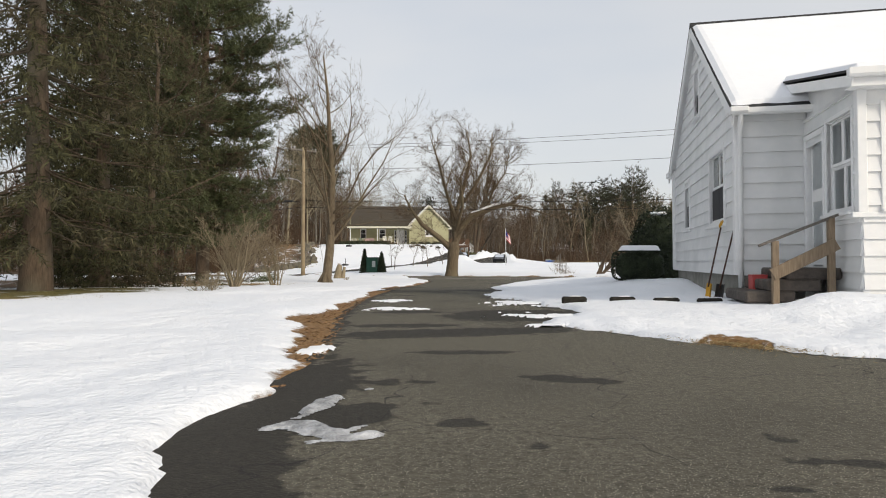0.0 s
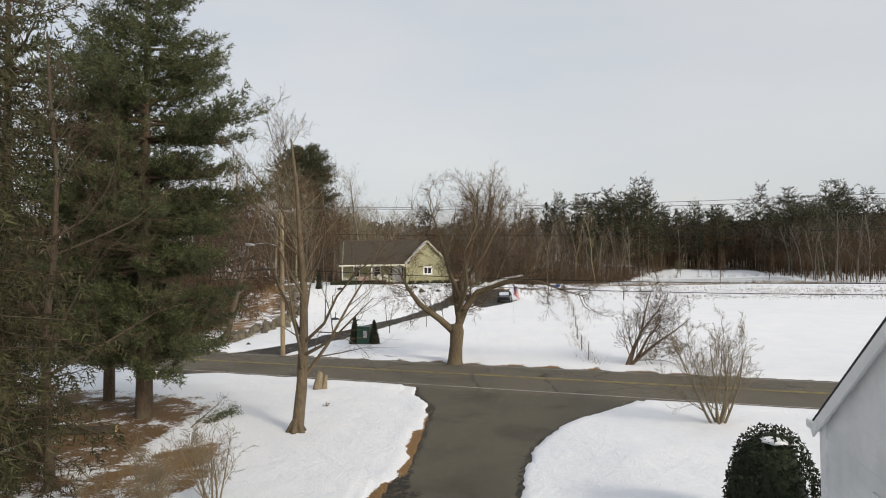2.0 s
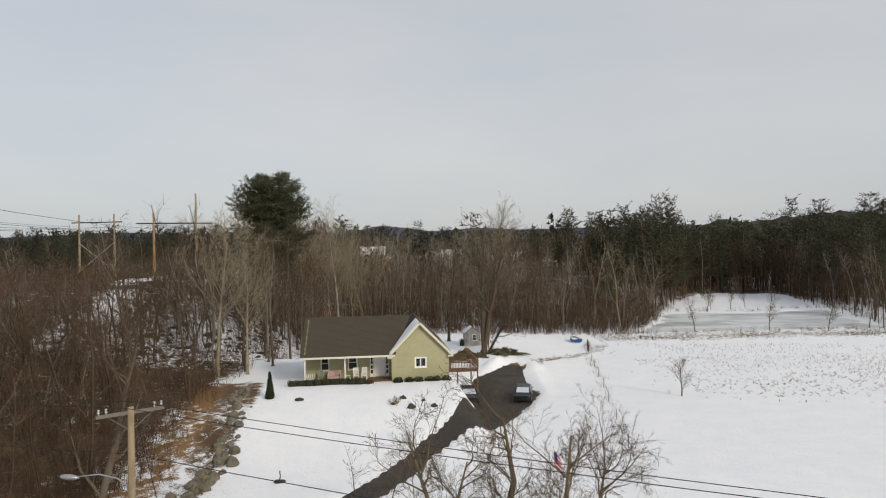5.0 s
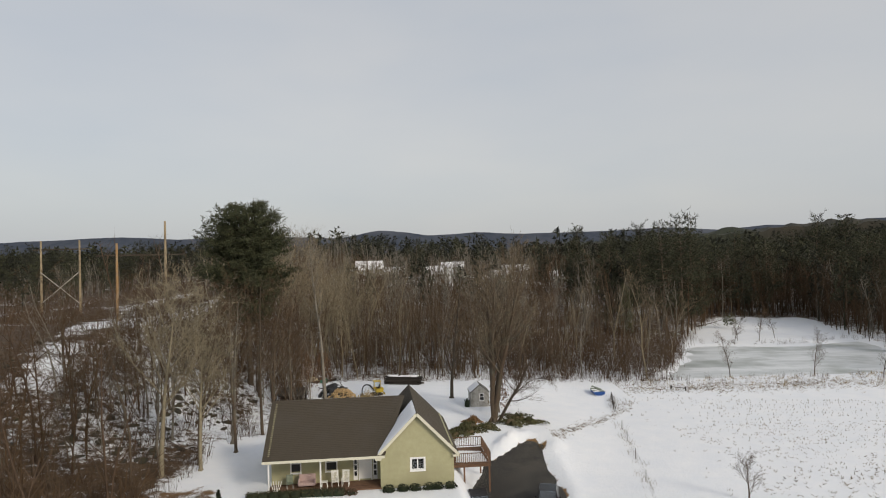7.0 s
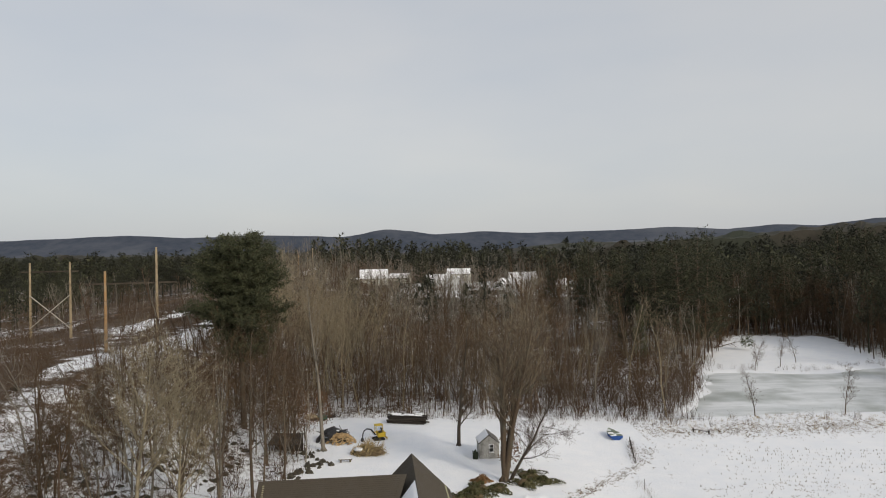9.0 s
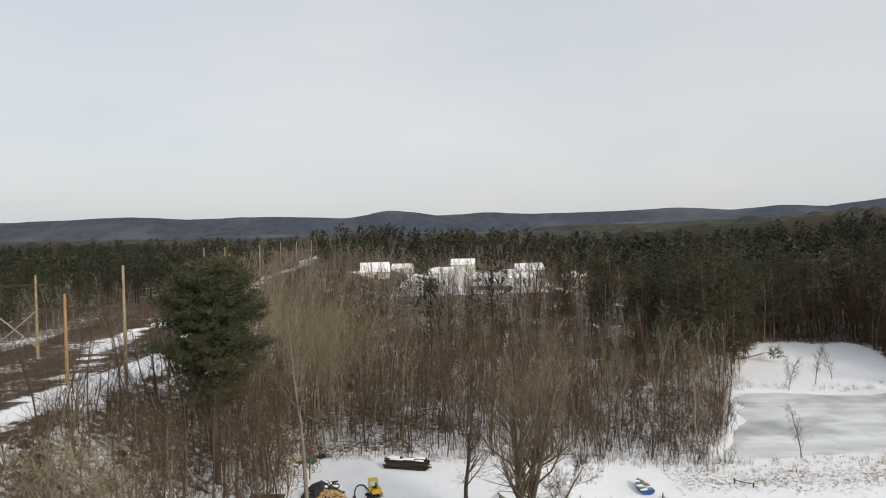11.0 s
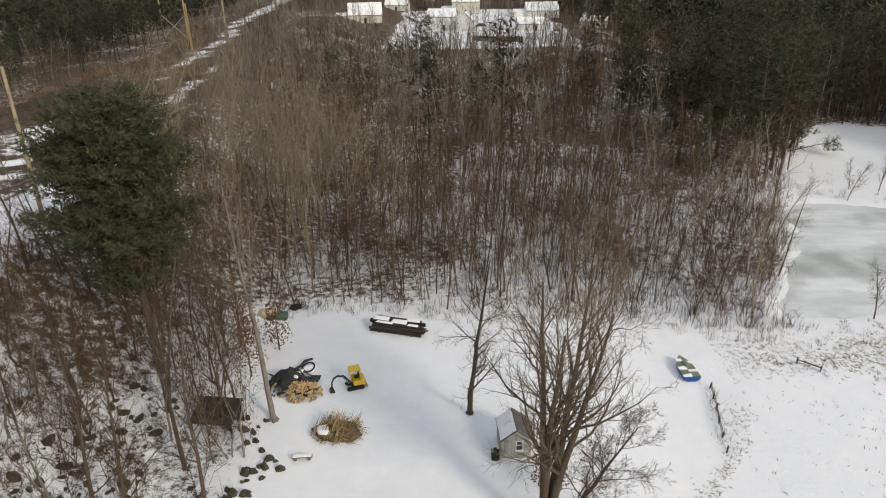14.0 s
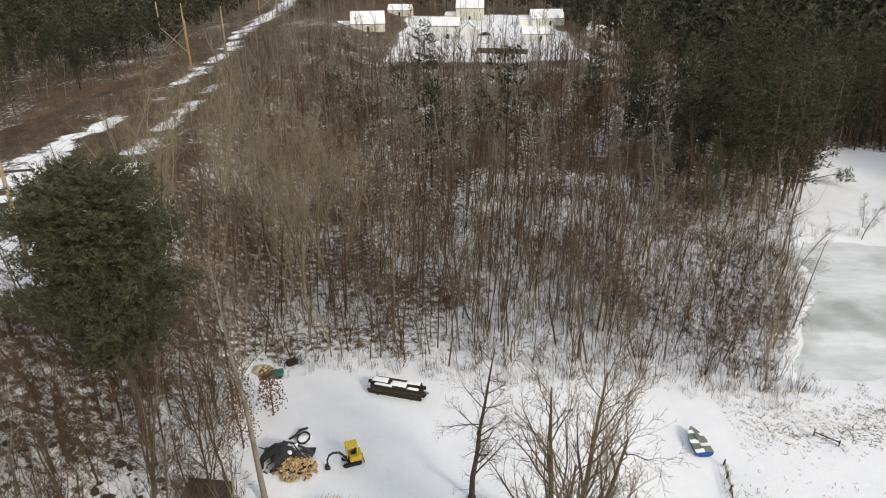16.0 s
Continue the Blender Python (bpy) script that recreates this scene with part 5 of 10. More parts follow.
# ---------------------------------------------------------------- trees
def rdir(rng, d, ang):
    """d turned by about ang degrees to a random side."""
    a = d.orthogonal().normalized()
    a.rotate(Matrix.Rotation(rng.uniform(0, 2 * math.pi), 3, d))
    w = radians(ang)
    return (d * math.cos(w) + a * math.sin(w)).normalized()


def sliver(mb, p, d, ln, w, rng):
    """One thin twig: a long triangle."""
    s = d.orthogonal().normalized()
    s.rotate(Matrix.Rotation(rng.uniform(0, math.pi), 3, d))
    i = len(mb.v)
    mb.v += [tuple(p - s * w), tuple(p + s * w), tuple(p + d * ln)]
    mb.f.append((i, i + 1, i + 2))
    mb.mi.append(0)


def grow(tr, tw, p, d, ln, r, lv, cfg, rng):
    """Grow one branch and what springs from it."""
    ns = cfg["seg"][lv]
    pts, rad = [p.copy()], [r]
    q, dd = p.copy(), d.copy()
    for j in range(ns):
        dd = (dd + Vector((rng.gauss(0, 1), rng.gauss(0, 1), rng.gauss(0, 1))) * cfg["wob"][lv] + Vector((0, 0, cfg["up"][lv]))).normalized()
        q = q + dd * (ln / ns)
        pts.append(q.copy())
        rad.append(max(r * (1 - (j + 1) / ns * cfg["taper"][lv]), 0.004))
    tr.path(pts, rad, cfg["sides"][lv])
    last = lv + 1 >= len(cfg["kids"])
    n = cfg["kids"][lv]
    n = max(1, int(round(n * rng.uniform(0.8, 1.2))))
    for c in range(n):
        f = cfg["from"][lv] + (1 - cfg["from"][lv]) * ((c + rng.random()) / n)
        f = min(f, 0.999)
        j = int(f * ns)
        t = f * ns - j
        bp = pts[j].lerp(pts[j + 1], t)
        bd = (pts[j + 1] - pts[j]).normalized()
        cd = rdir(rng, bd, cfg["ang"][lv] * rng.uniform(0.75, 1.25))
        cl = ln * cfg["len"][lv] * rng.uniform(0.7, 1.2) * (1.15 - cfg["fall"][lv] * f)
        cr = (rad[j] + (rad[j + 1] - rad[j]) * t) * cfg["rr"][lv]
        if last:
            sliver(tw, bp, (cd + Vector((0, 0, cfg["tip"]))).normalized(), cl, cfg["tw"], rng)
            for _ in range(cfg["extra"]):
                e = bp + cd * cl * rng.uniform(0.3, 0.8)
                sliver(tw, e, rdir(rng, cd, 35), cl * rng.uniform(0.3, 0.6), cfg["tw"] * 0.8, rng)
        else:
            grow(tr, tw, bp, cd, cl, cr, lv + 1, cfg, rng)


OPEN_TREE = dict(seg=[6, 4, 3], wob=[0.07, 0.16, 0.2], up=[0.03, 0.10, 0.08], taper=[0.85, 0.85, 0.8], sides=[9, 5, 3], kids=[20, 9, 8], **{"from": [0.22, 0.2, 0.1]}, ang=[48, 42, 40], len=[0.50, 0.42, 0.45], fall=[0.65, 0.4, 0.3], rr=[0.42, 0.5, 0.5], tip=0.15, tw=0.008, extra=3)
WOOD_TREE = dict(seg=[6, 3], wob=[0.05, 0.16], up=[0.03, 0.14], taper=[0.85, 0.85], sides=[5, 3], kids=[20, 12], **{"from": [0.36, 0.12]}, ang=[40, 40], len=[0.28, 0.46], fall=[0.5, 0.3], rr=[0.45, 0.5], tip=0.22, tw=0.011, extra=5)

CROOKED = dict(seg=[6, 3, 2], wob=[0.10, 0.18, 0.2], up=[0.04, 0.10, 0.08], taper=[0.8, 0.85, 0.8], sides=[4, 3, 3], kids=[13, 4, 4], **{"from": [0.26, 0.25, 0.1]}, ang=[42, 42, 40], len=[0.33, 0.5, 0.55], fall=[0.55, 0.3, 0.3], rr=[0.5, 0.6, 0.5], tip=0.2, tw=0.018, extra=2)


def cfg_of(base, **kw):
    c = dict(base)
    c.update(kw)
    return c


def bare_meshes(name, seed, h, r, cfg, lean=(0, 0), bark=None, twig=None, stems=1, splay=18, root=True):
    rng = random.Random(seed)
    tr, tw = MB(), MB()
    for s in range(stems):
        d = Vector((lean[0], lean[1], 1)).normalized()
        if stems > 1:
            d = rdir(rng, d, splay * rng.uniform(0.5, 1.2))
        p0 = Vector((rng.uniform(-1, 1), rng.uniform(-1, 1), 0)) * (0.12 * (stems > 1)) + Vector((0, 0, -0.15))
        grow(tr, tw, p0, d, h * rng.uniform(0.85, 1.0) if stems > 1 else h, r, 0, cfg, rng)
    if root:
        for j in range(6):
            w = j * math.pi / 3 + rng.random()
            tr.tube((math.cos(w) * r * 1.6, math.sin(w) * r * 1.6, -0.1), (0, 0, r * 2.4), r * 0.5, r * 0.45, 5)
    return tr.mesh(name + "_trunk", bark or M_BARK, True), tw.mesh(name + "_twigs", twig or M_TWIG)


def plant(name, meshes, at, label, category="tree", group="", parts=("trunk", "crown")):
    t = thing(name, label, category, at, group)
    for pn, me in zip(parts, meshes):
        part(pn, me, None, t)
    return t


def tuft(mb, p, d, n, ln, w, rng, spread=55, droop=0.0):
    """A spray of needles set along a short twig."""
    for _ in range(n):
        o = p + d * rng.uniform(-0.55, 0.55) * ln + Vector((rng.gauss(0, 1), rng.gauss(0, 1), rng.gauss(0, 1))) * 0.16 * ln
        e = rdir(rng, d, spread * rng.random() ** 0.5)
        e = (e + Vector((0, 0, -droop))).normalized()
        sliver(mb, o, e, ln * rng.uniform(0.5, 1.0), w, rng)


def pine_meshes(seed, h, z0, gap, per, reach, trunk_r, fork, step, needles, nl, nw, mat, lift=0.10, sag=0.12, sides=7, knots=5, top=0.0, crest=0.75, thick=0.15):
    """A white pine: tiers of long boughs, each a flat plume of branchlets set with upturned needle sprays.
    reach(f): length of the boughs from the lowest (0) to the top (1); fork: spacing of branchlets; step: of sprays."""
    rng = random.Random(seed)
    tr, nd = MB(), MB()
    lean = Vector((rng.gauss(0, 0.012), rng.gauss(0, 0.012), 1))
    tr.path([lean * (h * k / 6) + Vector((0.06 * math.sin(k * 1.7), 0.06 * math.cos(k * 2.1), -0.2)) for k in range(7)], [trunk_r * (1 - 0.155 * k) for k in range(7)], sides)
    z = z0
    while z < h:
        f = (z - z0) / (h - z0)
        a0 = rng.uniform(0, 6.28)
        for b in range(per):
            a = a0 + 6.28 * b / per + rng.uniform(-0.4, 0.4)
            ln = reach(f) * rng.uniform(0.5, 1.16)
            if ln < 0.25:
                continue
            base = lean * (z + rng.uniform(-0.35, 0.35) * gap)
            out, side = Vector((math.cos(a), math.sin(a), 0)), Vector((-math.sin(a), math.cos(a), 0))
            rise = 0.05 + crest * f ** 4 - sag * (1 - f)
            bend = rng.uniform(-0.12, 0.12)
            pts = []
            for k in range(knots):
                t = k / (knots - 1)
                pts.append(base + out * ln * t + side * ln * bend * t * t + Vector((0, 0, ln * (rise * t + lift * t * t * t))) + Vector((rng.gauss(0, 1), rng.gauss(0, 1), rng.gauss(0, 1))) * 0.012 * ln * t)
            tr.path(pts, [max(trunk_r * 0.30 * (1 - 0.88 * k / (knots - 1)) * min(1.0, ln / 5.0 + 0.15), 0.008) for k in range(knots)], 3)
            n = max(3, int(ln / fork))
            for k in range(n):
                t = min(0.16 + 0.84 * (k + rng.random()) / n, 0.999)
                j = int(t * (knots - 1))
                p = pts[j].lerp(pts[j + 1], t * (knots - 1) - j)
                w = (1 if k % 2 else -1) * rng.uniform(0.35, 1.05)
                if k == n - 1:
                    w *= 0.2
                d = (out * math.cos(w) + side * math.sin(w) + Vector((0, 0, rng.uniform(0.0, 0.32)))).normalized()
                bl = (0.30 * ln * (1.12 - t) + 0.30 + top * f) * rng.uniform(0.7, 1.2)
                m = max(1, int(bl / step))
                for q in range(m):
                    u = (q + 0.55 + 0.45 * rng.random()) / m
                    e = p + d * bl * u + Vector((0, 0, 0.10 * bl * u * u + rng.gauss(0, thick)))
                    tuft(nd, e, (d + Vector((0, 0, 0.45))).normalized(), needles, nl, nw, rng, 72)
        z += gap * rng.uniform(0.8, 1.2)
    return tr.mesh("pine_trunk", M_BARK, True), nd.mesh("pine_needles", mat)


def spruce_meshes(seed, h, crown, trunk_r, z0, whorls, per, strands, ln0=0.55):
    """A Norway spruce with boughs that sag, and curtains of hanging branchlets."""
    rng = random.Random(seed)
    tr, nd = MB(), MB()
    tr.path([(0.05 * math.sin(k), 0.04 * math.cos(k), h * k / 7 - 0.2) for k in range(8)], [trunk_r * (1.35 if k == 0 else 1 - 0.12 * k) for k in range(8)], 10)
    for w in range(whorls):
        f = (w + rng.random() * 0.7) / whorls
        z = z0 + (h - z0) * f
        rad = crown * (1 - f) ** 0.75 * (0.75 + 0.25 * min(1, f * 6))
        a0 = rng.uniform(0, 6.28)
        for b in range(per):
            a = a0 + 6.28 * b / per + rng.uniform(-0.4, 0.4)
            ln = rad * rng.uniform(0.7, 1.15)
            pts, rr = [], []
            for k in range(6):
                t = k / 5
                pts.append(Vector((math.cos(a) * ln * t, math.sin(a) * ln * t, z + ln * (-0.55 * t + 0.34 * t * t))) + Vector((rng.gauss(0, 1), rng.gauss(0, 1), rng.gauss(0, 1))) * 0.02 * ln)
                rr.append(max(0.05 * (1 - 0.85 * t) * ln / crown, 0.007))
            tr.path(pts, rr, 3)
            ns = max(3, int(strands * ln / crown))
            for k in range(ns):
                t = 0.15 + 0.85 * (k + rng.random()) / ns
                j = min(int(t * 5), 4)
                bp = pts[j].lerp(pts[j + 1], t * 5 - j)
                out = Vector((math.cos(a), math.sin(a), 0))
                side = Vector((-math.sin(a), math.cos(a), 0)) * rng.choice((-1, 1)) * rng.uniform(0.1, 1.0)
                hang = (out * 0.5 + side * 0.8 + Vector((0, 0, -0.35))).normalized()
                q = bp.copy()
                sl = ln0 * rng.uniform(0.6, 1.5)
                for s in range(6):
                    hang = (hang + Vector((0, 0, -0.16))).normalized()
                    for _ in range(3):
                        sliver(nd, q, rdir(rng, hang, 48), sl * 0.34, 0.021, rng)
                    q = q + hang * sl / 6
    return tr.mesh("spruce_trunk", M_BARK, True), nd.mesh("spruce_needles", M_SPRUCE)


# ---- near conifers beside the drive
spruce = spruce_meshes(11, 19, 4.3, 0.33, 1.6, 30, 7, 22)
plant("spruce", spruce, pose(-10.6, 17.3, 0.0), "tall dark spruce with drooping boughs and a grey trunk", group="spruces beside the drive")
sp2 = spruce_meshes(12, 17, 4.2, 0.28, 0.4, 28, 8, 24)
plant("spruce", sp2, pose(-11.6, 22.6, 0.0, 0, 0, 70), "tall dark spruce with boughs down to the ground", group="spruces beside the drive")
plant("spruce", sp2, pose(-16.2, 17.4, 0.0, 0, 0, 190), "tall dark spruce with boughs down to the ground", group="spruces beside the drive")
def old_pine_reach(f):
    """Bough lengths of the pine by the road: short below, longest under half height, tapering to a broad top."""
    return float(np.interp(f, [0, 0.19, 0.32, 0.46, 0.57, 0.70, 0.86, 1.0], [3.4, 4.1, 4.7, 5.4, 4.5, 3.0, 2.2, 0.7])) * (0.96 + 0.16 * math.sin(f * 43))


pine_near = pine_meshes(21, 23.0, 2.4, 0.80, 7, old_pine_reach, 0.38, 0.13, 0.19, 14, 0.28, 0.020, M_PINE, lift=0.20, sag=0.26, thick=0.17)
pine_back = pine_meshes(22, 24.0, 3.0, 1.0, 6, old_pine_reach, 0.36, 0.26, 0.32, 8, 0.38, 0.042, M_PINE, lift=0.2, thick=0.25)
plant("white_pine", pine_near, pose(-13.1, 36.2, -0.1), "tall white pine with tiered feathery boughs")
plant("spruce", sp2, pose(-14.2, 27.6, -0.05, 0, 0, 300) @ Matrix.Scale(0.72, 4), "dark spruce with boughs down to the ground", group="spruces beside the drive")
brt = bare_meshes("bare_maple", 31, 14.5, 0.16, cfg_of(OPEN_TREE, kids=[22, 9, 8], len=[0.42, 0.45, 0.45]), bark=M_BARK, twig=M_TWIGR)
plant("bare_maple", brt, pose(-11.6, 26.8, -0.05), "bare maple with reddish twigs among the evergreens")

# ---- bare trees by the road
ta = bare_meshes("roadside_maple", 41, 11.9, 0.25, cfg_of(OPEN_TREE, kids=[25, 9, 7], ang=[46, 34, 34], len=[0.52, 0.42, 0.5], up=[0.02, 0.16, 0.10], fall=[0.80, 0.4, 0.3], rr=[0.40, 0.5, 0.5], extra=3, tw=0.0065, **{"from": [0.15, 0.15, 0.1]}), bark=M_BARKA, twig=M_TWIG)
plant("roadside_maple", ta, pose(-5.9, 33.5, gz(-5.9, 33.5)), "bare young maple with a straight trunk in snow")


def apple_tree():
    """The old tree across the road: a leaning bole, one limb low to one side, one long broken limb to the other."""
    rng = random.Random(5)
    tr, tw = MB(), MB()
    c = cfg_of(OPEN_TREE, kids=[0, 9, 7], seg=[6, 5, 3], wob=[0.1, 0.2, 0.24], up=[0, 0.10, 0.04], len=[0.4, 0.45, 0.5], rr=[0.42, 0.42, 0.5], extra=3, tw=0.0065)
    tr.path([(-0.05, 0, -0.3), (0.0, 0, 0.3), (0.08, 0, 1.2), (0.15, 0, 2.1), (0.12, 0, 2.6)], [0.62, 0.48, 0.42, 0.46, 0.40], 12)
    limbs = [
        ([(0.05, 0, 2.0), (-0.9, -0.2, 2.9), (-2.2, -0.3, 3.9), (-3.0, -0.2, 5.0), (-3.6, 0.1, 6.2)], [0.30, 0.26, 0.21, 0.13, 0.05]),
        ([(0.15, 0, 2.3), (0.7, 0.1, 3.6), (1.5, 0.2, 4.6), (3.2, 0.3, 5.2), (4.6, 0.2, 5.5), (5.3, 0.0, 6.2)], [0.34, 0.30, 0.25, 0.22, 0.17, 0.12]),
        ([(4.4, 0.2, 5.45), (5.6, -0.3, 5.2), (7.2, -0.5, 4.6), (8.2, -0.6, 4.3)], [0.13, 0.09, 0.06, 0.02]),
        ([(0.3, 0, 2.8), (0.4, 0.3, 5.0), (1.0, 0.4, 7.0), (1.5, 0.3, 9.2), (1.2, 0.2, 11.2)], [0.30, 0.24, 0.18, 0.11, 0.03]),
        ([(0.4, 0.1, 4.2), (-0.3, -0.4, 6.0), (-0.9, -0.5, 8.4), (-1.6, -0.4, 10.6)], [0.18, 0.15, 0.10, 0.03]),
        ([(0.9, 0.3, 5.6), (2.0, -0.5, 7.2), (2.9, -0.7, 9.0), (3.1, -0.6, 10.8)], [0.16, 0.13, 0.09, 0.03]),
        ([(2.6, 0.3, 5.0), (3.2, 0.6, 6.6), (4.2, 0.8, 8.0), (4.4, 0.9, 9.2)], [0.13, 0.10, 0.06, 0.02]),
        ([(0.2, 0, 3.2), (0.0, 1.6, 5.0), (-0.4, 2.6, 7.0), (0.2, 3.0, 9.0)], [0.20, 0.15, 0.09, 0.03]),
        ([(0.3, 0, 3.4), (0.8, -1.4, 5.2), (0.6, -2.4, 7.2), (1.4, -2.6, 8.8)], [0.18, 0.14, 0.08, 0.03]),
    ]
    for pts, rad in limbs:
        pts = [Vector(p) for p in pts]
        tr.path(pts, [0.82 * q for q in rad], 7)
        for j in range(len(pts) - 1):
            for b in range(7):
                t = rng.random()
                p = pts[j].lerp(pts[j + 1], t)
                if p.z < 3.0:
                    continue
                d = rdir(rng, (pts[j + 1] - pts[j]).normalized(), 55)
                grow(tr, tw, p, d, rng.uniform(1.0, 2.7), 0.030, 1, c, rng)
    t = plant("old_apple_tree", (tr.mesh("apple_trunk", M_BARKA, True), tw.mesh("apple_twigs", M_TWIG)), pose(0.66, 50.3, gz(0.66, 50.3)), "old gnarled bare tree with a long broken limb")
    sn = MB()
    sn.path([(1.5, 0.2, 4.83), (2.4, 0.25, 5.12), (3.2, 0.3, 5.42), (4.5, 0.2, 5.68)], [0.06, 0.11, 0.11, 0.05], 7)
    part("limb_snow", sn, M_SNOW, t, "snow lying along the limb", True)


apple_tree()
bushc = cfg_of(OPEN_TREE, kids=[10, 9, 6], seg=[4, 3, 3], sides=[5, 3, 3], wob=[0.1, 0.15, 0.2], up=[0.03, 0.06, 0.05], ang=[34, 36, 36], len=[0.5, 0.5, 0.5], **{"from": [0.15, 0.15, 0.1]}, extra=2, tw=0.006)
b1 = bare_meshes("bush_bare", 51, 3.9, 0.09, cfg_of(bushc, ang=[50, 45, 40]), stems=4, splay=34, twig=M_TWIG, root=False)
plant("bare_crabapple", b1, pose(11.2, 48.4, gz(11.2, 48.4), 0, 0, 160) @ Matrix.Scale(1.4, 4), "bare many-stemmed small tree on the snowy verge")
b2 = bare_meshes("lilac", 52, 3.2, 0.045, cfg_of(bushc, kids=[7, 6, 5], ang=[28, 34, 36]), stems=9, splay=26, twig=M_TWIGT, bark=M_BARKT, root=False)
plant("bare_lilac", b2, pose(10.5, 33.1, gz(10.5, 33.1), 0, 0, 40) @ Matrix.Scale(1.25, 4), "bare tan-stemmed lilac bush on the snow", "shrub")
b3 = bare_meshes("shrub", 53, 2.3, 0.032, cfg_of(bushc, kids=[6, 5, 5], extra=1), stems=9, splay=24, bark=M_BARKT, twig=M_TWIGT, root=False)
for x, y, s, a in ((-6.6, 20.9, 1.0, 0), (-6.4, 25.4, 0.95, 80), (-7.6, 24.6, 0.9, 200)):
    plant("bare_shrub", b3, pose(x, y, gz(x, y) + 0.02, 0, 0, a) @ Matrix.Scale(s, 4), "bare upright shrub with tan stems in snow", "shrub", "shrubs beside the spruces")
b4 = bare_meshes("small_shrub", 54, 0.75, 0.012, cfg_of(bushc, kids=[5, 4, 4], extra=1, tw=0.004), stems=10, splay=42, bark=M_BARKT, twig=M_TWIGP, root=False)
for x, y, s in ((-5.8, 16.3, 1.0), (-4.0, 88.8, 1.4), (16.0, 53.0, 1.5), (13.4, 50.4, 1.3), (-5.5, 38.0, 0.4)):
    plant("twiggy_shrub", b4, pose(x, y, gz(x, y) + 0.03) @ Matrix.Scale(s, 4), "small twiggy tan shrub poking through the snow", "shrub", "twiggy shrubs")
tf = bare_meshes("field_tree", 55, 3.7, 0.08, cfg_of(bushc, kids=[14, 8, 6]), twig=M_TWIG, root=False)
plant("field_tree", tf, pose(25.0, 99.6, gz(25, 99.6)), "small bare tree standing alone in the field")
sap = bare_meshes("sapling", 56, 3.6, 0.035, cfg_of(bushc, kids=[12, 5, 4], ang=[35, 35, 35], len=[0.35, 0.4, 0.4], extra=1, tw=0.005), root=False)
for x, y, s in ((-4.8, 66.0, 1.2), (-3.2, 70.6, 1.3), (-1.6, 68.5, 1.2), (0.0, 73.5, 1.1), (-5.6, 72.8, 1.1), (-2.4, 76.0, 0.9)):
    plant("sapling", sap, pose(x, y, gz(x, y), 0, 0, 50 * x) @ Matrix.Scale(s, 4), "thin bare sapling planted along the lane", "tree", "saplings along the lane")

lr = bare_meshes("roadside_ash", 57, 13.5, 0.27, cfg_of(OPEN_TREE, kids=[15, 8, 6], up=[0.0, 0.1, 0.1], len=[0.42, 0.42, 0.45], rr=[0.5, 0.5, 0.5], extra=2, tw=0.012), lean=(0.16, 0.0), bark=M_BARK, twig=M_TWIG)
plant("roadside_ash", lr, pose(-19.4, 66.8, gz(-19.4, 66.8)), "dark crooked bare ash across the road")
lb = bare_meshes("broken_maple", 59, 11.0, 0.42, cfg_of(OPEN_TREE, kids=[12, 7, 6], rr=[0.5, 0.5, 0.5], extra=2, tw=0.012), lean=(-0.05, 0.0), bark=M_BARKA, twig=M_TWIG)
plant("roadside_maple", lb, pose(-27.5, 69.6, gz(-27.5, 69.6)), "thick old bare maple with a pale trunk")
fb = bare_meshes("fallen_bough", 58, 2.6, 0.03, cfg_of(bushc, kids=[10, 5, 4], ang=[40, 38, 36]), root=False, bark=M_BARK, twig=M_PINE)
fbn = MB()
_r = random.Random(6)
for _ in range(260):
    f = _r.uniform(0.2, 1.0)
    tuft(fbn, Vector((_r.gauss(0, 0.22), _r.gauss(0, 0.12) + 0.1, 2.6 * f)), Vector((_r.gauss(0, 0.4), 0.2, 1)).normalized(), 6, 0.2, 0.012, _r, 60)
plant("fallen_bough", (fb[0], fbn.mesh("bough_needles", M_PINE)), pose(-10.3, 34.5, gz(-10.3, 34.5) + 0.10, -84, 0, -22), "green pine bough fallen on the snow", "branch", parts=("stem", "needles"))

# a sawn log lying in the leaves under the pines
lg = thing("sawn_log", "sawn log with a pale yellow cut end in dead leaves", "log", pose(-13.0, 33.6, gz(-13.0, 33.6) + 0.2, 0, 0, 12))
mb = MB()
mb.path([(-3.4, 0.3, -0.02), (-1.8, 0.05, 0.0), (0, 0, 0)], [0.16, 0.19, 0.21], 10)
part("trunk", mb, M_BARKD, lg, smooth=True)
mb = MB()
mb.tube((-0.01, 0, 0), (0.015, 0, 0), 0.195, 0.19, 14)
part("cut_end", mb, M_FIREWOOD, lg, "pale yellow sawn end")
# rows of cut stalks standing out of the snow in the far field
sb, _r = MB(), random.Random(91)
for k in range(30):
    for j in range(130):
        x = 24 + 0.5 * j + _r.uniform(-0.2, 0.2)
        y = 98 + 1.45 * k - 0.19 * (x - 24) + _r.gauss(0, 0.1)
        if _r.random() > 0.25 + 1.3 * float(fbm(x, y, 9, 2, 92)) + 0.35 * float(S(30, 45, x)):
            continue
        for _ in range(2):
            sliver(sb, Vector((x + _r.gauss(0, 0.08), y + _r.gauss(0, 0.08), gz(x, y))), rdir(_r, Vector((0, 0, 1)), 40 * _r.random()), _r.uniform(0.2, 0.46), 0.04, _r)
tagged(part("field_stubble", sb, M_TWIGT), "rows of dead stubble poking through the field's snow", "stubble", kind="stuff")

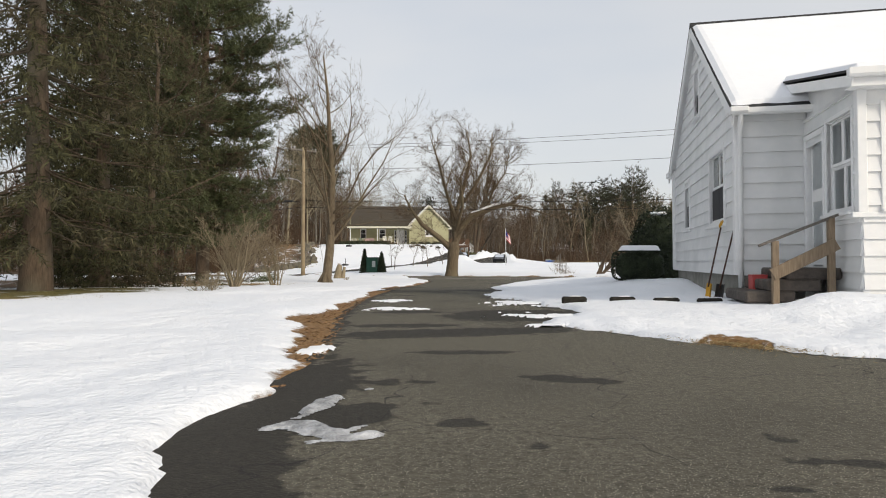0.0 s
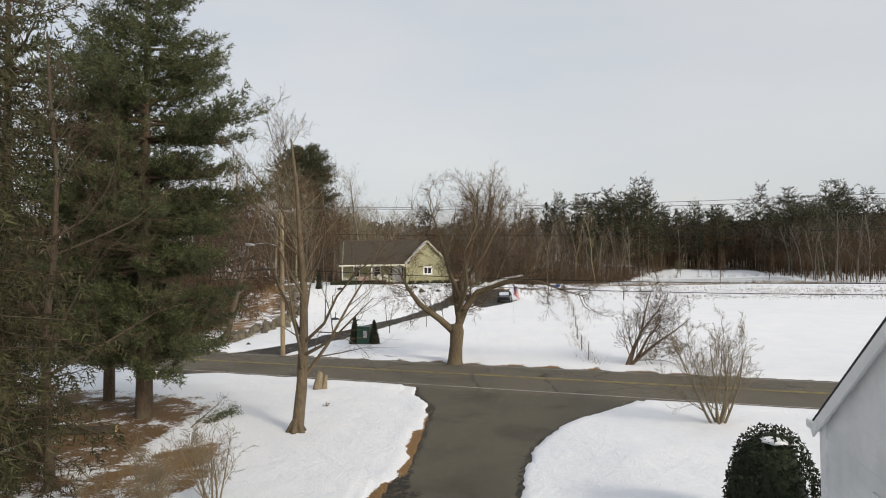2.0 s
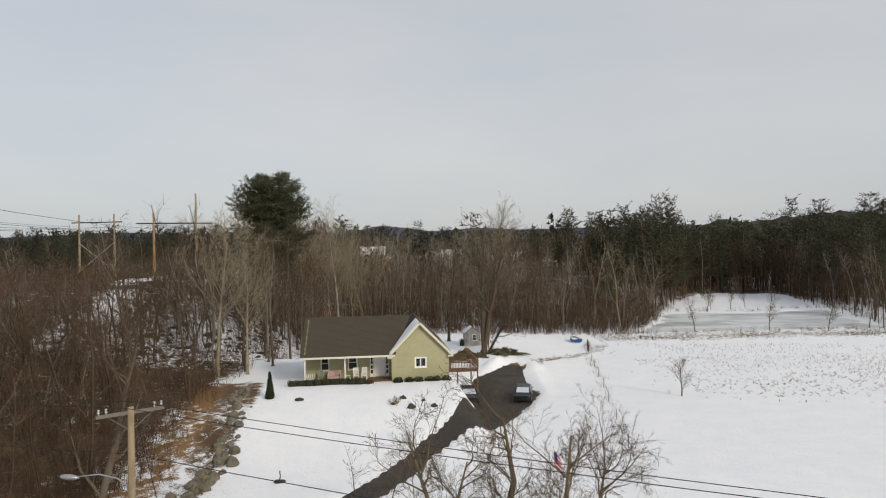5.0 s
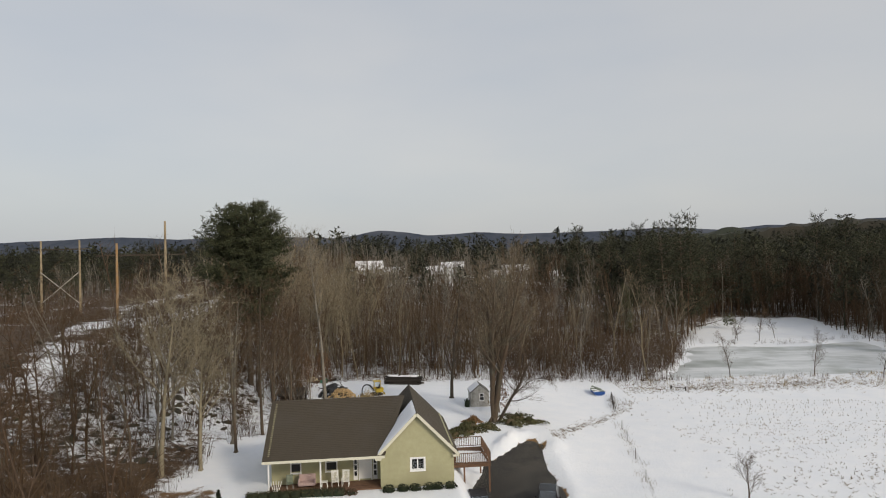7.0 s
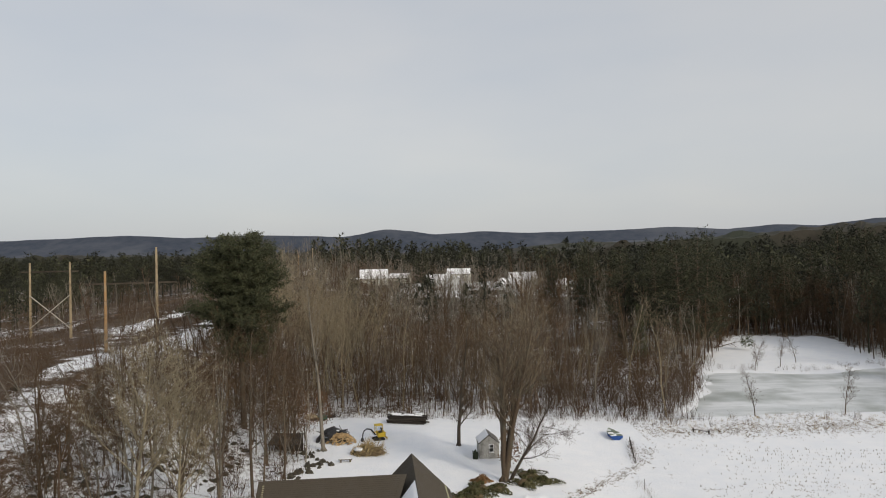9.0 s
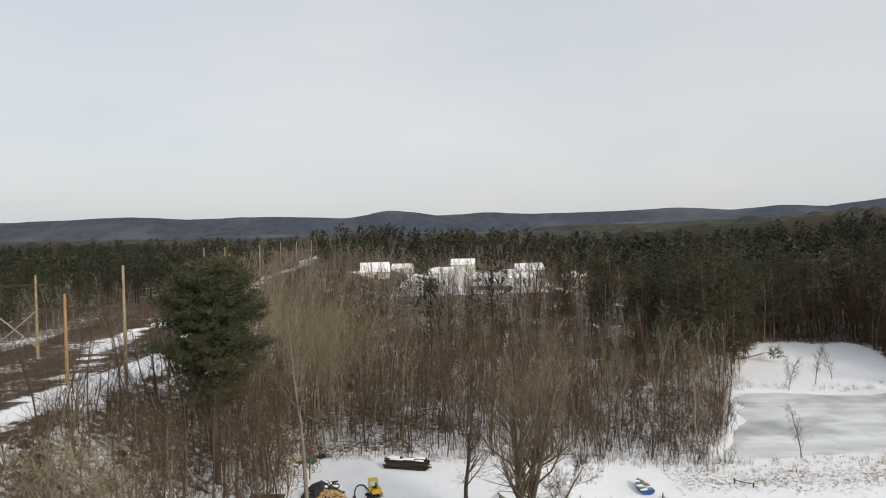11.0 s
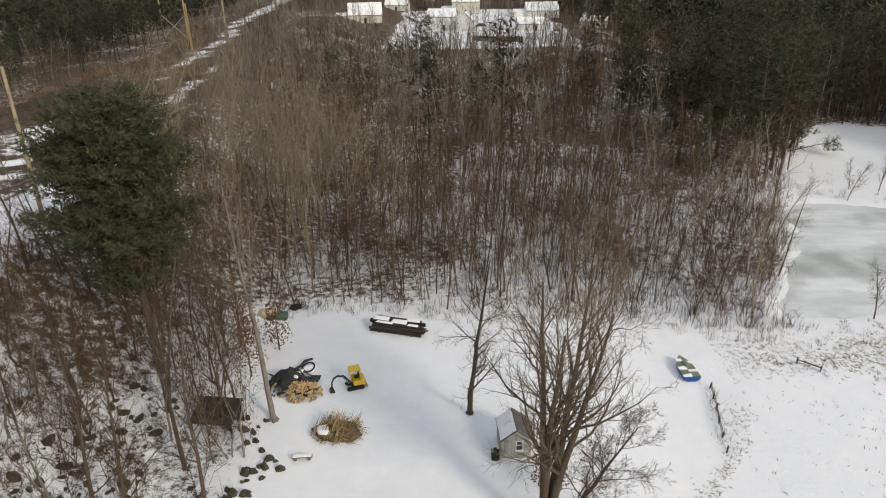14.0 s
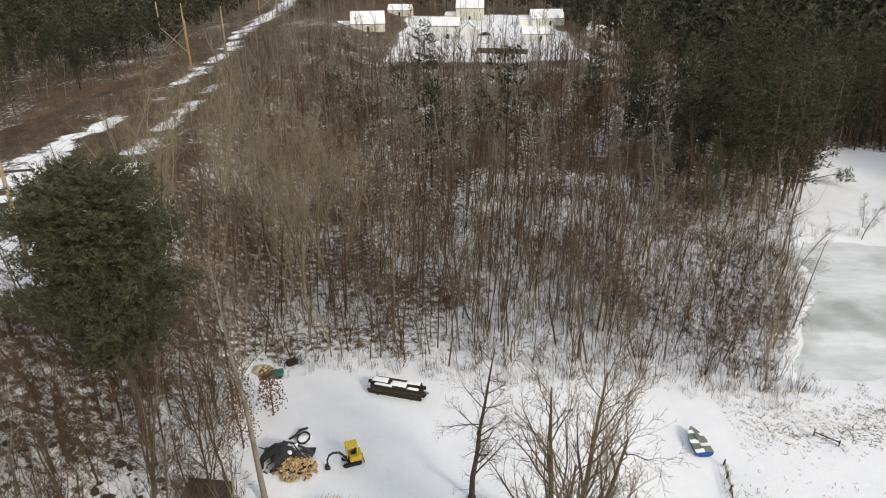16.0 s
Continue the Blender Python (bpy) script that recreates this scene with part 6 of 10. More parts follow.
# ---- trees behind the yellow house
tB = bare_meshes("yard_maple", 61, 15.5, 0.25, cfg_of(OPEN_TREE, kids=[26, 8, 7], ang=[55, 40, 38], len=[0.28, 0.42, 0.45], **{"from": [0.14, 0.15, 0.1]}), bark=M_BARKD, twig=M_TWIG)
plant("yard_maple", tB, pose(1.35, 135.3, gz(1.35, 135.3)), "slender dark bare maple standing in the snowy yard")
tC = bare_meshes("yard_oak", 62, 19.5, 0.36, cfg_of(OPEN_TREE, kids=[16, 9, 6], ang=[36, 38, 38], len=[0.40, 0.42, 0.45], **{"from": [0.3, 0.2, 0.1]}, rr=[0.5, 0.6, 0.55], extra=1, tw=0.016), stems=4, splay=11, bark=M_BARK, twig=M_TWIGT)
plant("spreading_maple", tC, pose(5.9, 121.8, gz(5.9, 121.8)), "large bare maple with several spreading stems")
tCl = bare_meshes("leaning_stem", 63, 10.5, 0.2, cfg_of(OPEN_TREE, kids=[24, 10, 8], up=[0.0, 0.06, 0.06], ang=[58, 44, 40], len=[0.42, 0.42, 0.45], tw=0.012), lean=(0.5, -0.05), bark=M_BARKD, twig=M_TWIGR, root=False)
plant("leaning_maple", tCl, pose(6.5, 122.3, gz(6.5, 122.3)), "leaning bare maple with reddish twigs")
tD = bare_meshes("tall_ash", 64, 21, 0.27, cfg_of(WOOD_TREE, kids=[18, 12], seg=[8, 4], sides=[7, 4], **{"from": [0.5, 0.15]}, extra=4, tw=0.012), lean=(0.0, 0.05), bark=M_BARKG, twig=M_TWIGT)
plant("tall_ash", tD, pose(-15.6, 134.7, gz(-15.6, 134.7)), "tall bare ash with a pale straight trunk")
tE = bare_meshes("cottonwood", 65, 19, 0.30, cfg_of(OPEN_TREE, kids=[24, 10, 8], ang=[46, 38, 36], len=[0.56, 0.42, 0.45], up=[0.03, 0.13, 0.1], **{"from": [0.38, 0.15, 0.1]}, rr=[0.5, 0.58, 0.55], extra=2, tw=0.02), bark=M_TWIGP, twig=M_TWIGP)
for x, y, s in ((-23.5, 100.7, 0.77), (-20.9, 102.6, 0.58)):
    plant("pale_poplar", tE, pose(x, y, gz(x, y), 0, 0, 9 * x) @ Matrix.Scale(s, 4), "pale bare poplar on the brushy slope", "tree", "poplars on the slope")
slim = [bare_meshes("slim_tree", 70 + i, 14 + i, 0.17, cfg_of(CROOKED, kids=[13, 5, 4], wob=[0.06, 0.18, 0.2], **{"from": [0.3, 0.2, 0.1]}), bark=M_BARKG if i == 1 else M_BARK) for i in range(3)]
for i, (x, y, s) in enumerate(((-19.5, 108, 1.0), (-20.8, 111, 0.95), (-21.6, 104, 0.9), (-22.8, 107.5, 1.0), (-24.5, 103.0, 0.9), (-19.8, 118.5, 1.05), (-18.0, 124.2, 1.1), (-22.4, 116.0, 1.0), (-25.0, 98.5, 0.8), (-23.8, 121.0, 1.1), (-26.5, 110.5, 0.95), (-21.0, 128.5, 1.1), (-17.5, 114.0, 0.8))):
    plant("slim_tree", slim[i % 3], pose(x, y, gz(x, y), random.uniform(-4, 4), random.uniform(-4, 4), 47 * i) @ Matrix.Scale(s, 4), "slim bare tree on the snowy slope", "tree", "slim trees beside the house")
def dome_reach(f):
    """Bough lengths of a broad round-topped crown."""
    return float(np.interp(f, [0, 0.2, 0.45, 0.7, 0.9, 1.0], [3.6, 5.2, 6.8, 6.2, 4.2, 2.4])) * (0.94 + 0.12 * math.sin(f * 23))


big = pine_meshes(81, 24.8, 9.5, 0.80, 9, dome_reach, 0.45, 0.24, 0.38, 11, 0.50, 0.046, M_PINEB, lift=0.12, sag=0.10, top=0.7, crest=0.2, thick=0.3)
plant("big_pine", big, pose(-27.0, 139.6, gz(-27, 139.6)), "big round-topped white pine above the bare woods")

plant("white_pine", pine_back, pose(-18.8, 36.0, gz(-18.8, 36), 0, 0, 130) @ Matrix.Scale(0.97, 4), "tall white pine standing behind the others")
plant("white_pine", pine_back, pose(-16.6, 40.2, gz(-16.6, 40.2), 0, 0, 20) @ Matrix.Scale(0.8, 4), "white pine standing close behind the roadside pine")

# ---- bare woods
woods = [bare_meshes("wood_tree", 100 + i, 12.5 + 0.9 * i, 0.10 + 0.014 * i, cfg_of(CROOKED, kids=[12 + i % 3, 4, 4], up=[0.04, 0.06 + 0.03 * i, 0.08]), bark=(M_BARK, M_BARKG, M_BARK, M_BARK, M_BARKT, M_BARK)[i], twig=(M_TWIG, M_TWIG, M_TWIGR, M_TWIG, M_TWIGT, M_TWIGR)[i], root=False) for i in range(6)]
pale = [bare_meshes("pale_wood_tree", 120 + i, 15.5 + i, 0.13, cfg_of(CROOKED, kids=[15, 5, 4], up=[0.04, 0.16, 0.1], ang=[34, 36, 36], tw=0.012), bark=M_TWIGP, twig=M_TWIGL, root=False) for i in range(2)]
slope = [bare_meshes("slope_tree", 125 + i, 9.0 + i, 0.11, cfg_of(CROOKED, wob=[0.17, 0.2, 0.22], kids=[11, 4, 3], ang=[46, 44, 40]), bark=(M_BARKG, M_BARK, M_BARKG)[i], twig=M_TWIG, stems=1 + i % 2, splay=16, root=False) for i in range(3)]
low = [bare_meshes("low_tree", 130 + i, 5.0 + i, 0.05, cfg_of(CROOKED, kids=[7, 3, 3], **{"from": [0.1, 0.1, 0.1]}, ang=[40, 38, 38], len=[0.42, 0.5, 0.5]), stems=3, splay=16, bark=(M_BARK, M_BARKG, M_BARK)[i], twig=(M_TWIG, M_TWIG, M_TWIGR)[i], root=False) for i in range(3)]


def scatter(x0, x1, y0, y1, gap, seed, ok):
    """Jittered grid of places for which ok(x, y) holds."""
    rng = random.Random(seed)
    out = []
    y = y0
    while y < y1:
        x = x0
        while x < x1:
            px, py = x + rng.uniform(-0.48, 0.48) * gap, y + rng.uniform(-0.48, 0.48) * gap
            if ok(px, py, rng):
                out.append((px, py, rng.random(), rng.random()))
            x += gap
        y += gap
    return out


# tan grass along the pond's near shore
sg, _r = MB(), random.Random(88)
for x, y, a, b in scatter(30, 78, 145, 155, 0.8, 89, lambda x, y, r: float(pond_d(x, y)) > 0.2 and r.random() < 0.15 + 0.6 * float(S(148, 153, y)) * float(S(-0.2, 0.2, fbm(x, y, 5, 2, 90)))):
    for _ in range(9):
        sliver(sg, Vector((x + _r.gauss(0, 0.14), y + _r.gauss(0, 0.14), gz(x, y))), rdir(_r, Vector((0, 0, 1)), 50 * _r.random()), _r.uniform(0.25, 0.65), 0.03, _r)
tagged(part("shore_grass", sg, M_GRASS), "tan dead grass tussocks along the frozen shore", "grass", kind="stuff")


def clear_of(x, y):
    return float(lane_d(x, y)) > 2 and float(road_d(x, y)) > 3 and float(pond_d(x, y)) > 0.4 and float(trail_d(x, y)) > 2


def in_woods(x, y, rng):
    return float(wood_m(x, y)) > 0.55 and y < 206 and x > -64 and clear_of(x, y) and not (-30 < x < -17 and y < 128) and abs(x + 27) + abs(y - 139.6) > 5


spots = [q for q in scatter(-62, 56, 66, 206, 3.1, 7, in_woods) if not (q[0] > 20 + 10 * q[2] and 162 < q[1] < 200 and q[3] < 0.6)]
near_spots = [s for s in spots if 150 < s[1] < 184 and s[0] > -32 or -44 < s[0] < -16 and 170 <= s[1] < 203]
side_spots = [s for s in spots if s[1] < 150 and s[0] > -50 and not (101 < s[1] < 140 and s[2] < 0.15)][:190]
chosen = set(near_spots) | set(side_spots)
for x, y, a, b in side_spots:
    plant("slope_tree", (slope + low[:2])[int(a * 5)], pose(x, y, gz(x, y) - 0.1, 16 * (a - 0.5), 16 * (b - 0.5), 360 * b) @ Matrix.Scale((0.75 if a < 0.6 else 0.9) + 0.5 * b, 4), "crooked bare tree on the brushy slope", "tree", "bare trees on the slope")
for x, y, a, b in near_spots:
    right = x > 14 + 8 * a
    pal = -44 < x < -16 and 171 < y < 204 and a < 0.8
    if not pal and (a < 0.66 if right else 0.3 < a < 0.55):
        plant("thicket_tree", low[int(b * 3)], pose(x, y, gz(x, y) - 0.1, 5 * (a - 0.5), 5 * (b - 0.5), 360 * a) @ Matrix.Scale(0.6 + 0.6 * b, 4), "low many-stemmed bare thicket tree", "tree", "thicket of the woods")
        continue
    me = pale[int(b * 2)] if pal else woods[int(b * 6)]
    sc = 1.0 + 0.25 * a if pal else 0.5 + 0.65 * ((a * 7.3 + b) % 1.0)
    plant("woodland_tree", me, pose(x, y, gz(x, y) - 0.1, 14 * (a - 0.5), 14 * (b - 0.5), 360 * a) @ Matrix.Scale(sc, 4),
          "pale tan bare woodland tree" if pal else "tall slender bare woodland tree", "tree", "bare trees of the woods")


def merged(name, items, mats, label, category):
    """Many small forms from mesh data, joined into one object. items: (mesh data, pose)."""
    V, F, MI, n = [], [], [], 0
    for (co, faces), m, slot in items:
        q = np.array(m)
        V.append(co @ q[:3, :3].T + q[:3, 3])
        F.append(faces + n)
        MI.append(np.full(len(faces), slot))
        n += len(co)
    V, F, MI = np.concatenate(V), np.concatenate(F), np.concatenate(MI)
    me = bpy.data.meshes.new(name)
    me.vertices.add(len(V))
    me.vertices.foreach_set("co", V.ravel())
    me.loops.add(F.size)
    me.loops.foreach_set("vertex_index", F.ravel().astype(np.int32))
    me.polygons.add(len(F))
    me.polygons.foreach_set("loop_start", np.arange(0, F.size, 3))
    for m in mats:
        me.materials.append(m)
    me.polygons.foreach_set("material_index", MI.astype(np.int32))
    me.update(calc_edges=True)
    return tagged(new(name, me), label, category, kind="stuff")


def tri_data(me):
    """Vertices and triangles of a mesh."""
    me.calc_loop_triangles()
    co = np.empty(len(me.vertices) * 3)
    me.vertices.foreach_get("co", co)
    t = np.empty(len(me.loop_triangles) * 3, np.int32)
    me.loop_triangles.foreach_get("vertices", t)
    return co.reshape(-1, 3), t.reshape(-1, 3)


def light_tree(seed, h, r, limbs, w):
    """A far bare tree, of few faces: a crooked trunk, limbs and twigs."""
    rng = random.Random(seed)
    mb = MB()
    pts = [Vector((0, 0, -0.3))]
    d = Vector((rng.gauss(0, 0.06), rng.gauss(0, 0.06), 1))
    for k in range(5):
        d = (d + Vector((rng.gauss(0, 0.08), rng.gauss(0, 0.08), 0))).normalized()
        pts.append(pts[-1] + d * h * 0.19)
    mb.path(pts, [r * (1 - 0.15 * k) for k in range(6)], 3)
    for _ in range(limbs):
        f = rng.uniform(1.2, 4.9)
        p = pts[int(f)].lerp(pts[int(f) + 1], f % 1)
        a = rng.uniform(0, 6.28)
        e = Vector((math.cos(a), math.sin(a), rng.uniform(0.4, 1.7))).normalized()
        ln = h * rng.uniform(0.14, 0.32) * (1.2 - 0.12 * f)
        sliver(mb, p, e, ln, w, rng)
        for _ in range(4):
            sliver(mb, p + e * ln * rng.uniform(0.25, 0.85), rdir(rng, e, 42), ln * rng.uniform(0.35, 0.7), w * 0.5, rng)
    return tri_data(mb.mesh("far_tree", M_TWIG))


lt = [light_tree(200 + i, 12 + 1.3 * i, 0.11 + 0.015 * i, 16, 0.045) for i in range(4)]
items = []
for x, y, a, b in spots:
    if (x, y, a, b) in chosen:
        continue
    items.append((lt[int(b * 4)], pose(x, y, gz(x, y), 0, 0, 360 * a) @ Matrix.Scale(0.5 + 0.6 * a, 4), 0 if b < 0.55 else 1 if b < 0.75 else 2))
# undergrowth between the trunks
br = MB()
_r = random.Random(3)
for _ in range(20):
    a = _r.uniform(0, 6.28)
    sliver(br, Vector((_r.uniform(-0.5, 0.5), _r.uniform(-0.5, 0.5), 0)), Vector((math.cos(a) * 0.26, math.sin(a) * 0.26, 1)).normalized(), _r.uniform(0.7, 1.9), 0.014, _r)
bdat = tri_data(br.mesh("brush", M_TWIG))
for x, y, a, b in scatter(-64, 56, 62, 206, 1.75, 17, lambda x, y, r: float(wood_m(x, y)) > 0.35 and clear_of(x, y) and r.random() < (0.34 if x < -18 and 101 < y < 140 and x > -50 else 0.5 if x < -21 else 0.36)):
    items.append((bdat, pose(x, y, gz(x, y), 0, 0, 360 * b) @ Matrix.Scale((0.6 + 0.9 * a) * (1.3 if x < -22 and y < 150 else 1.0), 4), 0 if b < 0.85 else 1))
for x, y, a, b in scatter(-130, -20, 62, 420, 1.9, 18, lambda x, y, r: float(corridor_m(x, y)) > 0.2 and float(trail_d(x, y)) > 0.6 and r.random() < 0.35 + 0.6 * float(S(-0.1, 0.15, fbm(x, y, 9, 2, 49)))):
    items.append((bdat, pose(x, y, gz(x, y), 0, 0, 360 * b) @ Matrix.Scale(0.6 + 1.2 * a, 4), 1 if b < 0.5 else 0 if b < 0.85 else 2))
for x, y, a, b in scatter(-24, 56, 146, 175, 0.9, 19, lambda x, y, r: 0.06 < float(wood_m(x, y)) < 0.7 and clear_of(x, y) and r.random() < 0.7):
    items.append((bdat, pose(x, y, gz(x, y), 0, 0, 360 * b) @ Matrix.Scale(0.35 + 0.55 * a, 4), 1 if b < 0.6 else 0))
for x, y, a, b in scatter(34, 120, 146, 212, 1.6, 20, lambda x, y, r: 1.0 < float(pond_d(x, y)) < 5.5 and r.random() < 0.55):
    items.append((bdat, pose(x, y, gz(x, y), 0, 0, 360 * b) @ Matrix.Scale(0.4 + 0.6 * a, 4), 1 if b < 0.4 else 0))
for x, y, a, b in scatter(-110, -40, 100, 330, 4.2, 26, lambda x, y, r: float(corridor_m(x, y)) > 0.3 and float(trail_d(x, y)) > 1.2 and float(fbm(x, y, 14, 2, 25)) > -0.05):
    items.append((lt[int(b * 4)], pose(x, y, gz(x, y), 0, 0, 360 * a) @ Matrix.Scale(0.14 + 0.2 * a, 4), 1 if b < 0.5 else 0))
for x, y, a, b in scatter(-62, -17, 66, 150, 3.7, 24, lambda x, y, r: float(wood_m(x, y)) > 0.4 and not (x > -50 and 101 < y < 138 and r.random() < 0.4) and clear_of(x, y) and not (-30 < x < -17 and 94 < y < 128)):
    items.append((lt[int(b * 4)], pose(x, y, gz(x, y), 0, 0, 360 * a) @ Matrix.Scale(0.6 + 0.45 * a, 4), 0 if b < 0.6 else 1))
for x, y, a, b in scatter(58, 165, 192, 268, 3.9, 23, lambda x, y, r: float(pond_d(x, y)) > 5 and float(village_m(x, y)) < 0.3 and x > np.interp(y, SHORE_Y, SHORE_X) - 6):
    items.append((lt[int(b * 4)], pose(x, y, gz(x, y), 0, 0, 360 * a) @ Matrix.Scale(0.7 + 0.6 * a, 4), 0 if b < 0.8 else 1))
pl = []
for k in range(4):
    pm, _r = MB(), random.Random(60 + k)
    q, d = Vector((0, 0, -0.3)), Vector((_r.gauss(0, 0.03), _r.gauss(0, 0.03), 1)).normalized()
    pts = [q]
    for _ in range(4):
        d = (d + Vector((_r.gauss(0, 0.035), _r.gauss(0, 0.035), 0))).normalized()
        pts.append(pts[-1] + d * 3.0)
    pm.path(pts, [0.10, 0.085, 0.07, 0.05, 0.015], 3)
    for _ in range(11):
        f = _r.uniform(1.6, 3.95)
        p = pts[int(f)].lerp(pts[int(f) + 1], f % 1)
        e = rdir(_r, Vector((0, 0, 1)), 38)
        sliver(pm, p, e, _r.uniform(0.8, 2.2), 0.02, _r)
        sliver(pm, p + e * 0.5, rdir(_r, e, 35), _r.uniform(0.5, 1.1), 0.014, _r)
    pl.append(tri_data(pm.mesh("pole_tree", M_TWIG)))
for x, y, a, b in scatter(-36, 46, 157, 214, 2.1, 43, lambda x, y, r: float(wood_m(x, y)) > 0.6 and clear_of(x, y) and r.random() < 0.62 - 0.45 * float(S(20, 30, x)) * float(S(206, 198, y))):
    items.append((pl[int(a * 4)], pose(x, y, gz(x, y), 11 * (a - 0.5), 11 * (b - 0.5), 360 * b) @ Matrix.Scale(0.45 + 0.75 * b * b, 4), 0 if a < 0.8 else 2))
bb = MB()
_r = random.Random(4)
for _ in range(9):
    a = _r.uniform(0, 6.28)
    d = Vector((math.cos(a) * _r.uniform(0.1, 0.6), math.sin(a) * _r.uniform(0.1, 0.6), 1)).normalized()
    p, ln = Vector((_r.uniform(-0.4, 0.4), _r.uniform(-0.4, 0.4), 0)), _r.uniform(1.6, 3.2)
    sliver(bb, p, d, ln, 0.030, _r)
    for _k in range(5):
        sliver(bb, p + d * ln * _r.uniform(0.3, 0.85), rdir(_r, d, 38), ln * _r.uniform(0.25, 0.5), 0.020, _r)
bbdat = tri_data(bb.mesh("saplings", M_TWIG))
lw = MB()
for _ in range(13):
    d = rdir(_r, Vector((0, 0, 1)), 26 * _r.random())
    p, ln = Vector((_r.gauss(0, 0.45), _r.gauss(0, 0.45), 0)), _r.uniform(0.8, 2.0)
    sliver(lw, p, d, ln, 0.022, _r)
    for _k in range(2):
        sliver(lw, p + d * ln * _r.uniform(0.35, 0.8), rdir(_r, d, 32), ln * _r.uniform(0.3, 0.5), 0.014, _r)
lwdat = tri_data(lw.mesh("low_brush", M_TWIG))
for x, y, a, b in scatter(8, 60, 152, 212, 1.25, 38, lambda x, y, r: float(wood_m(x, y)) > 0.2 and float(pond_d(x, y)) > 0.3 and r.random() < float(S(6, 26, x)) * (0.35 + 0.6 * float(S(-0.15, 0.2, fbm(x, y, 6, 2, 39))))):
    items.append((lwdat, pose(x, y, gz(x, y), 0, 0, 360 * b) @ Matrix.Scale(0.6 + 0.9 * a, 4), 0 if b < 0.6 else 1))
for x, y, a, b in scatter(-34, 56, 150, 216, 1.55, 27, lambda x, y, r: float(wood_m(x, y)) > 0.3 and clear_of(x, y) and r.random() < (0.25 + 0.55 * float(S(0, 0.25, fbm(x, y, 7, 2, 28)))) * (0.45 + 0.55 * float(S(160, 170, y)))):
    items.append((bbdat, pose(x, y, gz(x, y), 0, 0, 360 * b) @ Matrix.Scale(0.55 + 0.8 * a, 4), 0 if b < 0.5 else 1))
for x, y, a, b in scatter(-60, -15, 64, 150, 2.3, 30, lambda x, y, r: float(wood_m(x, y)) > 0.35 and clear_of(x, y) and r.random() < (0.38 if 101 < y < 140 and x > -50 else 0.6)):
    items.append((bbdat, pose(x, y, gz(x, y), 0, 0, 360 * b) @ Matrix.Scale(0.7 + 1.0 * a, 4), 0 if b < 0.55 else 1))
for x, y, a, b in scatter(76, 150, 136, 232, 3.3, 42, lambda x, y, r: x > np.interp(y, EAST_Y, EAST_X) - 0.5 and float(wood_m(x, y)) > 0.4):
    items.append((lt[int(b * 4)], pose(x, y, gz(x, y) - 0.2, 0, 0, 360 * a) @ Matrix.Scale(0.6 + 0.55 * a, 4), 0 if b < 0.75 else 2))
for x, y, a, b in scatter(58, 172, 226, 274, 2.9, 41, lambda x, y, r: float(village_m(x, y)) < 0.15 and x > np.interp(y, SHORE_Y, SHORE_X) and r.random() < 0.8):
    items.append((lt[int(b * 4)], pose(x, y, gz(x, y) - 0.2, 0, 0, 360 * a) @ Matrix.Scale(0.6 + 0.7 * a, 4), 0 if b < 0.7 else 1))
for x, y, a, b in scatter(-44, 68, 294, 306, 3.6, 31, lambda x, y, r: r.random() < 0.85):
    items.append((lt[int(b * 4)], pose(x, y, gz(x, y) - 0.2, 0, 0, 360 * a) @ Matrix.Scale(0.65 + 0.4 * a, 4), 0 if b < 0.7 else 2))
for x, y, a, b in scatter(-52, 34, 206, 292, 3.3, 29, lambda x, y, r: float(corridor_m(x, y)) < 0.2):
    items.append((lt[int(b * 4)], pose(x, y, gz(x, y) - 0.2, 0, 0, 360 * a) @ Matrix.Scale((0.55 + 0.5 * a) * 1.05, 4), 0 if b < 0.6 else 2))
for x, y, a, b in scatter(-28, -19.6, 64, 99, 1.1, 44, lambda x, y, r: clear_of(x, y) and r.random() < 0.25 + 0.5 * float(S(-20, -23, x))):
    items.append((lwdat, pose(x, y, gz(x, y), 0, 0, 360 * b) @ Matrix.Scale(0.4 + 0.7 * a, 4), 0 if b < 0.6 else 1))
merged("woodland_undergrowth", items, [M_TWIG, M_TWIGR, M_BARKG], "bare brown undergrowth and thin trees of the woods", "undergrowth")



def far_pine(seed, h, r, sprays, ln, w):
    """A far white pine: a bare pole, and tiers of ragged sprays heaped to an uneven, rounded crown."""
    rng = random.Random(seed)
    mb = MB()
    mb.tube((0, 0, -0.3), (0, 0, h * 0.9), 0.2, 0.06, 3, False)
    for k in range(sprays):
        f = (k + rng.random()) / sprays
        a = k * 2.4 + rng.uniform(-0.5, 0.5)
        out = r * math.sqrt(max(0.03, 1 - ((f - 0.3) / 0.74) ** 2)) * rng.uniform(0.25, 0.8) * (0.8 + 0.3 * math.sin(f * 17 + seed))
        c = Vector((math.cos(a) * out, math.sin(a) * out, h * (0.34 + 0.60 * f)))
        tuft(mb, c, Vector((math.cos(a), math.sin(a), 0.5)).normalized(), 7 if w < 0.2 else 6, ln, w, rng, 85)
    return tri_data(mb.mesh("far_pine", M_DARKPINE))


fnl = [far_pine(330 + i, 19 + 1.5 * i, 4.0 + 0.4 * i, 38, 1.6, 0.18) for i in range(4)]
fcl = [far_pine(310 + i, 18 + 1.6 * i, 4.0 + 0.45 * i, 13, 2.8, 0.62) for i in range(5)]


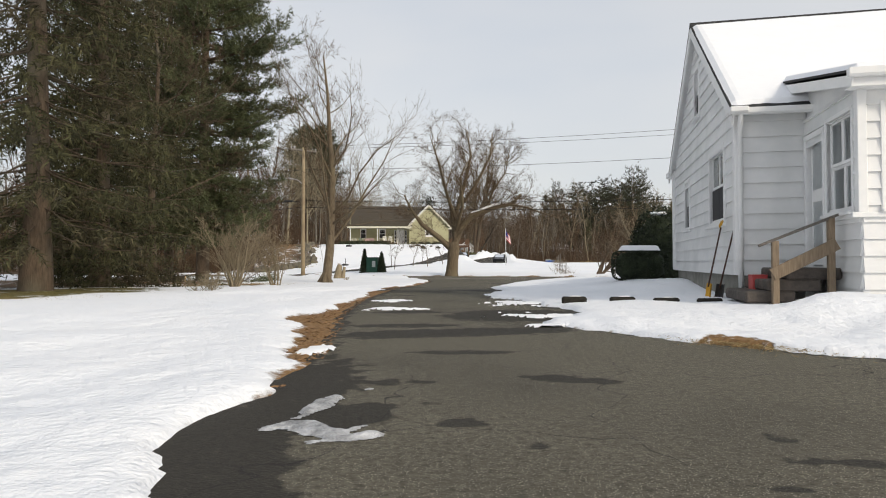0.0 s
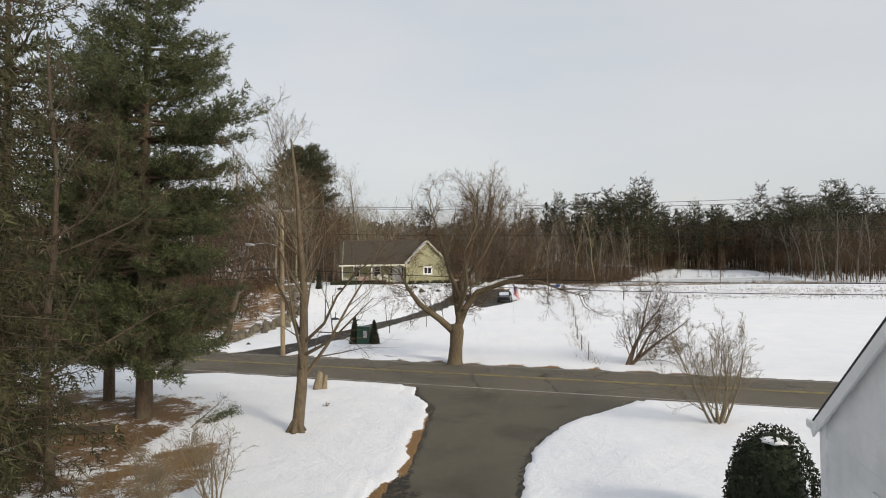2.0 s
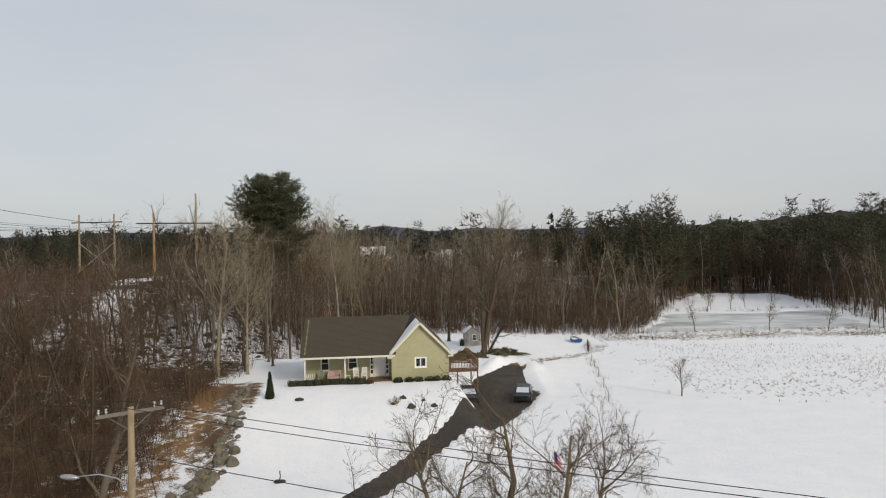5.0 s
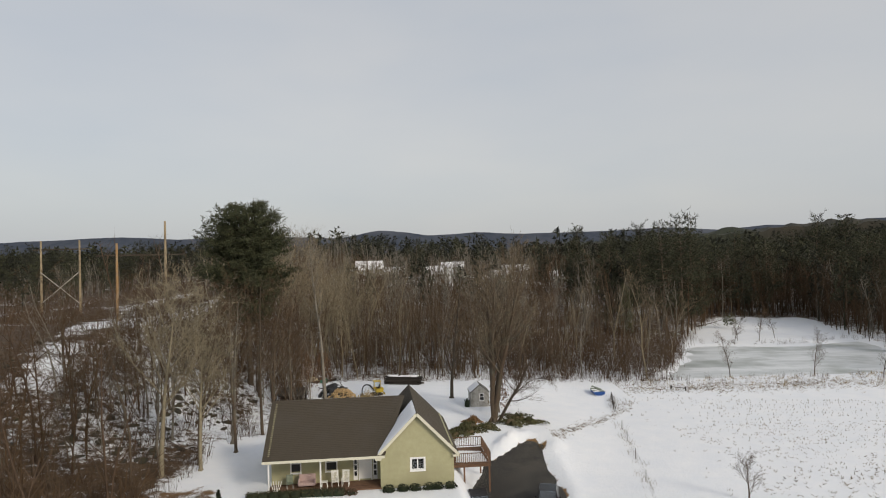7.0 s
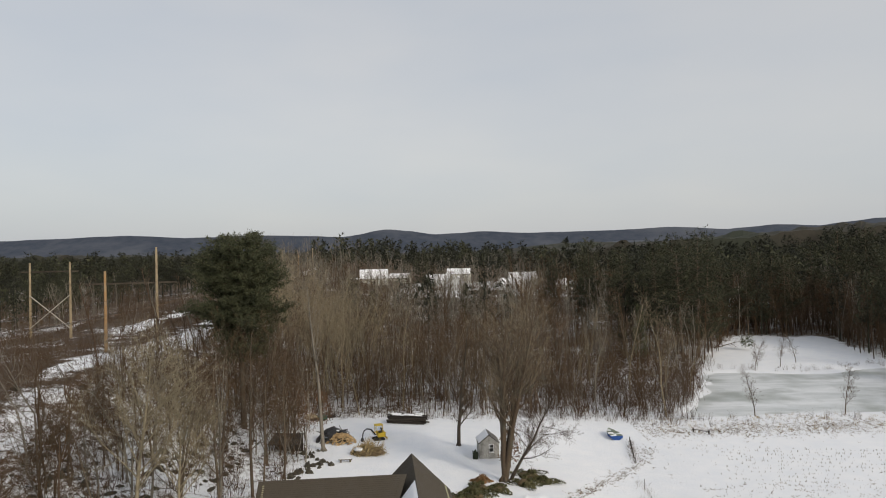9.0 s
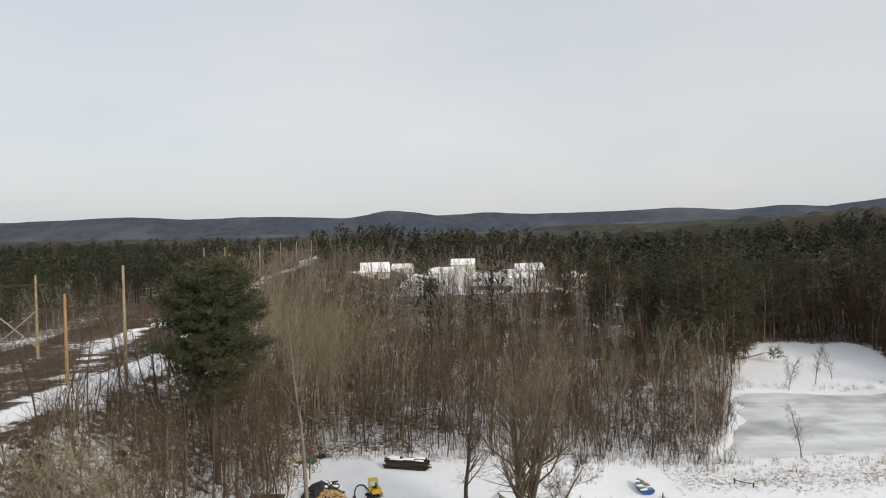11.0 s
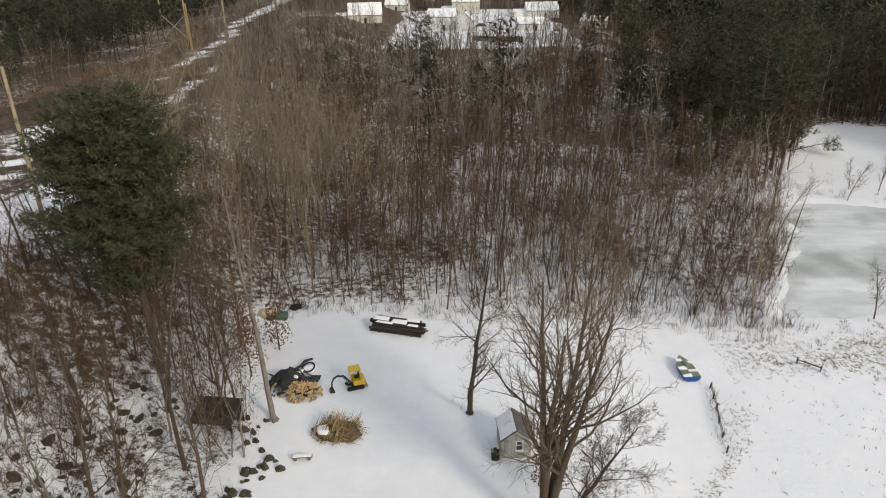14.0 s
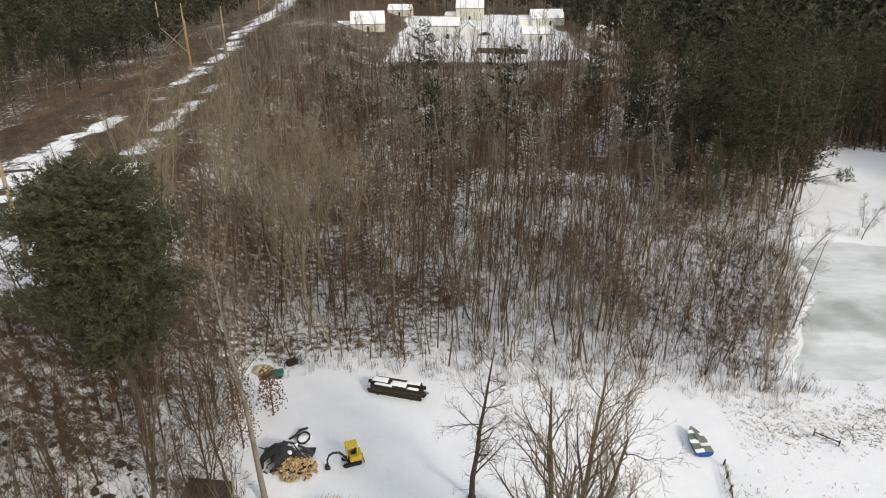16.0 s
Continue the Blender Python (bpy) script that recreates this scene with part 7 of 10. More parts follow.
def far_ok(x, y, r):
    if abs(x) > 0.78 * y + 20:
        return False
    if y < 560 and float(trail_d(x, y)) < 4:
        return False
    if -50 < x < 48 and 303 < y < 462 and r.random() < 0.80:
        return False
    if float(pond_d(x, y)) < 6 or (x > 40 and y < 250 and float(village_m(x, y)) > 0.3):
        return False
    return True


items, cons = [], []
for y0, y1, gap in ((206, 300, 4.3), (300, 480, 7.2), (480, 670, 11.0)):
    half = int(0.8 * y1)
    for x, y, a, b in scatter(-half, half, y0, y1, gap, int(y0), far_ok):
        if y < 560 and float(corridor_m(x, y)) > 0.3:
            continue
        dens = 0.10 + 0.6 * float(S(26, 48, x - 0.05 * (y - 200))) + 0.8 * float(S(380, 470, y)) + 0.8 * float(S(-70, -82, x)) * float(S(236, 262, y))
        grove = float(fbm(x, y, 60, 2, 33))
        before = -55 < x < 48 and 240 < y < 462
        if before:
            dens *= 0.04
            grove = min(grove, -0.05)
            if a > 0.85:
                continue
        tall = (0.55 if y < 280 else 0.7) if before and y < 300 else 0.62 if x < -70 else 1.0
        if y < 300 and x > 20 and (a * 13.7 + b * 5.1) % 1.0 < 0.6:
            if (a * 5.3) % 1.0 < 0.8:
                items.append((lt[int(b * 4)], pose(x, y, gz(x, y) - 0.2, 0, 0, 360 * b) @ Matrix.Scale(0.8 + 0.4 * b, 4), 0))
            continue
        if a < dens + 0.9 * grove:
            cons.append((fnl[int(b * 4)] if y < 285 else fcl[int(b * 5)], pose(x, y, gz(x, y) - 0.2, 0, 0, 360 * a) @ Matrix.Scale((0.45 + 0.72 * ((b * 7.7 + a) % 1.0)) * tall * (0.9 if y > 330 else 1.0), 4), 2 if a < 0.6 * dens else 0))
        else:
            items.append((lt[int(b * 4)], pose(x, y, gz(x, y) - 0.2, 0, 0, 360 * b) @ Matrix.Scale((0.85 + 0.4 * b) * tall, 4), 0 if b < 0.55 else 1))
merged("far_bare_woods", items, [M_TWIG, M_BARKG], "far bare brown woods", "woods")
merged("far_conifers", cons, [M_DARKPINE, M_PINE, M_FARPINE], "far dark green conifer woods", "woods")

# ---- single conifers that stand out
def forest_reach(f):
    """Bough lengths of a pine grown in a stand: a high, rounded, gappy crown."""
    return 4.9 * math.sqrt(max(0.0, 1.0 - ((f - 0.30) / 0.74) ** 2)) * (0.8 + 0.35 * math.sin(f * 19)) + 0.2


rp = [pine_meshes(91 + i, 26 - i, (4.0, 9.0, 7.0)[i], 1.25, 5, forest_reach, 0.3, 0.52, 0.62, 7, 0.9, 0.085, M_DARKPINE, lift=0.2, sag=0.06, sides=5, knots=3, top=0.4) for i in range(3)]
_r = random.Random(77)
stand = [(43, 211, 0.84), (49, 204, 0.92), (54, 203, 1.0), (59, 207, 1.05), (51, 213, 1.0), (57, 215, 1.05), (64, 214, 1.0), (45, 221, 0.95), (37, 226, 0.85), (55, 226, 1.05), (68, 222, 1.0), (73, 229, 0.95), (40, 237, 0.9), (60, 238, 1.0), (66, 231, 1.05), (-7.6, 262, 0.74), (11.3, 251.4, 0.42), (-26, 236, 0.6), (31, 246, 0.7)]
stand += [(76 + 7.2 * k + _r.uniform(-2.5, 2.5), 239 + 0.12 * 7.2 * k + _r.uniform(-3, 7), _r.uniform(0.72, 0.98) + 0.02 * k) for k in range(11)]
stand += [(70 + 9 * k + _r.uniform(-3, 3), 256 + _r.uniform(-4, 8), _r.uniform(0.78, 1.0) + 0.025 * k) for k in range(10)]
stand += [(101, 184, 0.8), (107, 197, 0.95), (112, 182, 0.9), (106, 212, 0.9), (114, 221, 1.05), (119, 204, 1.0), (124, 230, 1.1), (128, 216, 1.05), (96, 172, 0.6), (135, 236, 1.15)]
for i, (x, y, q) in enumerate(stand):
    plant("dark_pine", rp[i % 3], pose(x, y, gz(x, y) - 0.1, _r.uniform(-2, 2), _r.uniform(-2, 2), 71 * i) @ Matrix.Diagonal((q * _r.uniform(0.85, 1.2), q * _r.uniform(0.85, 1.2), q * _r.uniform(0.9, 1.08), 1)), "dark green pine at the edge of the woods", "tree", "pines at the wood's edge")
cedar = pine_meshes(97, 13.5, 1.2, 0.6, 7, lambda f: 1.9 * (1 - f) ** 0.8 + 0.15, 0.14, 0.35, 0.35, 7, 0.5, 0.05, M_PINE, lift=0.25, sag=-0.1, sides=5, knots=3)
plant("young_cedar", cedar, pose(44.4, 203.5, gz(44.4, 203.5)), "slender yellow-green cedar at the thicket's edge")
ptree = bare_meshes("pond_tree", 92, 7.5, 0.09, cfg_of(WOOD_TREE, kids=[18, 10], **{"from": [0.2, 0.1]}), root=False)
for i, (x, y, s) in enumerate(((47.2, 153.6, 1.0), (61.0, 153.5, 1.05), (65, 191.8, 0.9), (72.5, 196, 1.0), (68, 197, 0.7), (78, 200, 0.9), (58.5, 204, 0.9), (70, 150, 0.9), (80, 154, 1.0))):
    plant("pond_tree", ptree, pose(x, y, gz(x, y) - 0.1, 0, 0, 63 * i) @ Matrix.Scale(s, 4), "thin bare tree beside the frozen pond", "tree", "bare trees round the pond")


# ---- distance: rolling woods, then hills on the skyline
def canopy():
    ys = np.concatenate([np.arange(640, 1100, 9), np.arange(1100, 1500, 14), np.arange(1500, 2600, 34)])
    xs = np.linspace(-0.92, 0.92, 260)
    T, Y = np.meshgrid(xs, ys)
    X = T * Y
    Z = 26 + 9 * fbm(X, Y, 40, 3, 51) + 7 * fbm(X, Y, 15, 2, 53) + 22 * fbm(X, Y, 420, 2, 52) + 16 * S(1500, 2600, Y) + 14 * S(140, 420, X) + 16 * S(400, 1400, X)
    Z = np.where(Y < 652, 6, Z)
    V = np.stack([X, Y, Z], -1).reshape(-1, 3)
    idx = np.arange(X.size).reshape(X.shape)
    Q = np.stack([idx[:-1, :-1], idx[:-1, 1:], idx[1:, 1:], idx[1:, :-1]], -1).reshape(-1, 4)
    me = bpy.data.meshes.new("far_woods")
    me.from_pydata(V.tolist(), [], Q.tolist())
    me.materials.append(M_CANOPY)
    tagged(new("backdrop", me), "wooded plain stretching to the hills", "woods", kind="structure")


canopy()


def hills():
    """Three ranges, the skyline with one round hill; the farther two carry haze in their colour."""
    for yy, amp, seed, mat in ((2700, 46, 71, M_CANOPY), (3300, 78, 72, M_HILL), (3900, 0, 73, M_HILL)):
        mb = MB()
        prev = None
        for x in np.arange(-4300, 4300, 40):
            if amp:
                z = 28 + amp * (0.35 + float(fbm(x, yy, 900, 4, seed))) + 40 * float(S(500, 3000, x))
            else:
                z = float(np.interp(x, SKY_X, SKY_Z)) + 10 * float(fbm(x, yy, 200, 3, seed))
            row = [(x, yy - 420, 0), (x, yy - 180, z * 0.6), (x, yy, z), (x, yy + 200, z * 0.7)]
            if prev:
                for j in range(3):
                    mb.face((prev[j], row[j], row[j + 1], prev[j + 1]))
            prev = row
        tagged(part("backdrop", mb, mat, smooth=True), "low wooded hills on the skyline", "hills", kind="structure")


SKY_X = [-4300, -2500, -2119, -1816, -1513, -1067, -589, -461, -318, -175, -48, 207, 525, 939, 1322, 1639, 1926, 2180, 2493, 4300]
SKY_Z = [176, 174, 181, 187, 168, 174, 157, 170, 194, 181, 155, 169, 155, 159, 170, 153, 172, 164, 198, 240]
hills()


# ---------------------------------------------------------------- poles and wires
def far_y(x):
    return 55.3 - 0.415 * (x + 11.1)


def utility_pole():
    x, y = -11.65, 55.4
    g = gz(x, y)
    P = thing("utility_pole", "pale wooden utility pole with crossarm and street light", "utility pole", pose(x, y, 0))
    mb = MB()
    mb.path([(0, 0, g - 0.3), (0.0, 0, 3.0), (0.03, 0, 7.0), (0.04, 0, 10.4)], [0.17, 0.155, 0.135, 0.11], 12)
    part("pole", mb, M_POLE, P, smooth=True)
    rot = -22.5 + 62
    ca = MB()
    ca.box((0.04, 0, 10.2), (2.4, 0.10, 0.13), rot=rot, ch=0.01)
    arm = part("crossarm", ca, M_GREYWOOD, P)
    c, s = math.cos(radians(rot)), math.sin(radians(rot))
    for d in (-1.1, -0.85, 0.85, 1.1):
        ins = MB()
        for k, r in ((0, 0.03), (0.06, 0.06), (0.11, 0.035), (0.16, 0.055)):
            ins.tube((0.04 + c * d, s * d, 10.27 + k), (0.04 + c * d, s * d, 10.31 + k), r, r * 0.8, 8)
        part("insulator", ins, M_METAL, arm, "pale ceramic insulator")
    for d in (-0.8, 0.8):
        b = MB()
        b.tube((0.04, 0.0, 9.5), (0.04 + c * d, s * d, 10.15), 0.02, 0.02, 5)
        part("brace", b, M_GREYWOOD, P)
    la = MB()
    la.path([(0, 0, 7.35), (-0.5, 0.0, 7.75), (-1.2, 0.05, 7.9), (-2.0, 0.1, 7.82)], [0.035, 0.03, 0.03, 0.028], 8)
    sl = part("lamp_arm", la, M_METAL, P, "curved grey lamp arm", True)
    lh = MB()
    bm = bmesh.new()
    bmesh.ops.create_uvsphere(bm, u_segments=12, v_segments=8, radius=0.5)
    lh.join(bm, pose(-2.35, 0.12, 7.80, 0, 6, 0) @ Matrix.Diagonal((0.75, 0.26, 0.20, 1)))
    bm.free()
    part("lamp_head", lh, M_METAL, sl, smooth=True)
    gw = MB()
    gw.tube((0.2, 0.1, 9.9), (1.4, 2.6, gz(-10, 58) - 0.1), 0.012, 0.012, 4)
    part("guy_wire", gw, M_WIRE, P)
    cn = MB()
    cn.tube((-1.7, 0.55, 6.02), (-0.9, 0.2, 5.98), 0.07, 0.07, 8)
    part("splice_case", cn, M_BLACK, P, "black cable splice case")


utility_pole()
for off, z0, zr, zl, r in ((-0.9, 10.45, 9.6, 10.3, 0.014), (0.9, 10.45, 9.25, 10.0, 0.014), (0.0, 8.6, 7.9, 8.3, 0.016), (0.0, 6.0, 4.9, 5.8, 0.028), (0.0, 5.45, 4.3, 5.3, 0.024)):
    mb = MB()
    pts = []
    for k in range(-10, 15):
        t = k / 14 if k >= 0 else k / 10
        x = -11.65 + (62 * t if k >= 0 else 60 * t)
        end = zr if k >= 0 else zl
        sag = 4 * abs(t) * (1 - abs(t)) * 0.9
        pts.append((x, far_y(x) + off * 0.6, z0 + (end + 0.7 - z0) * abs(t) - sag))
    mb.path(pts, [r] * len(pts), 4)
    tagged(part("overhead_cable", mb, M_WIRE), "black overhead cable strung along the road", "cable", "cables along the road")


def power_frame(ax, ay, bx, by, top_a, top_b, arm_z, brace=True, mat_a=None, mat_b=None, over=3.5, label="tall wooden power line frame with crossed braces"):
    P = thing("power_line_frame", label, "power pole", pose(ax, ay, 0), "power line frames")
    d = Vector((bx - ax, by - ay, 0))
    for q, top, m in ((Vector((0, 0, 0)), top_a, mat_a or M_POLE), (d, top_b, mat_b or M_POLE)):
        mb = MB()
        g = gz(ax + q.x, ay + q.y)
        mb.path([(q.x, q.y, g - 0.3), (q.x, q.y, (g + top) / 2), (q.x, q.y, top)], [0.27, 0.22, 0.17], 9)
        part("pole", mb, m, P, smooth=True)
    u = d.normalized()
    arm = MB()
    mid = d / 2
    arm.box((mid.x, mid.y, arm_z), (d.length + over, 0.16, 0.24), rot=math.degrees(math.atan2(d.y, d.x)))
    part("crossarm", arm, M_BARKD, P)
    if brace:
        for s in (0, 1):
            b = MB()
            z0, z1 = (arm_z - 11.0, arm_z - 4.6) if s == 0 else (arm_z - 4.6, arm_z - 11.0)
            b.tube((0, -0.2, z0), (d.x, d.y - 0.2, z1), 0.10, 0.10, 6)
            part("brace", b, M_POLEW, P, "pale grey cross brace")
    for f in (-0.28, 0.5, 1.28):
        s = MB()
        p = d * f
        for k in range(7):
            s.tube((p.x, p.y, arm_z - 0.2 - 0.16 * k), (p.x, p.y, arm_z - 0.25 - 0.16 * k), 0.11, 0.09, 7)
        part("insulator_string", s, M_BLACK, P)


M_POLEW = surf("pale_silvered_wood", (0.32, 0.30, 0.26), (0.46, 0.43, 0.38), 5, 0.85, 0.2)
FRAMES = [(-80.8, 180.8, -72.8, 180.5, 26.7, 26.7, 24.9), (-83.5, 291, -75.0, 287, 30.0, 30.0, 28.0), (-86, 405, -77, 402, 31.5, 31.5, 29.6), (-96, 520, -87, 517, 33, 33, 31)]
for f in FRAMES:
    power_frame(*f)
PAIRS = [(-53.5, 156.0, -46.4, 158.4, 25.0, 28.7, 23.0), (-65.5, 263, -58.0, 268.5, 28.0, 30.5, 26.5), (-72, 380, -66, 385, 30, 32, 28.5)]
for f in PAIRS:
    power_frame(*f, brace=False, mat_a=M_POLER, mat_b=M_POLE, over=6.0, label="pair of tall wooden power poles with a dark crossarm")
for line in (FRAMES, PAIRS):
    for f in (-0.28, 0.5, 1.28):
        mb = MB()
        pts = []
        for A, B in zip(line, line[1:]):
            p = Vector((A[0] + (A[2] - A[0]) * f, A[1] + (A[3] - A[1]) * f, A[6] - 1.4))
            q = Vector((B[0] + (B[2] - B[0]) * f, B[1] + (B[3] - B[1]) * f, B[6] - 1.4))
            for k in range(9):
                t = k / 8
                v = p.lerp(q, t)
                v.z -= 4 * t * (1 - t) * 3.2
                pts.append(v)
        first = pts[0]
        pts = [Vector((first.x + 4 * (f + 0.3), first.y - 110 + 13.75 * k, first.z + 3 - 1.5 * math.sin(math.pi * (k + 1) / 9) * 2.0 - 0.37 * k)) for k in range(8)] + pts
        mb.path(pts, [0.022] * len(pts), 3)
        tagged(part("power_cable", mb, M_WIRE), "long sagging power line cable", "cable", "power line cables")


# ---------------------------------------------------------------- helpers for small things
def lump(mb, c, r, seed, flat=1.0, sub=2, m=None, mi=0):
    """A rounded uneven boulder-like form."""
    bm = bmesh.new()
    bmesh.ops.create_icosphere(bm, subdivisions=sub, radius=1.0)
    for v in bm.verts:
        n = noise.noise(v.co * 1.3 + Vector((seed * 3.1, seed * 1.7, seed))) * 0.45 + noise.noise(v.co * 3.0 + Vector((seed, 0, 0))) * 0.16
        v.co = v.co * (1 + n)
        v.co.z *= flat
    rot = Matrix.Rotation(seed * 2.1, 4, "Z")
    mb.join(bm, Matrix.Translation(c) @ rot @ Matrix.Diagonal((r[0], r[1], r[2], 1)), mi)
    bm.free()
    return mb


def leafy(name, mb_core, n, seed, fn, size, mat, core_mat, parent):
    """A dark core and many small leaf sprays about it. fn(rng) gives a point and a direction."""
    rng = random.Random(seed)
    part("core", mb_core, core_mat, parent, smooth=True)
    lf = MB()
    for _ in range(n):
        p, d = fn(rng)
        s = d.orthogonal().normalized()
        s.rotate(Matrix.Rotation(rng.uniform(0, 6.28), 3, d))
        k = size * rng.uniform(0.6, 1.3)
        i = len(lf.v)
        e = rdir(rng, d, 50)
        lf.v += [tuple(p - s * k * 0.4), tuple(p + s * k * 0.4), tuple(p + e * k)]
        lf.f.append((i, i + 1, i + 2))
        lf.mi.append(0)
    part(name, lf, mat, parent)


def dome_fn(rx, ry, rz, z0=0.0, power=1.0):
    def fn(rng):
        a, u = rng.uniform(0, 6.28), rng.random()
        z = u
        r = math.sqrt(max(0.0, 1 - z ** 2)) ** power
        d = Vector((math.cos(a) * r, math.sin(a) * r, z + 0.15)).normalized()
        q = rng.uniform(0.9, 1.05)
        return Vector((math.cos(a) * r * rx * q, math.sin(a) * r * ry * q, z0 + z * rz * q)), d
    return fn


def ragged_fn(r, h, seed):
    """Points over a low bush with lobes and gaps."""
    def fn(rng):
        a, u = rng.uniform(0, 6.28), rng.random() ** 0.6
        k = 1 + 0.45 * math.sin(a * 3 + seed) + 0.2 * math.sin(a * 7 + 2 * seed)
        x, y = math.cos(a) * u * r * k, math.sin(a) * u * r * k
        z = h * (1 - u ** 2) * (0.6 + 0.5 * math.sin(3 * x + seed) * math.cos(2.6 * y)) * rng.uniform(0.4, 1.1) + 0.08
        return Vector((x, y, max(z, 0.05))), Vector((math.cos(a) * 0.6, math.sin(a) * 0.6, 0.8)).normalized()
    return fn


def rbox_fn(sx, sy, sz):
    """Points over a block with well-rounded edges."""
    def fn(rng):
        d = Vector((rng.gauss(0, 1), rng.gauss(0, 1), rng.gauss(0, 1))).normalized()
        k = (abs(d.x) ** 5 + abs(d.y) ** 5 + abs(d.z) ** 5) ** -0.2
        return Vector((d.x * k * sx, d.y * k * sy, (d.z * k + 1) * sz / 2)), d
    return fn


# ---------------------------------------------------------------- beside the white house
def clipped_yews():
    t = thing("clipped_hedge", "clipped dark yew hedge with a cap of snow", "hedge", pose(5.95, 20.2, gz(5.95, 20.2) + 0.05, 0, 0, -12) @ Matrix.Scale(0.92, 4))
    core = MB()
    core.box((0, 0, 0.46), (1.5, 1.1, 0.85), ch=0.2)
    leafy("leaves", core, 3200, 1, rbox_fn(0.85, 0.64, 0.95), 0.075, M_YEW, M_YEW, t)
    part("snow_cap", snow_slab((-0.66, -0.5, 0.95), (0.62, -0.52, 0.95), (0.66, 0.5, 0.95), (-0.64, 0.48, 0.95), 0.17, 20, 16, 4), M_SNOW, t, "cap of white snow", True)
    t = thing("yew_mound", "tall rounded dark yew against the house", "shrub", pose(7.2, 22.2, gz(7.0, 22.2)) @ Matrix.Diagonal((0.84, 0.9, 1.0, 1)))
    core = MB()
    lump(core, (0, 0, 0.9), (0.95, 1.05, 1.25), 2)
    leafy("leaves", core, 5200, 2, dome_fn(1.18, 1.25, 2.35, 0.0, 0.75), 0.10, M_YEW, M_YEW, t)
    sn = MB()
    lump(sn, (-0.1, -0.3, 2.2), (0.32, 0.3, 0.07), 5)
    part("snow_patch", sn, M_SNOW, t, smooth=True)


clipped_yews()


def shovels():
    for i, (x, y, lean, m) in enumerate(((4.78, 12.15, 12, M_ORANGE), (4.86, 11.85, 14, M_BLACK))):
        t = thing("snow_shovel", "snow shovel with a dark handle leaning on the wall" if i else "snow shovel with a yellow blade leaning on the wall", "shovel", pose(x, y, gz(x, y) + 0.06, 0, lean, -12 + 10 * i), "shovels at the wall")
        h = MB()
        h.tube((0, 0, 0.25), (0, 0, 1.35), 0.016, 0.014, 8)
        part("handle", h, M_DARKWOOD, t, smooth=True)
        g = MB()
        g.path([(-0.02, -0.06, 1.38), (0, -0.06, 1.47), (0, 0.06, 1.47), (-0.02, 0.06, 1.38), (0, 0, 1.34)], [0.016] * 5, 6)
        part("grip", g, M_ORANGE, t, "yellow D-shaped grip", True)
        b = MB()
        for k in range(6):
            a0, a1 = -0.5 + k / 6, -0.5 + (k + 1) / 6
            f = lambda a: 0.05 * (1 - (2 * a) ** 2)
            slab(b, (f(a0), a0 * 0.36, 0.32), (f(a1), a1 * 0.36, 0.32), (f(a1) + 0.03, a1 * 0.40, 0.0), (f(a0) + 0.03, a0 * 0.40, 0.0), 0.008)
        part("blade", b, m, t)


M_DARKWOOD = surf("dark_brown_handle", (0.05, 0.025, 0.018), (0.10, 0.05, 0.035), 6, 0.6, 0.1)
shovels()
rb = thing("red_crate", "faded red plastic crate beside the steps", "crate", pose(5.02, 10.62, 0.26, 0, 0, -12) @ Matrix.Scale(0.8, 4))
mb = MB()
for x, y, sx, sy in ((-0.13, 0, 0.015, 0.34), (0.13, 0, 0.015, 0.34), (0, -0.165, 0.26, 0.015), (0, 0.165, 0.26, 0.015)):
    mb.box((x, y, 0.17), (sx, sy, 0.34), ch=0.004)
mb.box((0, 0, 0.01), (0.26, 0.33, 0.015))
part("body", mb, M_RED, rb)
mb = MB()
mb.box((0, 0, 0.345), (0.29, 0.36, 0.02), ch=0.006)
part("rim", mb, M_RED, rb)
for i, (x, y) in enumerate(((2.24, 11.4), (3.04, 11.3), (3.65, 10.9), (4.3, 10.75))):
    mb = MB()
    mb.box((0, 0, 0.03), (0.42, 0.14, 0.16), rot=-8 + 7 * i, ch=0.03)
    mb.box((0.02, 0.02, 0.115), (0.20, 0.09, 0.02), rot=-8 + 7 * i, ch=0.008, mi=1)
    tagged(part("edging_block", mb, [M_PUDDLE, M_SNOW], at=pose(x, y, gz(x, y) + 0.07)), "dark wet edging block half buried in snow", "edging", "edging blocks along the walk")

# melting ice and old snow on the drive, as thin ragged crusts
def crust(name, x0, x1, y0, y1, cell, field, thick, mat, label, category, kind=""):
    """A thin crust where field(x, y) is negative, thickest inside."""
    X, Y = np.meshgrid(np.arange(x0, x1, cell), np.arange(y0, y1, cell))
    F = field(X, Y)
    Z = ground_z(X, Y) + 0.003 + thick * S(0, -0.05, F) * (0.75 + 0.6 * fbm(X, Y, 0.09, 3, 5))
    idx = np.arange(X.size).reshape(X.shape)
    k = (F[:-1, :-1] + F[1:, 1:] + F[1:, :-1] + F[:-1, 1:]) < 0
    Q = np.stack([idx[:-1, :-1][k], idx[:-1, 1:][k], idx[1:, 1:][k], idx[1:, :-1][k]], -1)
    used, inv = np.unique(Q, return_inverse=True)
    me = bpy.data.meshes.new(name)
    me.from_pydata(np.stack([X, Y, Z], -1).reshape(-1, 3)[used].tolist(), [], inv.reshape(-1, 4).tolist())
    me.polygons.foreach_set("use_smooth", [True] * len(me.polygons))
    me.materials.append(mat)
    return tagged(new(name, me), label, category, kind=kind)


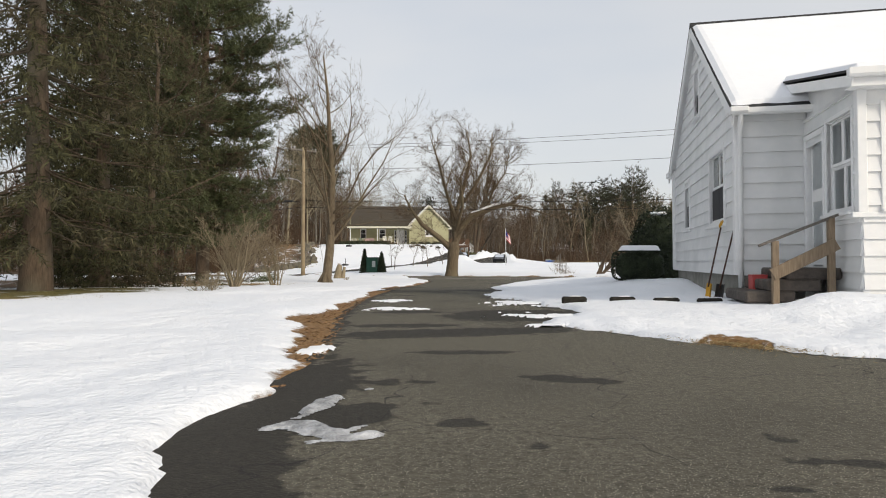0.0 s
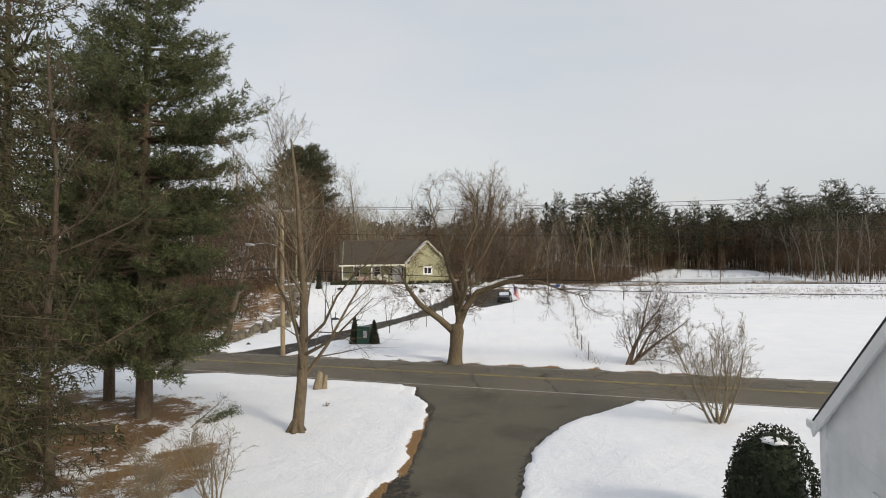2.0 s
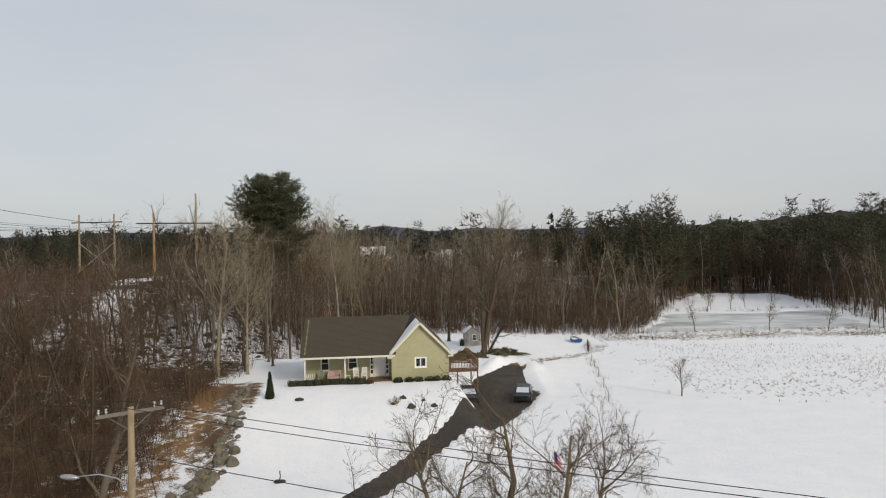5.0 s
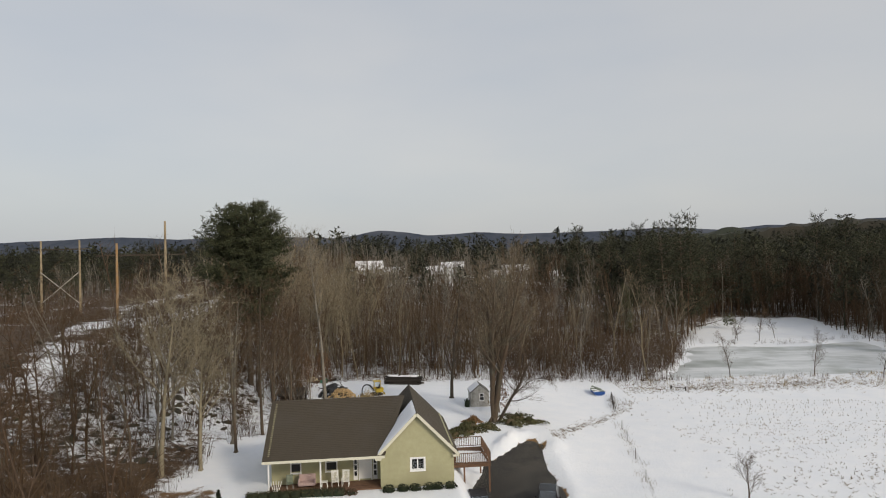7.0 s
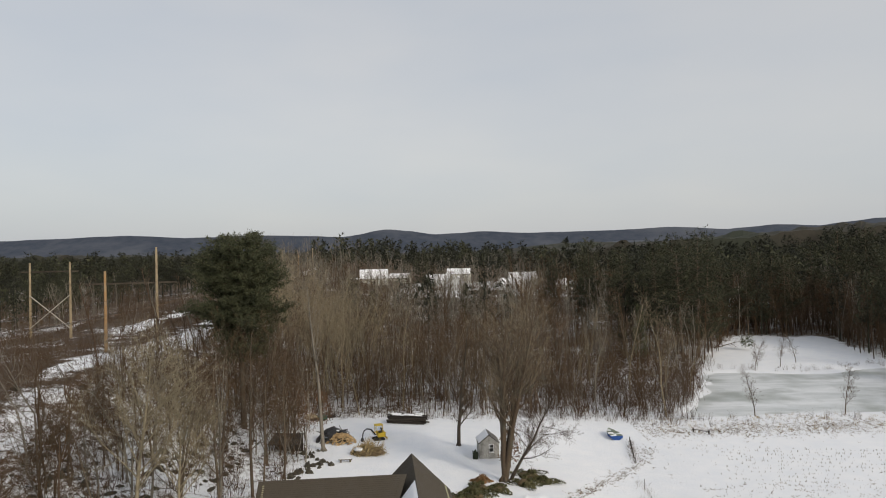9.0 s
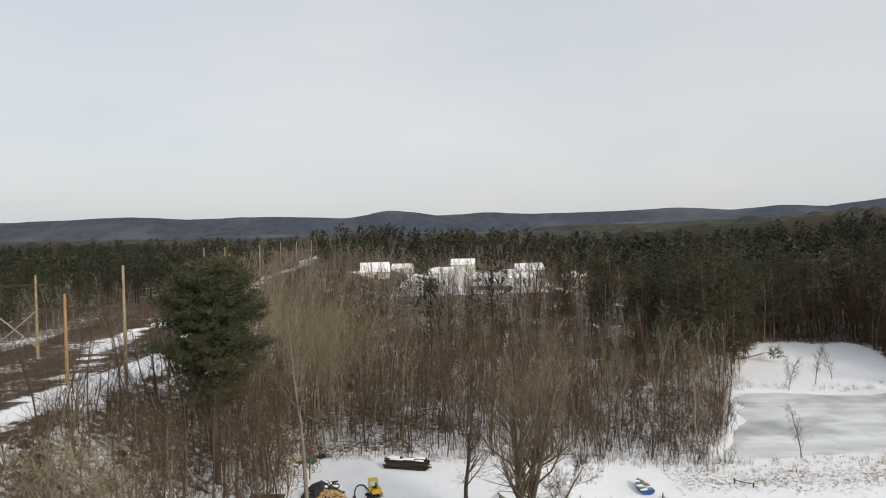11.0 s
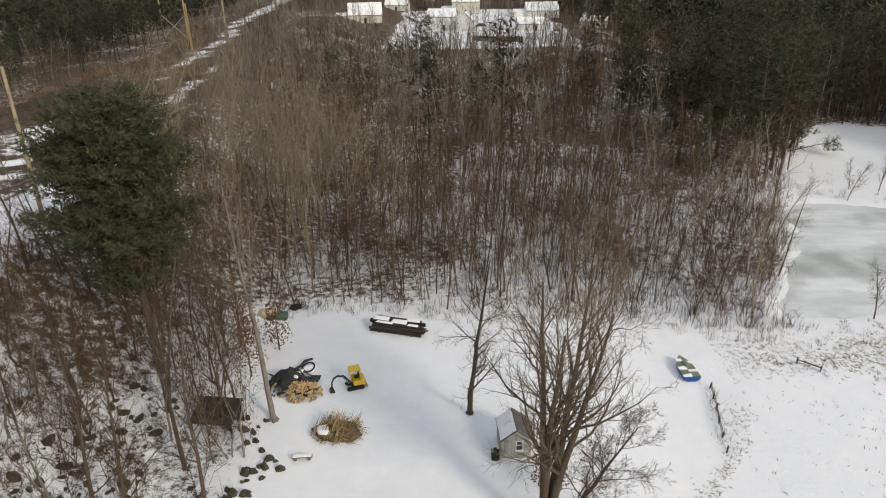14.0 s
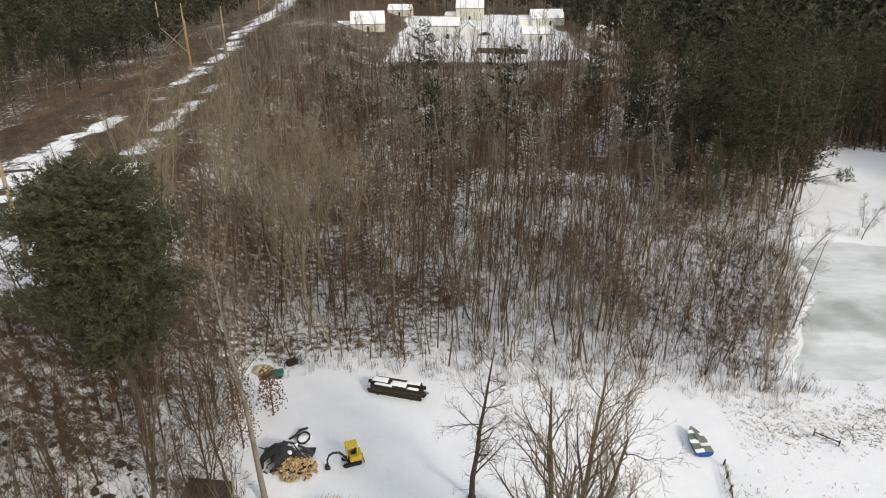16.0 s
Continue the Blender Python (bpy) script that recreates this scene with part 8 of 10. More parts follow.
def along(X, Y, pts):
    """Distance outside a chain of (x, y, half width)."""
    best = np.full(X.shape, 9.0)
    for (ax, ay, wa), (bx, by, wb) in zip(pts, pts[1:]):
        dx, dy = bx - ax, by - ay
        t = np.clip(((X - ax) * dx + (Y - ay) * dy) / (dx * dx + dy * dy), 0, 1)
        best = np.minimum(best, np.hypot(X - ax - t * dx, Y - ay - t * dy) - wa - (wb - wa) * t)
    return best


ICE = [[(-0.44, 3.97, 0.0), (-0.58, 3.76, 0.045), (-0.68, 3.46, 0.05), (-0.70, 3.25, 0.03)],
       [(-0.82, 3.02, 0.0), (-0.70, 3.12, 0.05), (-0.60, 3.05, 0.09), (-0.48, 2.93, 0.08), (-0.36, 3.08, 0.02)],
       [(-0.55, 2.80, 0.01), (-0.43, 2.86, 0.05), (-0.30, 2.92, 0.02)]]
crust("ice_crust", -1.0, -0.1, 2.6, 4.1, 0.013, lambda X, Y: np.minimum.reduce([along(X, Y, c) for c in ICE]) + 0.14 * fbm(X, Y, 0.16, 4, 31), 0.022, M_ICE, "melting grey crust of ice on the asphalt", "ice")
OLD = ((-1.15, 10.95, 0.6, 0.42), (-1.08, 5.72, 0.13, 0.3), (1.4, 12.4, 0.5, 0.8), (1.35, 9.3, 0.6, 0.4), (1.35, 16.0, 0.22, 1.6), (1.25, 7.78, 0.4, 0.16), (-1.1, 13.4, 0.3, 0.5))
crust("old_snow", -1.7, 1.9, 5.2, 17.5, 0.045, lambda X, Y: np.minimum.reduce([(np.hypot((X - a) / c, (Y - b) / d) - 0.8) * 0.3 for a, b, c, d in OLD]) + 0.75 * fbm(X, Y * 1.6, 0.42, 4, 32) - 0.01, 0.03, M_SNOW, "thin broken patches of old snow on the asphalt", "snow", "stuff")


def scatter_leaves():
    """Fallen leaves and grass on the bare verge, and crumbs of snow along the edges."""
    rng = random.Random(77)
    lf, gr = MB(), MB()
    for _ in range(5000):
        y = 4.0 + 35 * rng.random() ** 1.5
        x = float(np.interp(y, DRIVE_Y, DRIVE_L)) - rng.uniform(0.0, 0.5)
        if float(fbm(x, y, 0.9, 2, 5)) < -0.05:
            continue
        p = Vector((x, y, gz(x, y) + 0.012 + rng.uniform(0, 0.006)))
        s = rng.uniform(0.007, 0.017)
        d = rdir(rng, Vector((0, 0, 1)), 22)
        a = d.orthogonal() * s
        b = d.cross(a)
        i = len(lf.v)
        lf.v += [tuple(p - a), tuple(p + b * 0.6), tuple(p + a), tuple(p - b * 0.6)]
        lf.f.append((i, i + 1, i + 2, i + 3))
        lf.mi.append(0)
    tagged(part("fallen_leaves", lf, M_LEAFB), "brown fallen leaves along the drive", "leaves", kind="stuff")
    for _ in range(12000):
        q = rng.random()
        if q < 0.45:
            x, y = -9.4 + rng.gauss(0, 1.6), 16.6 + rng.gauss(0, 2.0)
        elif q < 0.7:
            x, y = -9.0 + rng.gauss(0, 1.2), 29 + rng.gauss(0, 2.0)
        elif q < 0.8:
            y = 5.9 + rng.gauss(0, 0.35)
            x = 2.62 - 0.3 * (y - 5.95) + rng.gauss(0, 0.17)
        else:
            y = rng.uniform(64, 96)
            x = -18.0 + 1.4 * math.sin((y - 65.5) / 7.5) + rng.gauss(0, 1.3)
        p = Vector((x, y, gz(x, y) + 0.03))
        k = 0.45 if y < 9 else (1.0 if y < 50 else 2.5)
        sliver(gr, p, rdir(rng, Vector((0, 0, 1)), 75 if y < 9 else 60), rng.uniform(0.06, 0.14) * k, 0.004 * max(k, 0.6), rng)
    tagged(part("dead_grass", gr, M_GRASS), "dead tan grass on bare ground", "grass", kind="stuff")
    M_TUSS = surf("brown_weed_stalks", (0.10, 0.068, 0.036), (0.23, 0.165, 0.09), 2, 0.95, 0.0, island=0.3)
    tu = MB()
    for _ in range(5200):
        if rng.random() < 0.55:
            x, y = rng.uniform(27, 84), 146 + rng.gauss(0, 2.4)
        elif rng.random() < 0.5:
            x, y = rng.uniform(27, 70), rng.uniform(98, 124)
        else:
            y = rng.uniform(113, 138)
            if rng.random() < 0.6:
                continue
            x = 14 + 0.55 * (y - 118) + 1.5 * math.sin(y / 5) + rng.gauss(0, 0.7)
        p = Vector((x, y, gz(x, y) + 0.05))
        for _ in range(3):
            sliver(tu, p, rdir(rng, Vector((0, 0, 1)), 60), rng.uniform(0.15, 0.5), 0.03, rng)
    tagged(part("field_tussocks", tu, M_TUSS), "dead weed tussocks in the snowy field", "weeds", kind="stuff")


scatter_leaves()


# ---------------------------------------------------------------- by the road
def cone_shrub(x, y, h, r, seed):
    t = thing("cone_evergreen", "narrow dark cone-shaped evergreen", "shrub", pose(x, y, gz(x, y)), "cone evergreens")
    core = MB()
    core.path([(0, 0, 0), (0, 0, h * 0.25), (0, 0, h * 0.6), (0.02, 0, h)], [r * 0.7, r * 0.8, r * 0.45, 0.02], 10)
    def fn(rng):
        f = rng.random() ** 1.3
        a = rng.uniform(0, 6.28)
        rr = r * (1 - f) ** 0.8 * rng.uniform(0.85, 1.1)
        return Vector((math.cos(a) * rr, math.sin(a) * rr, f * h)), Vector((math.cos(a), math.sin(a), 0.9)).normalized()
    leafy("leaves", core, 1500, seed, fn, 0.13, M_YEW, M_YEW, t)


cone_shrub(-7.15, 60.7, 2.2, 0.42, 1)
cone_shrub(-5.55, 60.2, 1.9, 0.40, 2)
cone_shrub(-15.6, 91.2, 2.4, 0.38, 3)
cab = thing("utility_cabinet", "dark green metal utility cabinet between evergreens", "cabinet", pose(-6.35, 60.5, gz(-6.35, 60.5), 0, 0, -12))
mb = MB()
mb.box((0, 0, 0.72), (1.05, 0.8, 1.35), ch=0.03)
part("body", mb, M_GREEN, cab)
mb = MB()
mb.box((0, 0, 1.42), (1.15, 0.9, 0.08), ch=0.02)
part("lid", mb, M_GREEN, cab)
mb = MB()
mb.box((0.18, -0.405, 0.85), (0.30, 0.012, 0.55))
part("plate", mb, M_METAL, cab, "pale notice plate")
mb = MB()
mb.box((0, 0, 0.04), (1.2, 0.95, 0.1), ch=0.01)
part("base", mb, M_CONCRETE, cab)

st = thing("split_stump", "splintered pale tree stump beside the road", "stump", pose(-6.7, 42.3, gz(-6.7, 42.3)))
mb = MB()
mb.path([(0, 0, -0.1), (0.02, 0, 0.3), (0.1, 0, 0.75), (0.14, 0, 0.95)], [0.32, 0.24, 0.19, 0.13], 9)
mb.path([(0.3, 0.05, -0.1), (0.36, 0.05, 0.35), (0.44, 0.05, 0.8)], [0.2, 0.13, 0.08], 7)
part("trunk", mb, M_BARKT, st)
mb = MB()
for i in range(9):
    mb.tube((0.08 + 0.05 * math.cos(i), 0.05 * math.sin(i * 2), 0.8), (0.1 + 0.08 * math.cos(i), 0.07 * math.sin(i * 2), 1.0 + 0.03 * (i % 4)), 0.03, 0.006, 4)
part("splinters", mb, M_FIREWOOD, st, "pale splintered wood")

fp = thing("flagpole", "white flagpole with a hanging striped flag", "flagpole", pose(6.6, 69.9, gz(6.6, 69.9)))
mb = MB()
mb.tube((0, 0, -0.1), (0, 0, 3.9), 0.03, 0.022, 8)
part("pole", mb, M_TRIM, fp, smooth=True)
mb = MB()
lump(mb, (0, 0, 3.94), (0.045, 0.045, 0.045), 1)
part("finial", mb, M_METAL, fp, smooth=True)
fl = MB()
for k in range(7):
    for j in range(5):
        def fpt(u, v):
            return (0.03 + 0.55 * u * (0.7 + 0.3 * v), 0.10 * math.sin(6 * u + 2 * v), 3.75 - 0.95 * v - 0.55 * u)
        u0, u1, v0, v1 = j / 5, (j + 1) / 5, k / 7, (k + 1) / 7
        fl.face([fpt(u0, v0), fpt(u1, v0), fpt(u1, v1), fpt(u0, v1)], 2 if (k < 4 and j < 2) else (k % 2))
part("flag", fl, [M_FLAGR, M_FLAGW, M_FLAGB], fp, "red, white and blue flag", True)

# boulder bank on the edge of the lawn
rng = random.Random(8)
rocks = []
for k in range(5):
    mb = MB()
    lump(mb, (0, 0, 0.15), (0.62, 0.5, 0.5), 10 + k)
    rocks.append(mb.mesh("boulder", M_ROCK, False))
darks = []
for k in range(5):
    mb = MB()
    lump(mb, (0, 0, 0.15), (0.62, 0.42, 0.62), 30 + k)
    darks.append(mb.mesh("garden_stone", M_ROCKD, False))
for k in range(170):
    t = k / 170
    y = 65.5 + 30 * t + rng.uniform(-0.5, 0.5)
    x = -18.0 + 1.4 * math.sin(t * 4) + rng.gauss(0, 0.6)
    s = rng.uniform(0.22, 0.85) * (1.15 - 0.35 * t)
    b = part("boulder", rocks[k % 5], None, at=pose(x, y, gz(x, y) - 0.06, rng.uniform(-20, 20), rng.uniform(-20, 20), rng.uniform(0, 360)) @ Matrix.Diagonal((s, s * rng.uniform(0.7, 1.1), s * rng.uniform(0.9, 1.6), 1)))
    tagged(b, "large grey boulder heaped on the bank" if s > 0.9 else "grey stone in the boulder bank", "boulder", "boulders of the bank")
rub = MB()
for x, y, a, b in scatter(-50, -24, 104, 137, 0.95, 83, lambda x, y, r: float(trail_d(x, y)) > 1.5 and r.random() < 0.7 * float(S(-0.2, 0.05, fbm(x, y, 9, 3, 84))) + 0.1):
    q = 0.16 + 0.50 * a ** 3
    lump(rub, (x, y, gz(x, y) + 0.05), (q * 1.2, q * (0.5 + 0.5 * b), q * (0.4 + 0.5 * b)), int(1000 * b), 1.0, 1)
tagged(part("rubble", rub, M_ROCKD), "dark rough rubble stones strewn over the snowy slope", "rocks", kind="stuff")
for k, (x, y) in enumerate(((-17.6, 120.6), (-17.1, 122.3), (-16.4, 124.2), (-15.7, 126.0), (-14.8, 127.6), (-13.6, 128.6), (-16.9, 125.4), (-15.9, 127.4), (-17.8, 123.8), (-16.5, 121.4), (-14.2, 129.5), (-15.2, 128.9), (-4.2, 88.9), (-2.6, 88.2), (-1.6, 89.6), (-3.4, 90.2), (-0.6, 88.4), (-19.9, 60.5), (-18.6, 62.0), (-15.9, 61.5))):
    s = rng.uniform(0.35, 0.75)
    tagged(part("garden_stone", darks[k % 5], None, at=pose(x, y, gz(x, y) - 0.03, 0, 0, 70 * k) @ Matrix.Scale(s, 4)), "grey stone edging the garden, flecked with snow", "stone", "garden stones")

edge_line = ((-16.9, 119.5), (-16.6, 123.8), (-15.1, 128.6), (-17.2, 135.0))
for k in range(34):
    u = 3 * (k + rng.random()) / 34
    (ax, ay), (bx, by) = edge_line[int(u)], edge_line[int(u) + 1]
    x, y = ax + (bx - ax) * (u % 1) + rng.gauss(-0.3, 0.6), ay + (by - ay) * (u % 1) + rng.gauss(0, 0.4)
    s = rng.uniform(0.25, 0.8)
    tagged(part("garden_stone", darks[k % 5], None, at=pose(x, y, gz(x, y) - 0.03, rng.uniform(-25, 25), rng.uniform(-25, 25), 70 * k) @ Matrix.Diagonal((s, s * 0.8, s * rng.uniform(0.8, 1.5), 1))), "dark rough stone on the yard's wooded edge", "stone", "garden stones")

for x, y, h in ((-12.8, 90.5, 0.35), (-11.2, 76.2, 0.85)):
    t = thing("lawn_ornament", "small black metal ornament standing in the snow", "ornament", pose(x, y, gz(x, y)), "lawn ornaments")
    mb = MB()
    lump(mb, (0, 0, 0.12), (0.38, 0.22, 0.16), 3)
    part("body", mb, M_BLACK, t, smooth=True)
    mb = MB()
    mb.path([(0, 0, 0.1), (0.05, 0, h * 0.6), (0.02, 0, h)], [0.05, 0.035, 0.05], 6)
    part("stem", mb, M_BLACK, t, smooth=True)

# wire fence along the field, weeds about its foot
fx = [(9.3, 50.5), (9.9, 55.5), (10.6, 60.5), (11.7, 66.5), (13.0, 74.0), (14.4, 82.0), (15.6, 90.0), (16.8, 97.5), (18.2, 105.0), (19.2, 111.5), (20.2, 118.0), (21.0, 123.0)]
F = thing("field_fence", "sagging wire fence on thin posts in the snow", "fence")
for x, y in fx:
    mb = MB()
    mb.tube((x, y, gz(x, y) - 0.2), (x + 0.04, y, gz(x, y) + 1.15), 0.035, 0.03, 6)
    part("post", mb, M_GREYWOOD, F)
for h in (0.4, 0.75, 1.05):
    mb = MB()
    mb.path([(x, y, gz(x, y) + h) for x, y in fx], [0.006] * len(fx), 3)
    part("wire", mb, M_WIRE, F)
wd = MB()
for x, y in fx:
    for _ in range(60):
        px, py = x + rng.gauss(0, 0.35), y + rng.uniform(-2.5, 2.5)
        sliver(wd, Vector((px, py, gz(px, py))), rdir(rng, Vector((0, 0, 1)), 35), rng.uniform(0.3, 0.9), 0.012, rng)
tagged(part("fence_weeds", wd, M_TWIGT), "dead weeds standing along the fence", "weeds", kind="stuff")


# ---------------------------------------------------------------- at the yellow house
YH = pose(-4.9, 96.9, 3.45, 0, 0, 5.5)


def round_shrub(x, y, z, r, h, seed, mat, label):
    t = thing("round_shrub", label, "shrub", YH @ pose(x, y, z), "shrubs before the house")
    core = MB()
    lump(core, (0, 0, h * 0.4), (r * 0.75, r * 0.75, h * 0.45), seed)
    leafy("leaves", core, 420, seed, dome_fn(r, r, h, 0.0, 0.6), 0.13, mat, M_YEW, t)


for k in range(9):
    round_shrub(-8.5 + 0.78 * k, -0.75 + 0.1 * (k % 2), -0.35, 0.48, 0.62, k, M_TWIGR if k % 3 else M_YEW, "low brown-green foundation shrub beside the porch")
for x in (0.6, 1.7, 2.6, 3.7, 4.4, 5.4):
    round_shrub(x, -0.7, -0.40, 0.5, 0.75, int(x * 10), M_YEW, "round dark green shrub below the gable")


def rocking_chair(x, y, rot):
    t = thing("rocking_chair", "white painted wooden rocking chair on the porch", "chair", YH @ pose(x, y, 0.06, 0, 0, rot), "rocking chairs on the porch")
    for sx in (-0.25, 0.25):
        mb = MB()
        mb.path([(sx, -0.42, 0.08), (sx, -0.1, 0.02), (sx, 0.25, 0.02), (sx, 0.55, 0.10)], [0.022] * 4, 6)
        part("rocker", mb, M_CHAIRW, t)
        for y0, h in ((-0.22, 0.62), (0.22, 1.1)):
            mb = MB()
            mb.box((sx, y0 + (0.06 if h > 1 else 0), h / 2 + 0.02), (0.045, 0.045, h), tilt=-8 if h > 1 else 0)
            part("leg", mb, M_CHAIRW, t)
        mb = MB()
        mb.box((sx, 0, 0.63), (0.07, 0.5, 0.03))
        part("armrest", mb, M_CHAIRW, t)
    mb = MB()
    mb.box((0, 0, 0.42), (0.52, 0.5, 0.04), ch=0.01)
    part("seat", mb, M_CHAIRW, t)
    for k in range(5):
        mb = MB()
        mb.box((-0.2 + 0.1 * k, 0.31, 0.78), (0.06, 0.02, 0.68), tilt=-8)
        part("back_slat", mb, M_CHAIRW, t)
    mb = MB()
    mb.box((0, 0.36, 1.13), (0.56, 0.03, 0.09), tilt=-8)
    part("back_rail", mb, M_CHAIRW, t)


rocking_chair(-3.55, 0.75, 5)
rocking_chair(-2.75, 0.75, -6)
t = thing("side_table", "small white porch table", "table", YH @ pose(-4.35, 0.55, 0.06))
mb = MB()
mb.box((0, 0, 0.5), (0.5, 0.5, 0.04), ch=0.01)
part("tabletop", mb, M_CHAIRW, t)
for a in (-1, 1):
    for b in (-1, 1):
        mb = MB()
        mb.box((0.2 * a, 0.2 * b, 0.25), (0.04, 0.04, 0.48), tilt=8 * b, roll=-8 * a)
        part("leg", mb, M_CHAIRW, t)
t = thing("porch_loveseat", "faded pink cushioned loveseat on the porch", "sofa", YH @ pose(-5.75, 1.05, 0.06))
for c, s, nm in (((0, 0, 0.28), (1.3, 0.65, 0.26), "seat"), ((0, 0.32, 0.62), (1.3, 0.16, 0.62), "backrest"), ((-0.62, 0, 0.42), (0.12, 0.65, 0.5), "armrest"), ((0.62, 0, 0.42), (0.12, 0.65, 0.5), "armrest")):
    mb = MB()
    mb.box(c, s, ch=0.05)
    part(nm, mb, M_PINK, t)
t = thing("porch_chair", "grey folding chair on the porch", "chair", YH @ pose(-7.05, 0.9, 0.06, 0, 0, 12))
for c, s, ti, nm in (((0, 0, 0.42), (0.5, 0.46, 0.03), 6, "seat"), ((0, 0.26, 0.72), (0.5, 0.03, 0.55), -14, "backrest")):
    mb = MB()
    mb.box(c, s, tilt=ti, ch=0.01)
    part(nm, mb, M_TARPG, t)
for sx in (-0.23, 0.23):
    for ti in (-22, 22):
        mb = MB()
        mb.box((sx, 0, 0.22), (0.03, 0.03, 0.5), tilt=ti)
        part("leg", mb, M_METAL, t)
t = thing("log_rack_sled", "white slatted sled leaning by the porch post", "sled", YH @ pose(-8.0, 0.2, 0.06))
for k in range(5):
    mb = MB()
    mb.box((-0.3 + 0.15 * k, 0, 0.42), (0.05, 0.03, 0.9), roll=(k - 2) * 9)
    part("slat", mb, M_CHAIRW, t)


def car(x, y, z, rot, label):
    C = thing("parked_car", label, "car", pose(x, y, z, 0, 0, rot), "cars on the lane")
    side = [(-2.2, 0.35), (-2.2, 0.78), (-1.45, 0.93), (-0.75, 1.42), (0.85, 1.46), (1.75, 0.98), (2.18, 0.85), (2.2, 0.35)]
    mb = MB()
    n = len(side)
    for yy, k in ((-0.86, 1.0), (0.86, 1.0)):
        mb.v += [(px, yy * (0.80 if pz > 1.0 else 1.0), pz) for px, pz in side]
    mb.f += [tuple(range(n)), tuple(reversed(range(n, 2 * n)))] + [(i, n + i, n + (i + 1) % n, (i + 1) % n) for i in range(n)]
    mb.mi += [0] * (n + 2)
    part("body", mb, M_CAR, C)
    for nm, a, b in (("windscreen", (-1.40, 0.97), (-0.80, 1.39)), ("rear_window", (0.92, 1.43), (1.68, 1.03))):
        g = MB()
        slab(g, (a[0], -0.66, a[1] + 0.02), (a[0], 0.66, a[1] + 0.02), (b[0], 0.62, b[1] + 0.02), (b[0], -0.62, b[1] + 0.02), 0.012)
        part(nm, g, M_GLASS, C)
    for s in (-1, 1):
        g = MB()
        g.face([(-1.25, s * 0.80, 1.0), (1.5, s * 0.80, 1.02), (0.8, s * 0.715, 1.40), (-0.75, s * 0.715, 1.36)])
        part("side_window", g, M_GLASS, C)
        for px in (-1.35, 1.35):
            w = MB()
            w.tube((px, s * 0.70, 0.32), (px, s * 0.89, 0.32), 0.32, 0.32, 18)
            ty = part("wheel", w, M_RUBBER, C)
            r = MB()
            r.tube((px, s * 0.89, 0.32), (px, s * 0.90, 0.32), 0.19, 0.17, 12)
            part("rim", r, M_METAL, ty)
        h = MB()
        h.box((-2.2, s * 0.62, 0.70), (0.05, 0.36, 0.13), ch=0.02)
        part("headlight", h, M_GLASS, C)
        h = MB()
        h.box((2.2, s * 0.66, 0.78), (0.04, 0.3, 0.14), ch=0.01)
        part("tail_light", h, M_RED, C)
        h = MB()
        h.box((-0.9, s * 0.98, 1.0), (0.12, 0.16, 0.12), ch=0.02)
        part("mirror", h, M_CAR, C)


car(2.75, 98.6, gz(2.9, 98.4) + 0.02, 94, "black car parked beside the house wall")
car(8.6, 100.2, gz(8.6, 100.2) + 0.02, 80, "dark car parked at the lane's edge")

